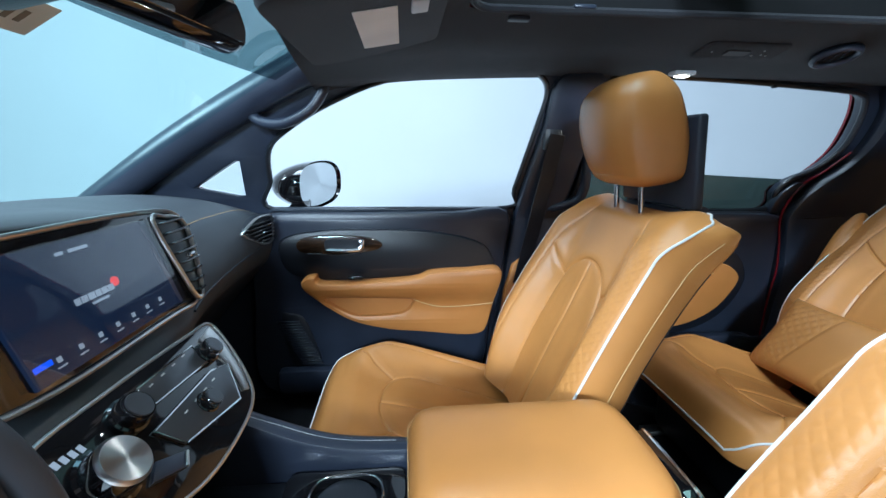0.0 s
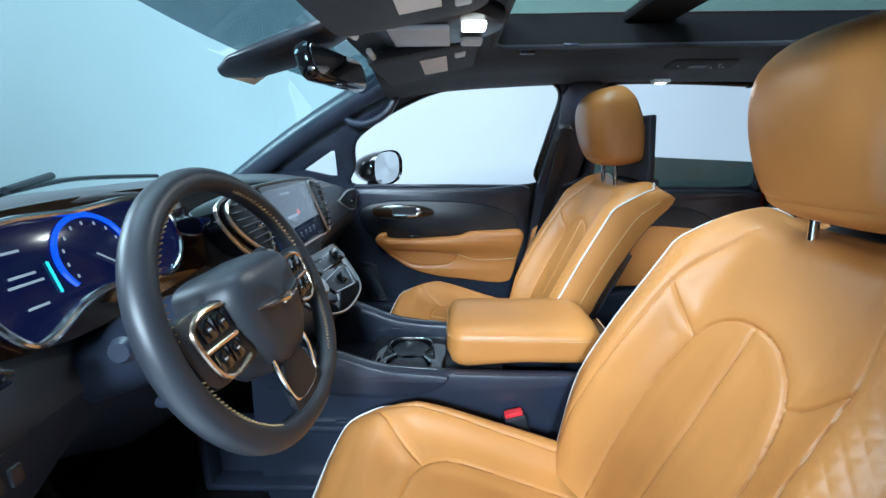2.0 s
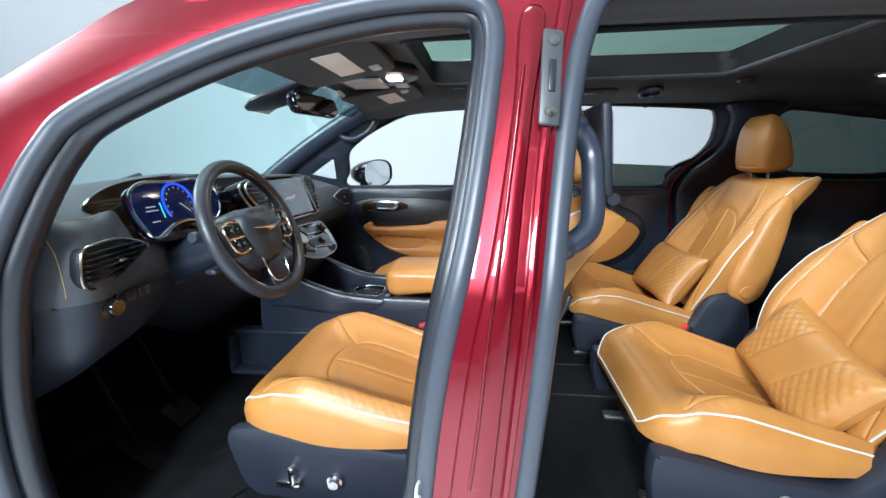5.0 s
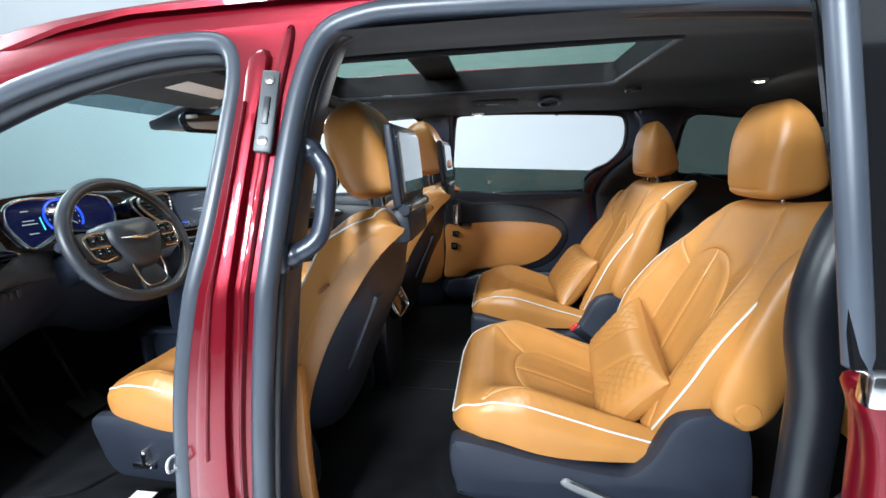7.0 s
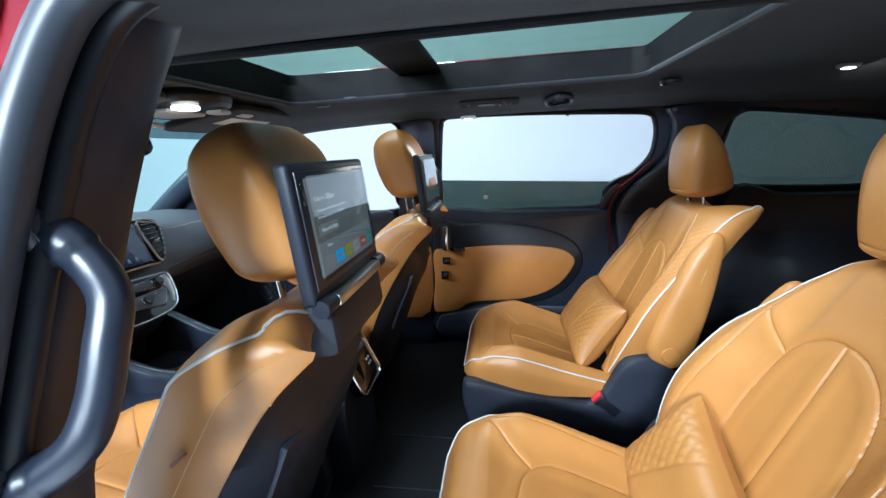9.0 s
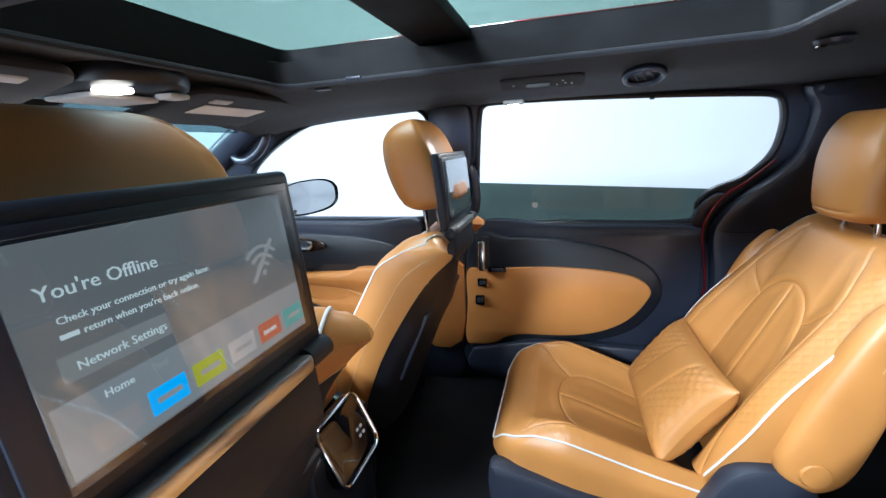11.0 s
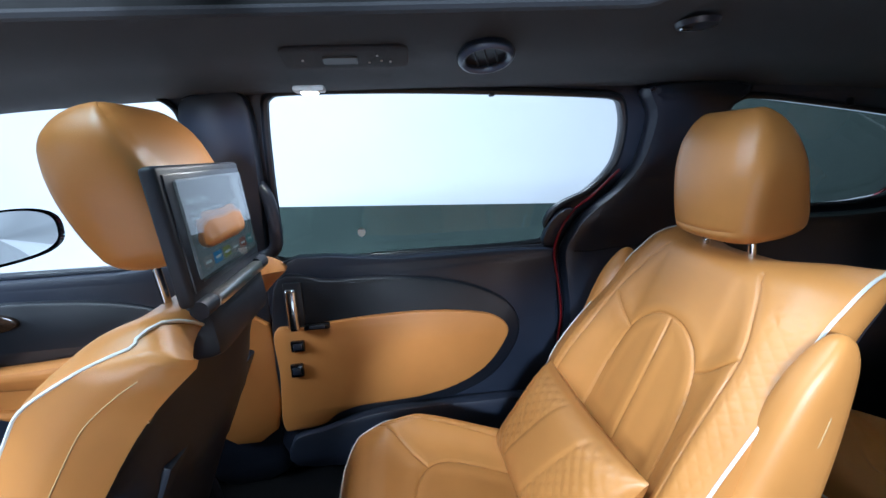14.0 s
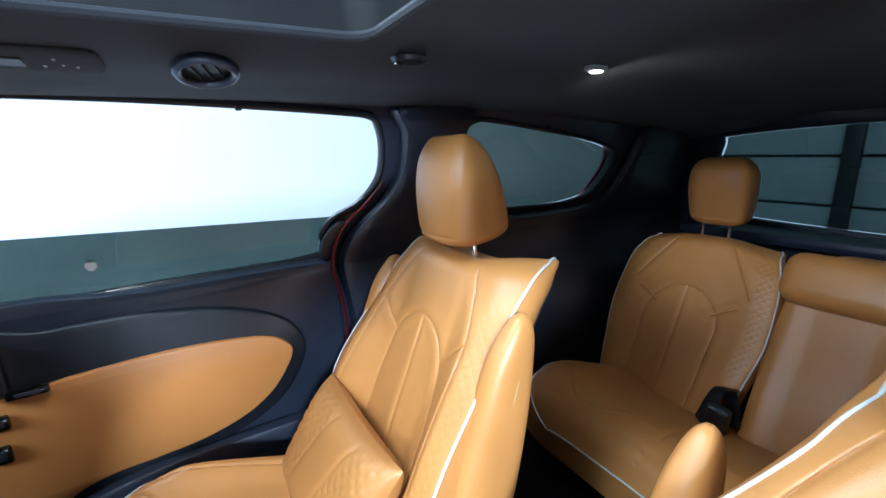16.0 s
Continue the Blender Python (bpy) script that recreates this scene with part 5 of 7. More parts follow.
rp_ = part("rear_panel", about(xf(facing(plate(rrect(-0.085, -0.075, 0.085, 0.075, 0.025), 0.03, lambda a, b, c: (a, b, c), [], 0.004)), mrp), console), GLOSS, console, "glossy black rear console panel")
part("panel_edge", about(xf(tube([(0.015, a, b) for a, b in rrect(-0.083, -0.073, 0.083, 0.073, 0.024)], 0.0035, 8, True), mrp), console), CHROME, rp_, "chrome edge of the rear panel")
for i in range(2):
    for j in range(2):
        part("button_mark", about(xf(rbox((0.0158, 0.030 + 0.016 * i, -0.02 + 0.016 * j), (0.001, 0.010, 0.007), 0.0003, 1), mrp), console), GREY, rp_)
CUPS = spline([(-0.60, Y0 - 0.090), (-0.52, Y0 - 0.090), (-0.500, Y0 - 0.045), (-0.522, Y0), (-0.500, Y0 + 0.045), (-0.52, Y0 + 0.090), (-0.60, Y0 + 0.090), (-0.620, Y0 + 0.045), (-0.598, Y0), (-0.620, Y0 - 0.045)], 5, True)
cup = part("cup_holder", about(plate(rrect(-0.665, Y0 - 0.108, -0.462, Y0 + 0.108, 0.02), 0.02, lambda a, b, c: (a, b, 0.758 + c), [CUPS], 0.003), console), GLOSS, console, "piano black cup holder plate")
for s in (-1, 1):
    c = (-0.56, Y0 + s * 0.043)
    part("cup_well", about(lathe([(0.050, -0.004), (0.040, -0.02), (0.036, -0.07), (0.0, -0.072)], 28, pose(c[0], c[1], 0.765)), console), BLACK, cup)
part("cup_edge", about(tube([(x, y, 0.769) for x, y in CUPS], 0.0020, 6, True), console), CHROME, cup, "chrome edge of the cup holder")
lid_rings = []
for v in np.linspace(0, 1, 28):
    x = -0.458 + 0.368 * v
    e = min(1, min(v, 1 - v) / 0.16)
    k = (1 - (1 - e) ** 2.5) ** 0.5
    ring = []
    for t in np.linspace(0, 2 * np.pi, 64, endpoint=False):
        ct, st_ = squircle(t, 0.48)
        yv = 0.119 * (0.66 + 0.34 * k) * ct
        zt = 0.048 * (0.45 + 0.55 * k) * st_
        if st_ < 0:
            zt *= 1.0 + 0.35 * float(sstep(0.55, 0.0, v))
        ring.append((x, -0.025 + yv, 0.852 + zt + 0.006 * (1 - (yv / 0.118) ** 2) * (st_ > 0)))
    lid_rings.append(ring)
lid = part("lid", about(loft(lid_rings), console), LEATHER, console, "padded caramel leather lid")
part("lid_seam", about(tube([(x, y * 1.004 + 0.0001, z + 0.022) for x, y, z in [(-0.025 * 0 + px, -0.025 + py, 0.852) for px, py in rrect(-0.459, -0.1185, -0.090, 0.1185, 0.052, 8)]], 0.0007, 5, True), console), THREAD, lid)

# ---- third row ----
row3 = thing("rear_bench", "caramel leather third row split bench with headrests", "car seat", at=(1.94, Y0, FLOOR))
cushion_block("seat_cushion", row3, 0.56, 1.26, 0.235, 0.16, LEATHER, [spline([(-0.40, s - 0.11), (-0.47, s), (-0.40, s + 0.11)], 6) for s in (-0.36, 0.36)] + [[(-0.54, s), (0.05, s)] for s in (-0.15, 0.15)], 0, tilt=0.26)
L3, LOW3 = 0.475, 0.13
hip3 = (0.012 - LOW3 * math.sin(radians(24)), 0.192 - LOW3 * math.cos(radians(24)))
for yc, wd in ((0.385, 0.266), (-0.035, 0.150), (-0.42, 0.225)):
    sub = part("backrest_section", rbox((0.10, yc, 0.36), (0.05, 2 * wd - 0.03, 0.22), 0.02), LEATHER, row3)
    seams = [[(p[0], p[1] + LOW3) for p in line] for line in ([arch_line(0, 0.125, 0.30, -0.1), [(0.0, -0.1), (0.0, 0.295)], [(0.1, 0.22), (0.165, 0.26)], [(-0.1, 0.22), (-0.165, 0.26)], [(-0.10, 0.46), (-0.19, 0.30)], [(0.10, 0.46), (0.19, 0.30)]] if wd > 0.2 else [])]
    prof = [(0, wd * 0.84), (0.25, wd * 0.92), (0.50, wd), (0.68, wd * 0.985), (0.85, wd * 0.93), (1, wd * 0.80)] if wd > 0.2 else [(0, wd), (0.5, wd), (1, wd * 0.95)]
    b = back_block("backrest", sub, L3 + LOW3, 24.0, hip3, prof, 0.05, 0.05, LEATHER, SHELL, seams, 0.055 if wd > 0.2 else 0, 0.010, piping=wd > 0.2)
    for o in (b, *[c for c in sub.children if c.name.startswith("back_shell")]):
        o.location = (0, yc, 0)
    if wd > 0.2:
        h = headrest_block(sub, (0.235, yc, 0.685), 0.21, 0.24, 0.10, 0.0, LEATHER, 0.045, 0.07, box=0.5)
        for k in (-0.10, 0.06):
            part("back_slot", xf(rbox((0, 0, 0), (0.012, 0.010, 0.030), 0.003), pose(0.185, yc + k, 0.600, 0, 24, 0)), PITCH, sub)
    else:
        part("headrest", xf(rbox((0, 0, 0), (0.11, 0.34, 0.16), 0.05, 4), pose(0.135, yc, 0.575, 0, 24, 0)), LEATHER, sub, "low padded centre headrest")
bk = thing("seat_belt_buckle", "black seat belt buckles on the third row bench", "buckle", at=(1.80, 0.13, 0.565))
part("buckle", xf(rbox((0, 0, 0.05), (0.040, 0.060, 0.13), 0.014), pose(0, 0, 0, 12, -20, 0)), BLACK, bk)
part("buckle", xf(rbox((-0.03, 0.05, 0.015), (0.040, 0.060, 0.12), 0.014), pose(0, 0, 0, -50, -30, 10)), BLACK, bk)
part("strap", tube(spline([(0.06, -0.02, 0.0), (0.05, -0.01, 0.10), (0.02, 0.0, 0.135), (-0.01, 0.01, 0.11), (-0.03, 0.03, 0.03)], 6), 0.024, 8, False, 0.2), BLACK, bk)

# ---- passenger front door ----
door_r = thing("door_1", "closed passenger front door, black with caramel armrest", "door", kind="structure", at=(-0.5, 0.8, 0.9))


def on(y):
    return lambda a, b, c: (a, y + c, b)


fo = spline([(-0.90, 1.118), (-0.60, 1.122), (-0.30, 1.124), (-0.112, 1.126), (-0.125, 0.95), (-0.16, 0.75), (-0.22, 0.5), (-0.6, 0.46), (-0.95, 0.5), (-0.96, 0.8), (-0.94, 1.05)], 4, True)
part("panel", about(plate(fo, 0.05, lambda a, b, c: (a, 0.825 + c - 0.012 * math.sin(max(0, min(1, (b - 0.6) / 0.5)) * math.pi), b), [], 0.012, [], ZCUTS), door_r), SOFT, door_r)
swoop = spline([(-0.86, 1.03), (-0.75, 1.065), (-0.55, 1.07), (-0.35, 1.058), (-0.20, 1.02), (-0.155, 0.955), (-0.16, 0.93), (-0.35, 0.925), (-0.5, 0.905), (-0.72, 0.90), (-0.84, 0.93)], 5, True)
part("upper_trim", about(plate(swoop, 0.03, on(0.795), [], 0.010), door_r), BLACK, door_r)
arm_o = spline([(-0.782, 0.918), (-0.745, 0.928), (-0.725, 0.905), (-0.60, 0.906), (-0.43, 0.917), (-0.37, 0.937), (-0.25, 0.943), (-0.145, 0.943), (-0.15, 0.86), (-0.175, 0.74), (-0.20, 0.705), (-0.27, 0.70), (-0.40, 0.715), (-0.52, 0.728), (-0.64, 0.762), (-0.72, 0.815), (-0.785, 0.885)], 5, True)
pocket = spline([(-0.715, 0.845), (-0.60, 0.846), (-0.45, 0.838), (-0.435, 0.828), (-0.475, 0.790), (-0.60, 0.784), (-0.655, 0.800)], 5, True)
arm = part("armrest", about(plate(arm_o, 0.065, lambda a, b, c: (a, 0.785 + c - 0.030 * float(sstep(0.80, 0.90, b)), b), [pocket], 0.016, [], [0.76, 0.80, 0.83, 0.86, 0.90]), door_r), LEATHER2, door_r, "padded caramel armrest")
part("pull_pocket", about(plate(pocket, 0.01, on(0.772)), door_r), LEATHER2, arm)
part("armrest_seam", about(tube(spline([(-0.43, 0.747, 0.838), (-0.36, 0.745, 0.815), (-0.28, 0.745, 0.812), (-0.165, 0.742, 0.822)], 6), 0.0016, 5), door_r), THREAD, arm)
bez = part("handle_bezel", about(plate(spline([(-0.80, 1.035), (-0.74, 1.052), (-0.60, 1.050), (-0.535, 1.028), (-0.56, 1.003), (-0.70, 0.990), (-0.79, 1.0)], 5, True), 0.02, on(0.777), [], 0.004), door_r), WOOD, door_r, "glossy dark wood handle bezel")
part("handle_well", about(plate(rrect(-0.715, 1.003, -0.60, 1.042, 0.012), 0.006, on(0.765)), door_r), BLACK, bez)
part("door_handle", about(join(tube(spline([(-0.705, 0.762, 1.008), (-0.66, 0.752, 1.008), (-0.61, 0.752, 1.010), (-0.595, 0.755, 1.022)], 5), 0.007, 8), rbox((-0.598, 0.756, 1.028), (0.022, 0.012, 0.030), 0.004)), door_r), CHROME, bez, "chrome door handle")
part("bezel_chrome", about(tube(spline([(-0.77, 0.768, 0.995), (-0.68, 0.766, 0.990), (-0.60, 0.766, 0.997)], 5), 0.0028, 6), door_r), CHROME, bez)
part("window_switch", about(rbox((-0.62, 0.752, 0.917), (0.05, 0.02, 0.012), 0.004), door_r), GLOSS, door_r)
gr = part("speaker_grille", about(plate(spline([(-0.875, 0.77), (-0.845, 0.785), (-0.80, 0.765), (-0.765, 0.66), (-0.755, 0.60), (-0.80, 0.575), (-0.85, 0.60)], 5, True), 0.015, on(0.795), [], 0.004), door_r), BLACK, door_r, "black slatted speaker grille")
for i in range(17):
    t = (i + 0.5) / 17
    part("slat", about(rbox((-0.855 + 0.075 * (1 - t), 0.785, 0.595 + 0.165 * t), (0.072, 0.008, 0.004), 0.0015, 1), door_r), SOFT, gr)
part("belt_seal", about(rbox((-0.50, 0.845, 1.129), (0.79, 0.035, 0.012), 0.004), door_r), RUBBER, door_r)
part("lower_pocket", about(rbox((-0.62, 0.775, 0.545), (0.55, 0.05, 0.09), 0.02), door_r), SOFT, door_r)

# door mirror outside
mir = thing("door_mirror", "gloss black door mirror outside the passenger window", "mirror", at=(-0.80, 0.95, 1.13))
mrings = []
for v in np.linspace(0, 1, 14):
    k = math.sin(math.pi * (0.12 + 0.88 * v) / 2) ** 0.6
    mrings.append([(-0.91 + 0.145 * v + 0.20 * k * 0.195 * math.cos(t), 1.03 + 0.192 * k * math.copysign(abs(math.cos(t)) ** 0.7, math.cos(t)) + 0.03 * v, 1.197 + 0.085 * k * math.copysign(abs(math.sin(t)) ** 0.7, math.sin(t))) for t in np.linspace(0, 2 * np.pi, 36, endpoint=False)])
part("housing", about(loft(mrings, True, False), mir), GLOSS, mir)
part("mirror_back", about(loft([mrings[0], [(-0.912, 1.03, 1.197)] * 36], True, False), mir), GLOSS, mir)
MIRROR = mat("mirror_silver", (0.85, 0.87, 0.88), 0.02, metal=1.0, vary=0.0)
part("mirror_glass", about(loft([[(p[0] - 0.010 - 0.014 * (p[1] - 1.06), 1.06 + (p[1] - 1.06) * 0.93, 1.197 + (p[2] - 1.197) * 0.91) for p in mrings[-1]], [(-0.775, 1.06, 1.197)] * 36], True, False), mir), MIRROR, mir, "silvered mirror glass")
part("stem", about(tube([(-0.82, 0.90, 1.115), (-0.82, 0.95, 1.13), (-0.82, 0.99, 1.16)], [0.035, 0.03, 0.028], 12), mir), GLOSS, mir)

# ---- centre post on the passenger side ----
bo = spline([(-0.085, 1.10), (-0.06, 1.25), (-0.03, 1.40), (-0.015, 1.52), (0.05, 1.545), (0.13, 1.535), (0.125, 1.40), (0.105, 1.25), (0.085, 1.10), (0.075, 0.95), (0.06, 0.62), (0.05, 0.45), (-0.16, 0.45), (-0.12, 0.8), (-0.10, 1.0)], 4, True)
tagged(part("pillar_trim", plate(bo, 0.05, lambda a, b, c: (a, y_right(b) - 0.012 + c, b), [], 0.015, [], ZCUTS), SOFT), "charcoal trim of the passenger side centre post", "pillar", kind="structure")
tagged(part("pillar_trim", plate(spline([(-0.115, 0.62), (-0.09, 0.94), (0.068, 0.95), (0.050, 0.62)], 3, True), 0.03, on(0.80), [], 0.008), LEATHER2), "caramel lower trim of the centre post", "trim", kind="structure")
belt = thing("seat_belt", "dark seat belt hanging on the centre post", "seat belt", at=(-0.02, 0.74, 1.35))
part("strap", about(xf(rbox((0, 0, 0), (0.048, 0.003, 0.62), 0.001, 1), pose(-0.035, 0.755, 1.07, 0, 8, 0) @ pose(0, 0, 0, 9, 0, 0)), belt), BLACK, belt)
part("guide", about(rbox((0.0, 0.735, 1.36), (0.06, 0.035, 0.075), 0.012), belt), BLACK, belt)

# ---- passenger sliding door ----
door_s = thing("door_2", "closed passenger sliding door, black with caramel panel", "door", kind="structure", at=(0.5, 0.8, 0.9))
so = spline([(0.10, 1.112), (0.45, 1.114), (0.86, 1.112), (0.895, 1.08), (0.905, 0.98), (0.905, 0.8), (0.90, 0.5), (0.45, 0.46), (0.075, 0.5), (0.085, 0.8)], 4, True)
part("panel", about(plate(so, 0.05, lambda a, b, c: (a, 0.825 + c, b), [], 0.012, [], ZCUTS), door_s), SOFT, door_s)
up_o = spline([(0.095, 1.055), (0.25, 1.068), (0.45, 1.062), (0.62, 1.03), (0.74, 0.97), (0.785, 0.89), (0.765, 0.81), (0.70, 0.73), (0.60, 0.68), (0.45, 0.645), (0.30, 0.615), (0.09, 0.60)], 6, True)
part("upper_trim", about(plate(up_o, 0.035, lambda a, b, c: (a, 0.797 + c, b), [], 0.014), door_s), BLACK, door_s)
po_ = spline([(0.075, 0.640), (0.085, 0.80), (0.088, 0.935), (0.16, 0.945), (0.30, 0.957), (0.45, 0.962), (0.58, 0.955), (0.69, 0.935), (0.742, 0.895), (0.735, 0.85), (0.68, 0.775), (0.60, 0.725), (0.50, 0.697), (0.40, 0.688), (0.30, 0.683), (0.235, 0.665), (0.19, 0.635), (0.12, 0.625)], 6, True)
pan = part("caramel_panel", about(plate(po_, 0.03, lambda a, b, c: (a, 0.780 + c, b), [], 0.008), door_s), LEATHER2, door_s, "padded caramel door panel")
for x, z, w, h in ((0.205, 0.947, 0.07, 0.018), (0.147, 0.893, 0.038, 0.032), (0.137, 0.820, 0.036, 0.040)):
    sw = part("switch", about(rbox((x, 0.764, z), (w, 0.014, h), 0.004), door_s), GLOSS, pan, "black door switch")
    part("switch_rocker", about(rbox((x, 0.757, z), (w * 0.6, 0.008, h * 0.55), 0.003), door_s), SOFT, sw)
part("door_handle", about(rbox((0.150, 0.752, 1.004), (0.028, 0.030, 0.118), 0.008, 3), door_s), CHROME, door_s, "upright chrome door handle")
part("handle_well", about(rbox((0.150, 0.775, 1.004), (0.05, 0.012, 0.14), 0.01), door_s), BLACK, door_s)
part("lower_pocket", about(plate(spline([(0.10, 0.60), (0.20, 0.63), (0.35, 0.665), (0.62, 0.67), (0.82, 0.66), (0.86, 0.60), (0.80, 0.52), (0.15, 0.50)], 5, True), 0.05, on(0.775), [], 0.016), door_s), SOFT, door_s)
for i in range(9):
    part("speaker_rib", about(xf(rbox((0, 0, 0), (0.12, 0.006, 0.003), 0.001, 1), pose(0.80 + 0.003 * i, 0.748, 0.600 + i * 0.0075, 0, -8, 0)), door_s), BLACK, door_s)
part("belt_seal", about(rbox((0.49, 0.838, 1.113), (0.77, 0.03, 0.012), 0.004), door_s), RUBBER, door_s)
part("belt_clip", about(rbox((0.52, 0.815, 1.10), (0.016, 0.012, 0.012), 0.003), door_s), BLACK, door_s)
for name, line, r, m in (("window_seal", [(x, y_right(z) - 0.001, z) for x, z in WIN_SLIDE], 0.010, BLACK), ("window_seal", [(x, y_right(z) - 0.001, z) for x, z in WIN_FRONT], 0.007, BLACK), ("window_seal", [(x, y_right(z) - 0.001, z) for x, z in WIN_QUARTER], 0.008, BLACK)):
    tagged(part(name, tube(line, r, 8, True), m), "black rubber window seal", "seal", kind="structure")
tagged(part("door_edge_paint", tube(spline([(1.045, y_right(1.34) - 0.03, 1.33), (0.985, 0.765, 1.262), (0.942, 0.785, 1.222), (0.903, 0.79, 1.159), (0.890, 0.795, 1.094), (0.905, 0.795, 1.0), (0.915, 0.795, 0.90), (0.905, 0.795, 0.80), (0.90, 0.795, 0.6)], 6), 0.0035, 8), PAINT), "red painted door edge beside the rear post", "trim", kind="structure")
tagged(part("window_corner_trim", plate(spline([(0.862, 1.12), (0.875, 1.185), (0.915, 1.225), (0.95, 1.215), (0.915, 1.16), (0.90, 1.11)], 4, True), 0.03, lambda a, b, c: (a, y_right(b) - 0.01 + c, b), [], 0.006), SOFT), "charcoal window corner trim", "trim", kind="structure")

# ---- rear post and quarter trim ----
cp = spline([(1.075, 1.535), (1.098, 1.46), (1.092, 1.36), (1.05, 1.285), (0.985, 1.225), (0.94, 1.165), (0.918, 1.09), (0.93, 0.98), (0.938, 0.88), (0.925, 0.75), (0.93, 0.45), (1.34, 0.45), (1.36, 0.8), (1.33, 1.05), (1.31, 1.15), (1.29, 1.30), (1.30, 1.45), (1.34, 1.53)], 5, True)
tagged(part("pillar_trim", plate(cp, 0.07, lambda a, b, c: (a, y_right(b) - 0.022 + c, b), [], 0.028, [1.0, 1.1, 1.2], ZCUTS), SOFT), "charcoal trim of the rear post", "pillar", kind="structure")
tagged(part("post_seam", tube([(a, y_right(1.10) - 0.058, 1.10 + 0.004 * math.sin(a * 30)) for a in np.linspace(0.945, 1.28, 12)], 0.0018, 5), BLACK), "seam across the rear post trim", "trim", kind="structure")
qt = spline([(1.36, 1.16), (1.6, 1.165), (1.9, 1.165), (2.08, 1.20), (2.16, 1.33), (2.22, 1.48), (2.5, 1.45), (2.66, 1.2), (2.68, 0.45), (1.36, 0.45)], 5, True)
tagged(part("quarter_trim", plate(qt, 0.07, lambda a, b, c: (a, y_right(b) - 0.03 + c - 0.10 * float(sstep(1.05, 0.8, b)) * float(sstep(1.45, 1.7, a)), b), [], 0.03, [1.5, 1.6, 1.7, 1.8, 2.0, 2.2], ZCUTS), BLACK), "black rear quarter trim over the wheel arch", "wall", kind="structure")
for x, z in ((1.686, 1.487), (1.919, 1.443)):
    tagged(part("window_clip", rbox((x, y_right(z) - 0.004, z - 0.006), (0.012, 0.014, 0.022), 0.003), BLACK), "small black shade clip over the window", "clip", "shade clips")
tagged(part("window_clip", rbox((0.69, y_right(1.53) - 0.004, 1.529), (0.014, 0.014, 0.016), 0.003), BLACK), "small black shade clip over the window", "clip", "shade clips")
tagged(part("parcel_shelf", rbox((2.58, Y0, 1.02), (0.16, 1.40, 0.05), 0.02), SOFT), "black ledge below the rear window", "ledge", kind="structure")

# beyond the rear window: the studio's grey roller door
gd = thing("studio_door", "grey panelled studio roller door behind the van", "roller door", at=(7.0, 0.9, 0))
GATE = mat("grey_panel_paint", (0.30, 0.33, 0.36), 0.5, vary=0.06)
for i in range(6):
    for j in range(3):
        part("panel", about(rbox((7.0, -2.0 + j * 1.9 + 0.4, 0.30 + i * 0.58), (0.06, 1.86, 0.55), 0.02), gd), GATE, gd)
for j in range(4):
    part("post", about(rbox((6.93, -2.55 + j * 1.9, 1.75), (0.10, 0.16, 3.5), 0.01), gd), BLACK, gd)
part("header", about(rbox((6.95, 0.30, 3.55), (0.1, 6.0, 0.25), 0.02), gd), GATE, gd)

# ---- driver's side post, sill and doorway ----
pl_ = spline([(-0.195, 0.50), (-0.160, 0.70), (-0.138, 0.871), (-0.120, 1.0), (-0.086, 1.18), (-0.060, 1.367), (-0.050, 1.50), (-0.012, 1.50), (-0.030, 1.36), (-0.045, 1.22), (-0.062, 1.03), (-0.082, 0.80), (-0.096, 0.60), (-0.092, 0.50)], 4, True)
tagged(part("post_flute", plate(pl_, 0.030, lambda a, b, c: (a, y_left(b) - 0.006 + c, b), [], 0.012, [], ZCUTS), PAINT), "red raised rib on the driver side centre post", "body panel", kind="structure")
rib = spline([(-0.080, 0.50), (-0.084, 0.60), (-0.068, 0.80), (-0.048, 1.03), (-0.031, 1.22), (-0.016, 1.36), (0.012, 1.535), (0.030, 1.535), (0.0, 1.36), (-0.016, 1.22), (-0.034, 1.03), (-0.056, 0.80), (-0.070, 0.60), (-0.058, 0.50)], 4, True)
tagged(part("post_flute", plate(rib, 0.024, lambda a, b, c: (a, y_left(b) - 0.004 + c, b), [], 0.008, [], ZCUTS), PAINT), "narrow red rib beside the sliding door seal", "body panel", kind="structure")
tagged(part("post_bead", tube([(x, y_left(z) - 0.021, z) for x, z in spline([(-0.118, 0.80), (-0.104, 0.92), (-0.094, 1.03), (-0.078, 1.15), (-0.062, 1.28), (-0.046, 1.42)], 6)], 0.006, 10, False, 0.5), PAINT), "pressed bead along the red centre post", "body panel", kind="structure")
bi = spline([(-0.10, 1.55), (0.02, 1.575), (0.085, 1.57), (0.058, 1.47), (0.036, 1.36), (0.020, 1.22), (0.002, 1.03), (-0.020, 0.8), (-0.036, 0.6), (-0.030, 0.46), (-0.17, 0.46), (-0.15, 0.9), (-0.12, 1.1), (-0.09, 1.35)], 5, True)
tagged(part("pillar_trim", plate(bi, 0.095, lambda a, b, c: (a, y_left(b) + 0.088 + c, b), [], 0.022, [], ZCUTS), SOFT), "charcoal inner trim of the driver side centre post", "pillar", kind="structure")
tagged(part("pillar_trim", plate(spline([(-0.105, 0.45), (-0.092, 0.64), (-0.074, 0.830), (-0.045, 0.862), (-0.010, 0.888), (-0.012, 0.66), (-0.024, 0.45)], 3, True), 0.03, lambda a, b, c: (a, y_left(b) + 0.140 + c, b), [], 0.008, [], ZCUTS), LEATHER2), "caramel lower trim of the driver side centre post", "trim", kind="structure")
gh = thing("grab_handle", "charcoal grab handle on the driver side centre post", "grab handle", at=(0.05, -0.84, 1.24))
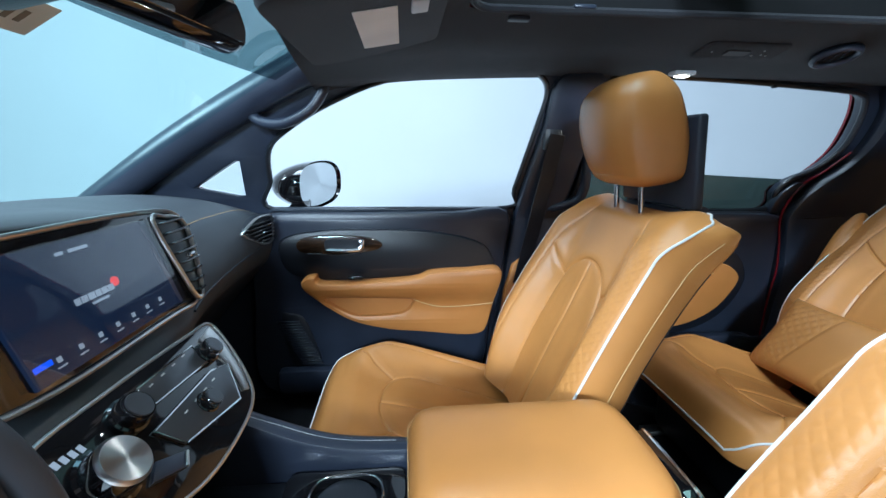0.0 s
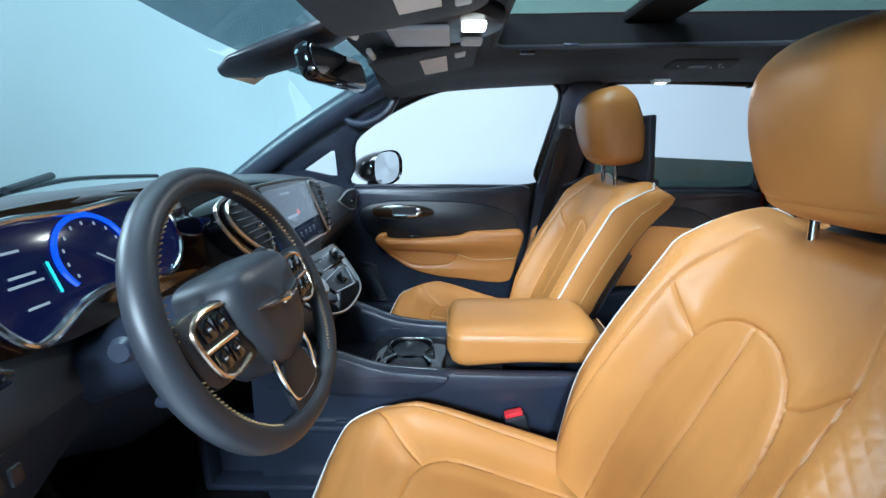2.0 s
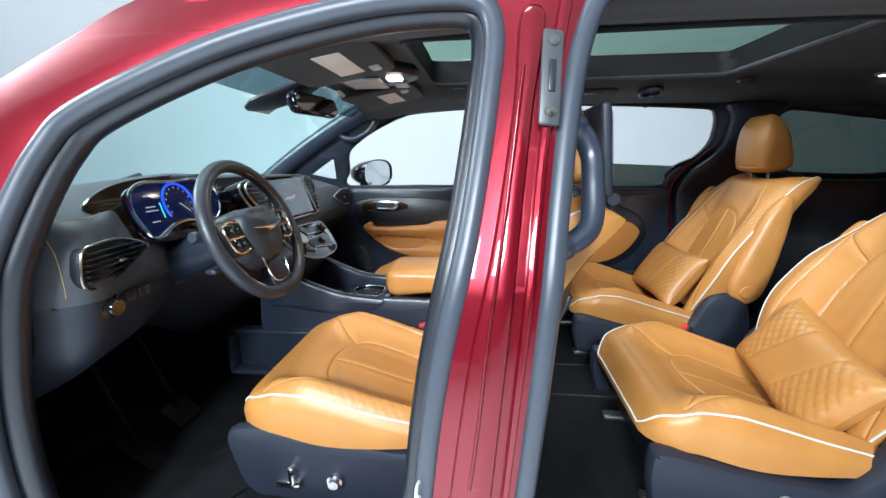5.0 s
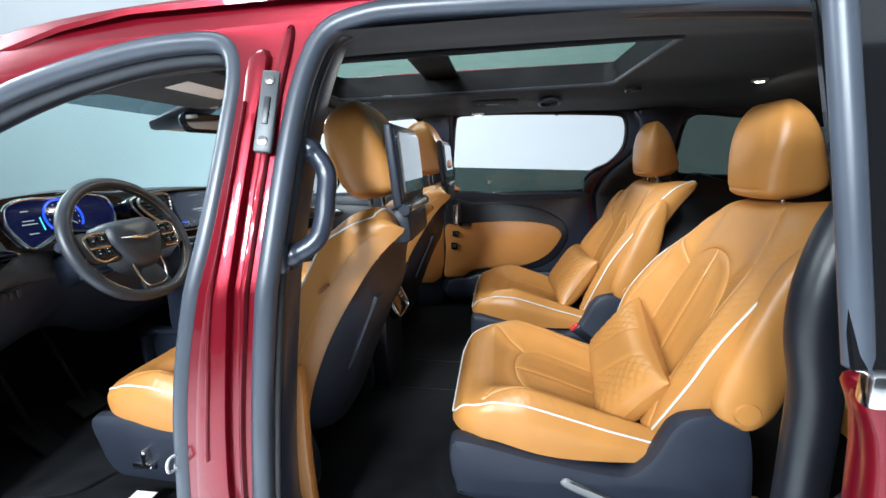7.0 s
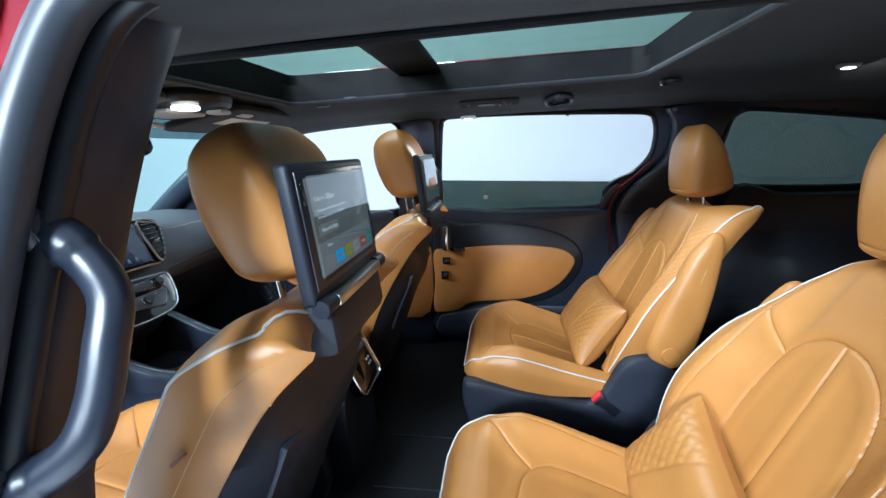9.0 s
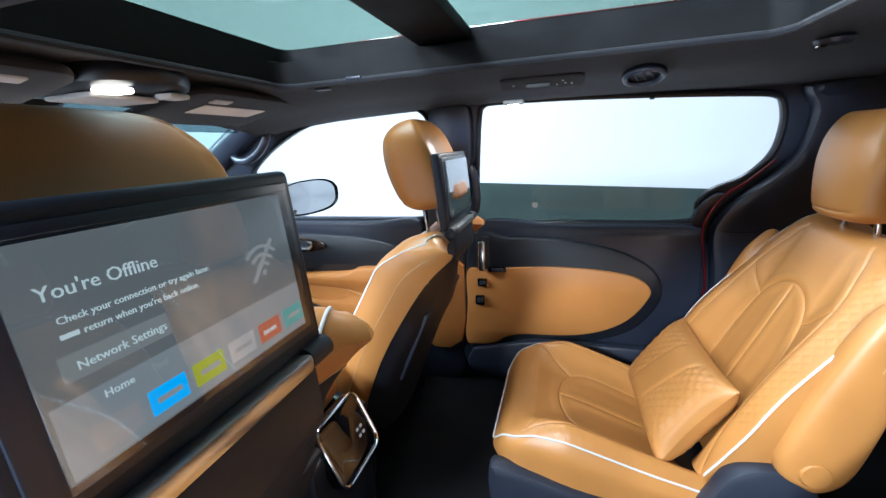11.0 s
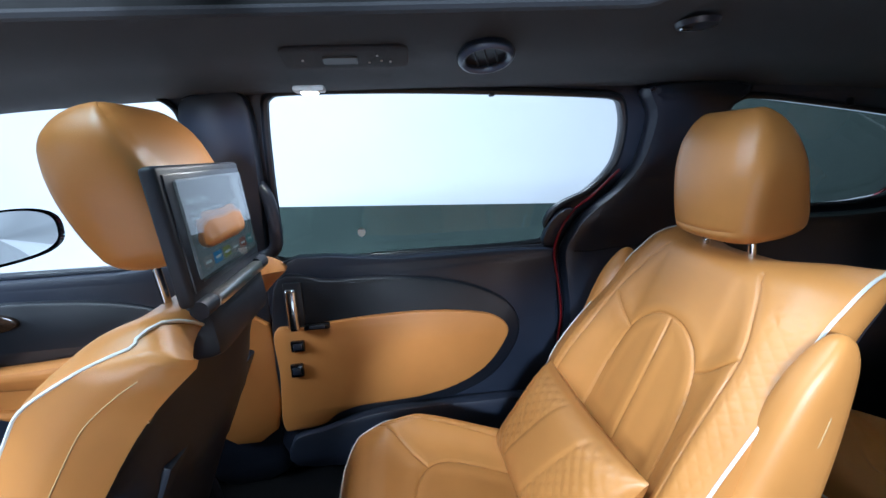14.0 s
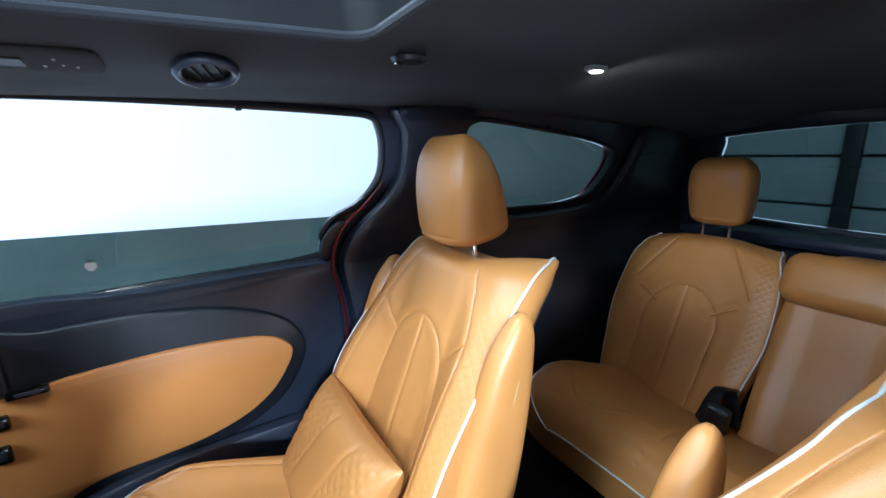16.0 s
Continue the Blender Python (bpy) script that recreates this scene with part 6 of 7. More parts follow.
part("bar", about(tube(spline([(0.024, -0.812, 1.348), (0.040, -0.812, 1.338), (0.060, -0.812, 1.316), (0.072, -0.815, 1.288), (0.073, -0.830, 1.25), (0.072, -0.846, 1.21), (0.065, -0.861, 1.179), (0.045, -0.871, 1.160), (0.019, -0.878, 1.148), (0.0, -0.884, 1.142)], 6), [0.004, 0.016, 0.021] + [0.022] * 6 + [0.0185] * 37 + [0.022] * 6 + [0.021, 0.016, 0.004], 16, False, 0.9), gh), SOFT, gh)
for at, turn in (((0.020, -0.815, 1.352), 20), ((0.006, -0.884, 1.143), 0)):
    mnt = part("mount", about(xf(rbox((0, 0, 0), (0.030, 0.050, 0.056), 0.014, 3), Matrix.Translation(at) @ pose(0, 0, 0, turn, 0, 0)), gh), SOFT, gh, "charcoal handle mount")
    part("mount_seam", about(xf(tube([(0.0155, y, z) for y, z in rrect(-0.017, -0.020, 0.017, 0.020, 0.008)], 0.0008, 5, True), Matrix.Translation(at) @ pose(0, 0, 0, turn, 0, 0)), gh), BLACK, mnt)
gp = thing("grab_handle", "charcoal grab handle on the passenger side centre post", "grab handle", at=(0.05, 0.76, 1.24))
part("bar", about(tube([(x, -0.062 - y, z) for x, y, z in spline([(0.024, -0.850, 1.368), (0.066, -0.836, 1.358), (0.104, -0.822, 1.340), (0.124, -0.818, 1.308), (0.131, -0.820, 1.262), (0.131, -0.826, 1.21), (0.120, -0.838, 1.170), (0.085, -0.855, 1.148), (0.039, -0.872, 1.138), (0.0, -0.884, 1.132)], 6)], [0.004, 0.014, 0.018] + [0.019] * 6 + [0.0165] * 37 + [0.019] * 6 + [0.018, 0.014, 0.004], 14, False, 0.9), gp), SOFT, gp)
part("mount", about(rbox((0.022, 0.782, 1.368), (0.030, 0.040, 0.050), 0.012, 3), gp), SOFT, gp, "charcoal handle mount")
part("mount", about(rbox((0.006, 0.815, 1.133), (0.030, 0.040, 0.050), 0.012, 3), gp), SOFT, gp, "charcoal handle mount")
lt = thing("latch_plate", "grey steel latch plate on the centre post", "latch", at=(-0.005, -0.85, 1.40))
ml = Matrix.Translation((-0.006, -0.863, 1.402)) @ Euler((radians(-18.5), radians(6), radians(8))).to_matrix().to_4x4()
part("plate", about(xf(rbox((0, 0, 0), (0.032, 0.010, 0.15), 0.005), ml), lt), mat("grey_zinc", (0.06, 0.064, 0.07), 0.45, metal=0.3), lt)
part("slot", about(xf(rbox((0, -0.005, 0.0), (0.011, 0.006, 0.05), 0.002), ml), lt), BLACK, lt)
for z in (0.055, -0.055):
    part("screw", about(xf(lathe([(0.0, 0.004), (0.008, 0.003), (0.009, 0.0)], 14, pose(0, -0.005, z, 90)), ml), lt), DARKMETAL, lt)


def striker(at, turn, size):
    s = thing("door_striker", "bright steel door striker loop on the post", "striker", "door strikers", at=at)
    m = pose(0, 0, 0, 0, 0, turn) @ Matrix.Scale(size, 4)
    part("base_plate", xf(rbox((0, 0, 0), (0.006, 0.036, 0.066), 0.003), m), DARKMETAL, s)
    part("loop", xf(tube(spline([(0, -0.012, 0.022), (0.022, -0.025, 0.024), (0.034, -0.030, 0.010), (0.036, -0.030, -0.012), (0.024, -0.025, -0.024), (0, -0.010, -0.022)], 6), 0.0050, 8), m), GREY, s)
    for z in (-0.022, 0.022):
        part("bolt", xf(lathe([(0.0, 0.008), (0.007, 0.007), (0.0085, 0.003)], 12, pose(0, 0.008, z, 0, 90, 0)), m), DARKMETAL, s)


striker((-0.098, -0.985, 0.660), -70, 1.15)
striker((-0.190, -0.975, 0.780), -70, 0.55)

# rear edge of the sliding doorway: thick rubber
tagged(part("door_seal", tube(spline([(1.02, -0.80, 1.42), (0.985, -0.84, 1.28), (0.92, -0.87, 1.19), (0.892, -0.88, 1.10), (0.888, -0.885, 1.02), (0.902, -0.89, 0.93), (0.906, -0.89, 0.80), (0.908, -0.89, 0.62), (0.91, -0.89, 0.46)], 6), 0.036, 14), BLACK), "thick black rubber seal at the rear of the doorway", "door seal", kind="structure")

# the open sliding door, slid back outside the body
sd = thing("door_3", "open red sliding door slid back along the van", "door", kind="structure", at=(1.2, -1.12, 0.9))
so2 = spline([(0.760, 1.085), (1.0, 1.085), (1.5, 1.085), (1.63, 1.07), (1.66, 0.8), (1.62, 0.45), (1.2, 0.42), (0.80, 0.42), (0.785, 0.7), (0.762, 1.0)], 5, True)
part("skin", about(plate(so2, 0.03, lambda a, b, c: (a, -1.150 + c - 0.012 * math.sin(max(0, min(1, (b - 0.45) / 0.6)) * math.pi), b), [], 0.010, [0.8, 0.9], ZCUTS), sd), PAINT, sd)
part("jamb", about(plate([(x + 0.015, z) for x, z in so2], 0.03, lambda a, b, c: (a, -1.118 + c, b), [], 0.010, [0.8], ZCUTS), sd), PAINT, sd)
part("frame", about(tube([(0.705, -1.075, 1.53), (0.725, -1.11, 1.32), (0.748, -1.14, 1.10)], 0.013, 12), sd), RUBBER, sd, "grey front frame of the open door")
part("glass", about(plate([(0.70, 1.55), (0.735, 1.10), (1.55, 1.10), (1.60, 1.55)], 0.006, lambda a, b, c: (a, -1.15 + (b - 1.1) * 0.25 + c, b), [], 0, [], ZCUTS), sd), GLOSS, sd, "near black tinted door glass")
part("belt_strip", about(rbox((1.15, -1.158, 1.085), (0.82, 0.02, 0.036), 0.006), sd), CHROME, sd, "chrome belt strip")

# ---- roof fittings ----
vent_r = thing("ceiling_vent", "round dark air vent in the roof lining", "air vent", at=(0.625, 0.475, 1.56))
mvr = Matrix.Translation((0.625, 0.475, 1.566)) @ Euler((radians(163), 0, 0)).to_matrix().to_4x4()
part("ring", about(xf(tube([(0.044 * math.cos(t), 0.044 * math.sin(t), 0.004) for t in np.linspace(0, 2 * np.pi, 48, endpoint=False)], 0.010, 10, True, 0.8), mvr), vent_r), SOFT, vent_r)
part("well", about(xf(lathe([(0.042, 0.002), (0.036, -0.01), (0.0, -0.012)], 36), mvr), vent_r), BLACK, vent_r)
for i in (-1, 0, 1):
    part("slat", about(xf(rbox((i * 0.018, 0, 0.0), (0.003, 0.066 - abs(i) * 0.012, 0.012), 0.001, 1), mvr @ pose(0, 0, 0, 0, 0, 20)), vent_r), SOFT, vent_r)

cpn = thing("climate_panel", "black rear climate control panel in the roof lining", "control panel", at=(0.375, 0.49, 1.56))
mcp = Matrix.Translation((0.375, 0.487, 1.571)) @ Euler((radians(165), 0, 0)).to_matrix().to_4x4()
part("plate", about(xf(plate(rrect(-0.11, -0.042, 0.11, 0.042, 0.02), 0.012, lambda a, b, c: (a, b, c), [], 0.004), mcp), cpn), FABRIC, cpn)
part("display", about(xf(rbox((-0.01, 0, 0.008), (0.06, 0.024, 0.003), 0.001, 1), mcp), cpn), mat("amber_display", (0.022, 0.012, 0.009), 0.35), cpn)
for a, b in ((0.055, 0.012), (0.062, -0.006), (0.078, -0.010), (0.040, -0.012), (-0.075, 0.0)):
    part("button_light", about(xf(rbox((a, b, 0.007), (0.004, 0.004, 0.002), 0.0005, 1), mcp), cpn), GREY, cpn)
LAMP = glow("lamp_lens", (1.0, 0.93, 0.80), 6.0)


def roof_lamp(label, at, size, watts, tilt=0.0, spread=0.03, aim=(0, -0.15, -1.0)):
    l = thing("roof_lamp", label, "lamp", "roof lamps", at=at)
    part("bezel", xf(rbox((0, 0, 0.004), (size * 1.9, size * 1.1, 0.012), 0.005), pose(0, 0, 0, tilt)), GREY, l)
    part("lens", xf(rbox((0, 0, -0.003), (size, size * 0.7, 0.006), 0.003), pose(0, 0, 0, tilt)), LAMP, l, "lit lamp lens")
    d = bpy.data.lights.new("roof_lamp_light", "AREA")
    d.shape, d.size, d.energy, d.color = "DISK", spread, watts, (1.0, 0.93, 0.82)
    ob = new("lamp_light", d)
    ob.matrix_world = look((at[0], at[1], at[2] - 0.012), (at[0] + aim[0], at[1] + aim[1], at[2] + aim[2]))
    return l


roof_lamp("lit reading lamp over the sliding door window", (0.29, 0.575, 1.526), 0.032, 1.2)
roof_lamp("lit cargo lamp in the rear roof lining", (1.423, 0.319, 1.585), 0.028, 0.45, aim=(0.35, -0.1, -0.94))
roof_lamp("lit cargo lamp in the rear roof lining", (1.423, -0.36, 1.585), 0.028, 0.45, aim=(0.35, 0.1, -0.94))
ov = thing("coat_hook", "small dark folded coat hook in the roof lining", "hook", at=(0.96, 0.377, 1.585))
part("cup", lathe([(0.034, 0.004), (0.030, -0.004), (0.0, -0.006)], 24), SOFT, ov)
part("tongue", rbox((-0.02, 0, -0.006), (0.02, 0.012, 0.008), 0.003), CHROME, ov)
for x, y in ((-0.10, 0.33), (-0.22, 0.37)):
    m = tagged(part("lining_cap", rbox((x, y, z_lining(x, y) - 0.002), (0.045, 0.02, 0.008), 0.003), SOFT), "small dark cap in the roof lining", "cap", "lining caps")

# sun visors
for s, y0, y1 in ((1, 0.10, 0.56), (-1, -0.58, -0.14)):
    vs_ = thing("sun_visor", "black cloth sun visor with a white label", "sun visor", "sun visors", at=(-0.52, (y0 + y1) / 2, 1.545))
    pitch = pose(-0.52, (y0 + y1) / 2, 1.548, 0, -10, 0)
    part("flap", about(xf(plate(rrect(-0.155, -(y1 - y0) / 2, 0.14, (y1 - y0) / 2, 0.05, 6), 0.022, lambda a, b, c: (a, b, c), [], 0.009), pitch), vs_), FABRIC, vs_)
    part("label", about(xf(rbox((0.015, -0.02 * s, -0.012), (0.075, 0.23, 0.002), 0.0008, 1), pitch), vs_), PAPER, vs_, "white warning label")
    part("pivot", about(xf(tube([(-0.13, -s * (y1 - y0) / 2 - s * 0.0, 0), (-0.13, -s * (y1 - y0) / 2 - s * 0.05, 0.004)], 0.008, 8), pitch), vs_), GREY, vs_)
    part("lamp_cover", about(xf(rbox((0.09, -s * 0.12, -0.010), (0.03, 0.06, 0.010), 0.004), pitch), vs_), GREY, vs_)

# overhead console
oc = thing("overhead_console", "grey overhead console with lit map lamps", "console", at=(-0.47, Y0 - 0.05, 1.56))
oc_o = spline([(-0.62, -0.10), (-0.60, -0.14), (-0.50, -0.15), (-0.40, -0.13), (-0.345, -0.06), (-0.335, Y0), (-0.345, 0.03), (-0.40, 0.09), (-0.50, 0.11), (-0.60, 0.10), (-0.62, 0.06)], 5, True)
part("shell", about(plate(oc_o, 0.045, lambda a, b, c: (a, b, 1.575 + c + 0.05 * (a + 0.47)), [], 0.018), oc), BLACK, oc)
part("tray_door", about(rbox((-0.52, Y0, 1.545), (0.13, 0.15, 0.012), 0.005), oc), GREY, oc)
for s in (-1, 1):
    part("map_lamp", about(rbox((-0.405, Y0 + s * 0.065, 1.548), (0.05, 0.05, 0.012), 0.005), oc), LAMP if s < 0 else GREY, oc, "map lamp lens")
d = bpy.data.lights.new("map_lamp_light", "AREA")
d.shape, d.size, d.energy, d.color = "DISK", 0.04, 1.5, (1.0, 0.94, 0.84)
new("map_lamp_light", d).matrix_world = look((-0.405, Y0 - 0.065, 1.535), (-0.45, Y0 - 0.1, 0.5))

# rear-view mirror and camera box
rv = thing("rear_view_mirror", "black rear view mirror below a sensor box", "mirror", at=(-0.76, -0.05, 1.50))
mrv = Matrix.Translation((-0.705, -0.055, 1.472)) @ Euler((0, radians(-14), radians(-12))).to_matrix().to_4x4()
part("housing", about(xf(facing(plate(rrect(-0.128, -0.036, 0.128, 0.036, 0.028, 6), 0.034, lambda a, b, c: (a, b, c), [], 0.010)), mrv), rv), GLOSS, rv)
part("mirror_glass", about(xf(facing(plate(rrect(-0.120, -0.029, 0.120, 0.029, 0.024, 6), 0.002, lambda a, b, c: (a, b, c + 0.018))), mrv), rv), MIRROR, rv, "silvered mirror glass")
part("arm", about(tube([(-0.72, -0.05, 1.475), (-0.77, -0.045, 1.50), (-0.82, Y0, 1.51)], 0.013, 10), rv), BLACK, rv)
part("sensor_box", about(loft([[(x, Y0 + w * math.cos(t) - 0.03, z + h * math.sin(t)) for t in np.linspace(0, 2 * np.pi, 24, endpoint=False)] for x, w, z, h in ((-0.95, 0.03, 1.470, 0.012), (-0.90, 0.085, 1.480, 0.020), (-0.82, 0.09, 1.505, 0.026), (-0.74, 0.075, 1.535, 0.025), (-0.68, 0.06, 1.56, 0.018))]), rv), BLACK, rv, "black sensor box on the windscreen")

st_ = thing("windscreen_sticker", "tan paper sticker on the windscreen", "sticker", at=(-0.935, 0.03, 1.481))
ms = pose(-0.935, 0.03, 1.479, 0, -31, 0)
part("paper", about(xf(rbox((0, 0, 0), (0.062, 0.155, 0.002), 0.0008, 1), ms), st_), mat("tan_paper", (0.62, 0.55, 0.42), 0.8), st_)
for i in range(6):
    part("text_bar", about(xf(rbox((0, -0.045 + 0.018 * i, -0.0015), (0.022, 0.009, 0.001), 0.0003, 1), ms), st_), mat("brown_ink", (0.20, 0.15, 0.09), 0.8) if i == 0 else bpy.data.materials["brown_ink"], st_)

# grab handle on the passenger windscreen pillar
ga = thing("grab_handle", "charcoal grab handle on the windscreen pillar", "grab handle", at=(-0.78, 0.68, 1.45))
part("bar", about(tube(spline([(-0.90, 0.725, 1.425), (-0.855, 0.705, 1.395), (-0.79, 0.69, 1.392), (-0.72, 0.68, 1.425), (-0.68, 0.68, 1.475), (-0.665, 0.69, 1.525)], 6), 0.015, 10), ga), SOFT, ga)

# ---- loose and low things ----
bk1 = thing("seat_belt_buckle", "black belt buckle with a red button beside the driver seat", "buckle", "belt buckles", at=(-0.27, -0.190, 0.60))
part("housing", xf(rbox((0, 0, 0.05), (0.055, 0.028, 0.14), 0.010), pose(0, 0, 0, 0, -16, 0)), BLACK, bk1)
part("release_button", xf(rbox((0, 0, 0.122), (0.042, 0.020, 0.012), 0.004), pose(0, 0, 0, 0, -16, 0)), REDP, bk1, "red release button")
bk2 = thing("seat_belt_buckle", "black belt buckle with a red button beside the captain seat", "buckle", "belt buckles", at=(0.765, 0.118, 0.56))
part("housing", xf(rbox((0, 0, 0.02), (0.05, 0.026, 0.09), 0.010), pose(0, 0, 0, 0, -50, 0)), BLACK, bk2)
part("release_button", xf(rbox((0, 0, 0.068), (0.040, 0.020, 0.012), 0.004), pose(0, 0, 0, 0, -50, 0)), REDP, bk2, "red release button")

tagged(part("floor_mat", plate(spline([(-1.30, -0.75), (-1.32, -0.25), (-1.0, -0.20), (-0.66, -0.20), (-0.64, -0.55), (-0.72, -0.66), (-0.80, -0.76), (-1.1, -0.80)], 5, True), 0.012, lambda a, b, c: (a, b, FLOOR + 0.007 + c), [], 0.004), CARPET), "black carpet mat in the driver footwell", "floor mat")
for x0, x1, yv in ((0.02, 1.0, -0.13), (0.02, 1.0, 0.10)):
    tagged(part("floor_seam", rbox(((x0 + x1) / 2, yv, FLOOR + 0.001), (x1 - x0, 0.006, 0.004), 0.001, 1), BLACK), "seam in the carpet over the floor bins", "trim", kind="structure")
for p in ((-1.22, -0.42, 0.10, 0.09), (-1.20, -0.60, 0.07, 0.16)):
    pd = thing("pedal", "black rubber pedal in the driver footwell", "pedal", "pedals", at=(p[0] + 0.10, p[1], FLOOR - 0.066))
    part("arm", tube([(-0.20, 0, 0.60), (-0.06, 0, 0.36), (-0.02, 0, 0.25), (0.03, 0, 0.13), (0.04, 0, 0.10)], 0.008, 8), PITCH, pd)
    part("pad", xf(rbox((0, 0, 0), (0.015, p[2], p[3]), 0.005), pose(0.035, 0, 0.12, 0, -50, 0)), PITCH, pd)
fr_ = thing("dead_pedal", "ribbed black foot rest in the driver footwell", "foot rest", at=(-1.22, -0.74, FLOOR))
part("pad", xf(rbox((0, 0, 0.10), (0.02, 0.10, 0.24), 0.008), pose(0, 0, 0, 0, -35, 0)), BLACK, fr_)

card = thing("paper_tag", "white card tag lying by the driver seat base", "card", at=(-0.50, -0.80, 0.472))
part("card", plate([(-0.06, -0.035), (0.0, -0.035), (0.0, -0.012), (0.10, -0.012), (0.10, 0.012), (0.0, 0.012), (0.0, 0.045), (-0.06, 0.045)], 0.002, lambda a, b, c: (a, b, c)), PAPER, card)
rag = mat("striped_cloth", (0.7, 0.05, 0.07), 0.9)
nt = rag.node_tree
wv = nt.nodes.new("ShaderNodeTexWave")
wv.inputs["Scale"].default_value, wv.inputs["Distortion"].default_value = 11, 2.5
rp = nt.nodes.new("ShaderNodeValToRGB")
rp.color_ramp.interpolation = "CONSTANT"
rp.color_ramp.elements[0].color, rp.color_ramp.elements[1].color = (0.70, 0.02, 0.05, 1), (0.80, 0.78, 0.76, 1)
rp.color_ramp.elements[1].position = 0.5
tcn = nt.nodes.new("ShaderNodeTexCoord")
nt.links.new(tcn.outputs["Object"], wv.inputs["Vector"])
nt.links.new(wv.outputs["Fac"], rp.inputs["Fac"])
nt.links.new(rp.outputs["Color"], nt.nodes["Principled BSDF"].inputs["Base Color"])
cv = []
for i in range(25):
    row = []
    for j in range(25):
        a, b = -1 + i / 12, -1 + j / 12
        r = max(abs(a), abs(b))
        h = 0.030 * (1 - r ** 3) * (0.7 + 0.5 * noise.noise(Vector((a * 2.1, b * 2.1, 3)))) + 0.010 * noise.noise(Vector((a * 5, b * 5, 1))) * (1 - r ** 2)
        row.append((0.085 * a + 0.012 * noise.noise(Vector((b * 3, a, 7))), 0.055 * b, max(0.001, h)))
    cv.append(row)
rg = part("cloth_rag", loft(cv, False, False), rag)
rg.location = (-0.36, -0.83, 0.470)
tagged(rg, "crumpled red and white striped cloth on the door sill", "cloth")

# menus on the seat screens
def text_geo(body, size):
    """Letters of the built-in font as a thin mesh, a to the right, b up, from the left end of the line."""
    cu = bpy.data.curves.new("letters", "FONT")
    cu.body, cu.size, cu.extrude, cu.resolution_u = body, size, 0.0003, 2
    ob = bpy.data.objects.new("letters", cu)
    scene.collection.objects.link(ob)
    me = bpy.data.meshes.new_from_object(ob.evaluated_get(bpy.context.evaluated_depsgraph_get()))
    geo = [tuple(v.co) for v in me.vertices], [tuple(p.vertices) for p in me.polygons]
    bpy.data.objects.remove(ob)
    bpy.data.curves.remove(cu)
    bpy.data.meshes.remove(me)
    return geo


TILES = [glow("tile_" + n, c, e) for n, c, e in (("pale", (0.45, 0.45, 0.45), 0.4), ("blue", (0.02, 0.42, 0.95), 0.75), ("lime", (0.42, 0.52, 0.03), 0.5), ("white", (0.50, 0.50, 0.50), 0.5), ("orange", (0.62, 0.15, 0.09), 0.45), ("teal", (0.05, 0.42, 0.42), 0.5))]
BAND = glow("menu_band", (0.25, 0.29, 0.31), 0.58)
PILL = glow("menu_pill", (0.32, 0.36, 0.36), 0.42)
INK = glow("menu_ink", (0.65, 0.80, 0.80), 0.55)
FAINT = glow("menu_faint", (0.40, 0.43, 0.43), 0.45)
MENU = [(-0.100, 0.1365, 0.0125, "You're Offline", INK), (-0.0945, 0.1215, 0.0063, "Check your connection or try again later.", INK), (-0.100, 0.1120, 0.0076, "Full menus will return when you're back online.", INK), (-0.092, 0.0925, 0.0080, "Network Settings", INK), (-0.084, 0.0690, 0.0074, "Home", INK), (-0.053, 0.0690, 0.0068, "Find", FAINT), (-0.030, 0.0690, 0.0068, "Library", FAINT), (0.004, 0.0690, 0.0068, "Live", FAINT)]
MENU[2] = (-0.083, 0.1120, 0.0063, "return when you're back online.", INK)
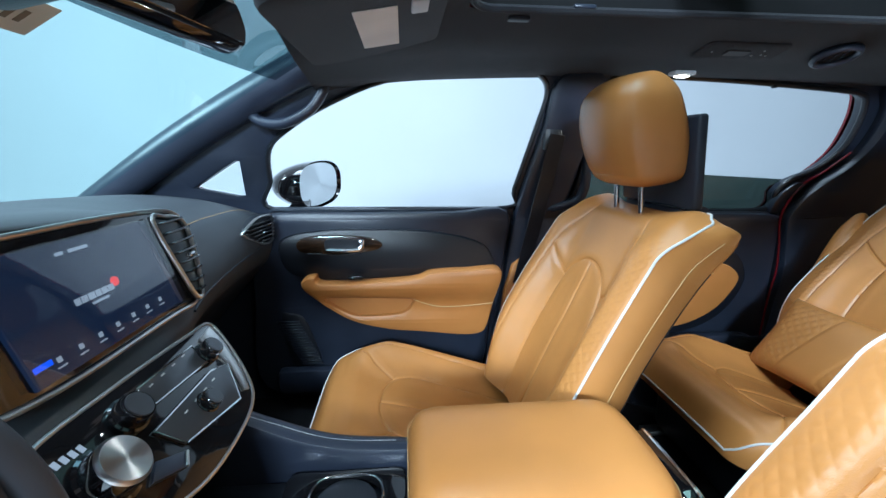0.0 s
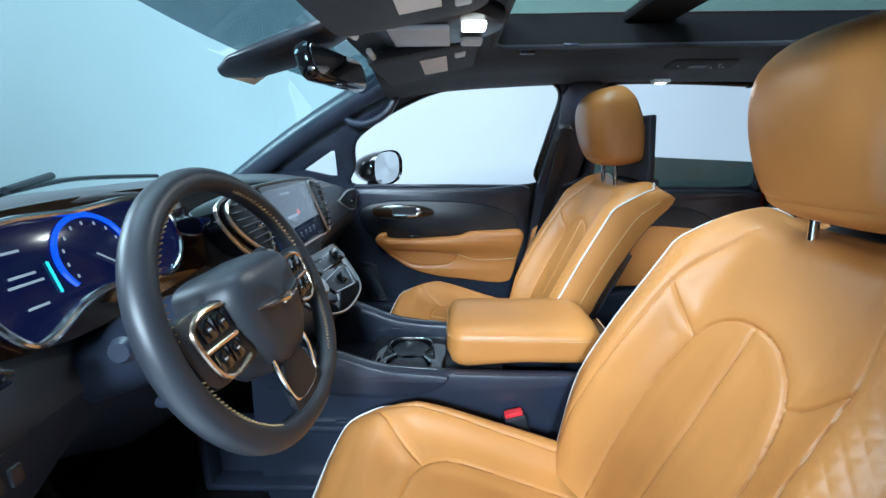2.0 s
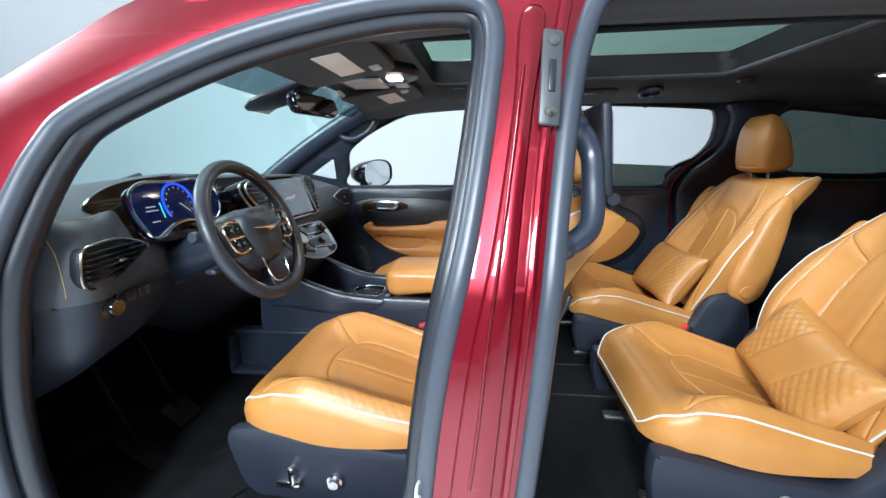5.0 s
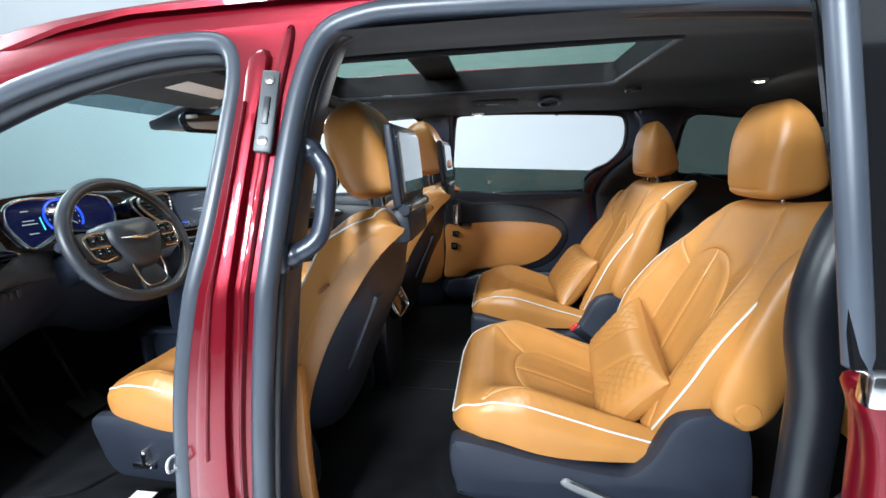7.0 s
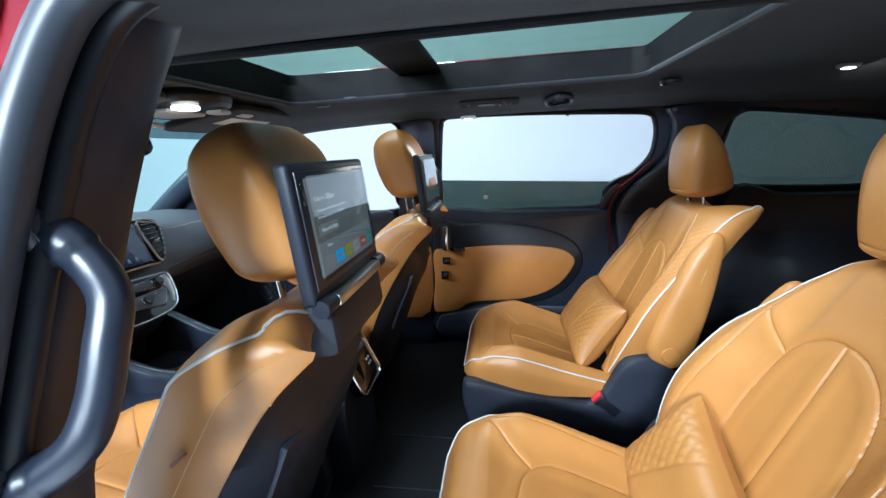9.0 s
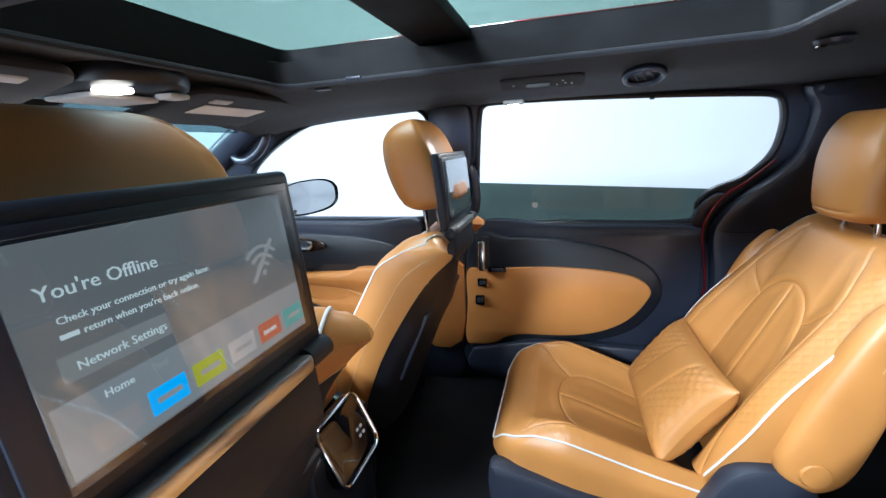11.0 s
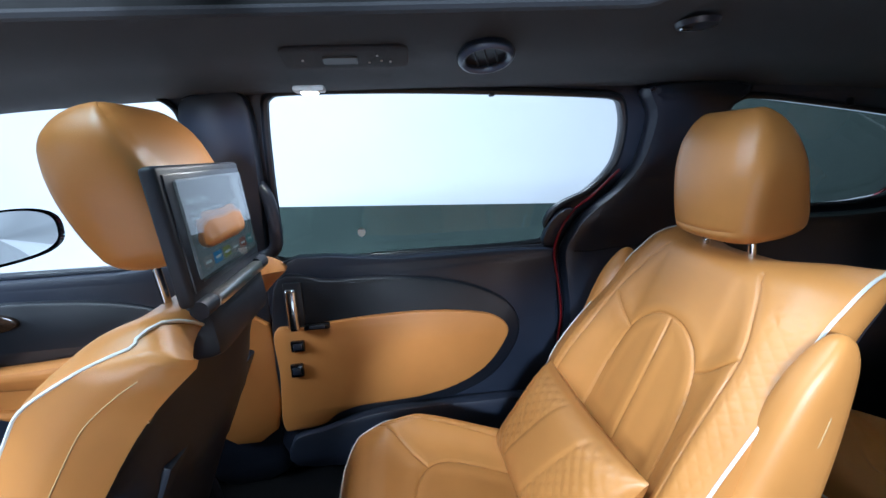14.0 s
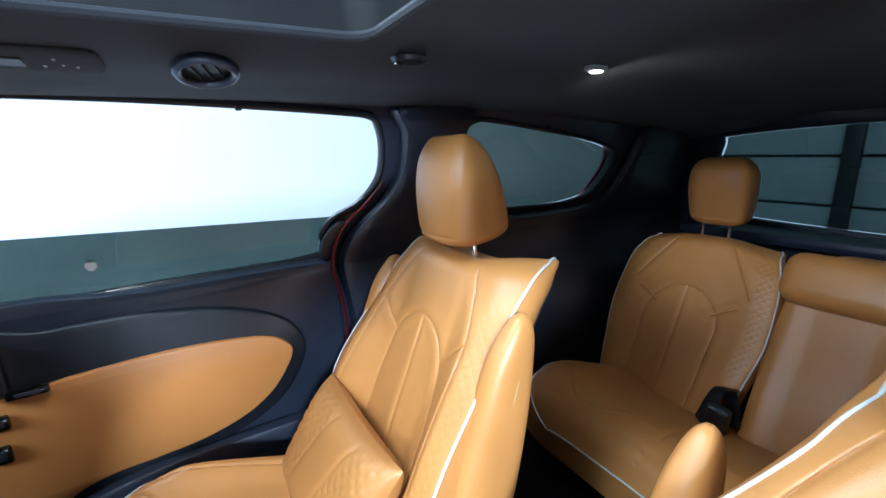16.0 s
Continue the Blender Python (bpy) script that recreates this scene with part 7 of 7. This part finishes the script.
FAINTSET = [glow("dim_" + m.name, tuple(m.node_tree.nodes["Principled BSDF"].inputs["Emission Color"].default_value)[:3], 0.12) for m in TILES]
DIM = glow("dim_menu_ink", (0.65, 0.80, 0.80), 0.22)
DIMBAND = glow("dim_menu_band", (0.25, 0.29, 0.31), 0.16)
for box, SM, tiles, ink, band_m in ((SBOX_D, SM_D, TILES, INK, BAND), (SBOX_P, SM_P, FAINTSET, DIM, DIMBAND)):
    part("menu_band", xf(rbox((0.0208, 0, 0.055), (0.0008, 0.222, 0.046), 0.0002, 1), SM), band_m, box)
    part("menu_pill", xf(rbox((0.0208, -0.066, 0.0955), (0.0008, 0.068, 0.016), 0.0004, 1), SM), PILL if ink is INK else DIMBAND, box)
    for i, m in enumerate(tiles):
        part("app_tile", xf(rbox((0.0214, -0.082 + 0.0355 * i, 0.048), (0.0010, 0.029, 0.018), 0.0003, 1), SM), m, box)
        if i not in (4,):
            part("tile_mark", xf(rbox((0.0221, -0.082 + 0.0355 * i, 0.048), (0.0005, 0.019, 0.004), 0.0002, 1), SM), FAINT if ink is INK else DIM, box)
    part("tile_word", xf(facing(text_geo("news", 0.0085)), SM @ pose(0.0222, -0.082 + 0.0355 * 4 - 0.010, 0.0455)), ink, box)
    for a, b, size, words, m in MENU:
        part("menu_text", xf(facing(text_geo(words, size)), SM @ pose(0.0216, a, b)), m if ink is INK else DIM, box)
    part("text_bar", xf(rbox((0.0212, -0.090, 0.1140), (0.0006, 0.010, 0.0030), 0.0002, 1), SM), ink, box)
    for r in (0.010, 0.018, 0.026):
        part("signal_arc", xf(tube([(0.0214, 0.070 + r * math.cos(t), 0.100 + r * math.sin(t)) for t in np.linspace(radians(45), radians(135), 10)], 0.0017, 5), SM), FAINT if ink is INK else DIM, box)
    part("signal_dot", xf(rbox((0.0214, 0.070, 0.101), (0.001, 0.005, 0.005), 0.0005, 1), SM), FAINT if ink is INK else DIM, box)
    part("signal_slash", xf(tube([(0.0222, 0.054, 0.096), (0.0222, 0.086, 0.130)], 0.0018, 5), SM), FAINT if ink is INK else DIM, box)
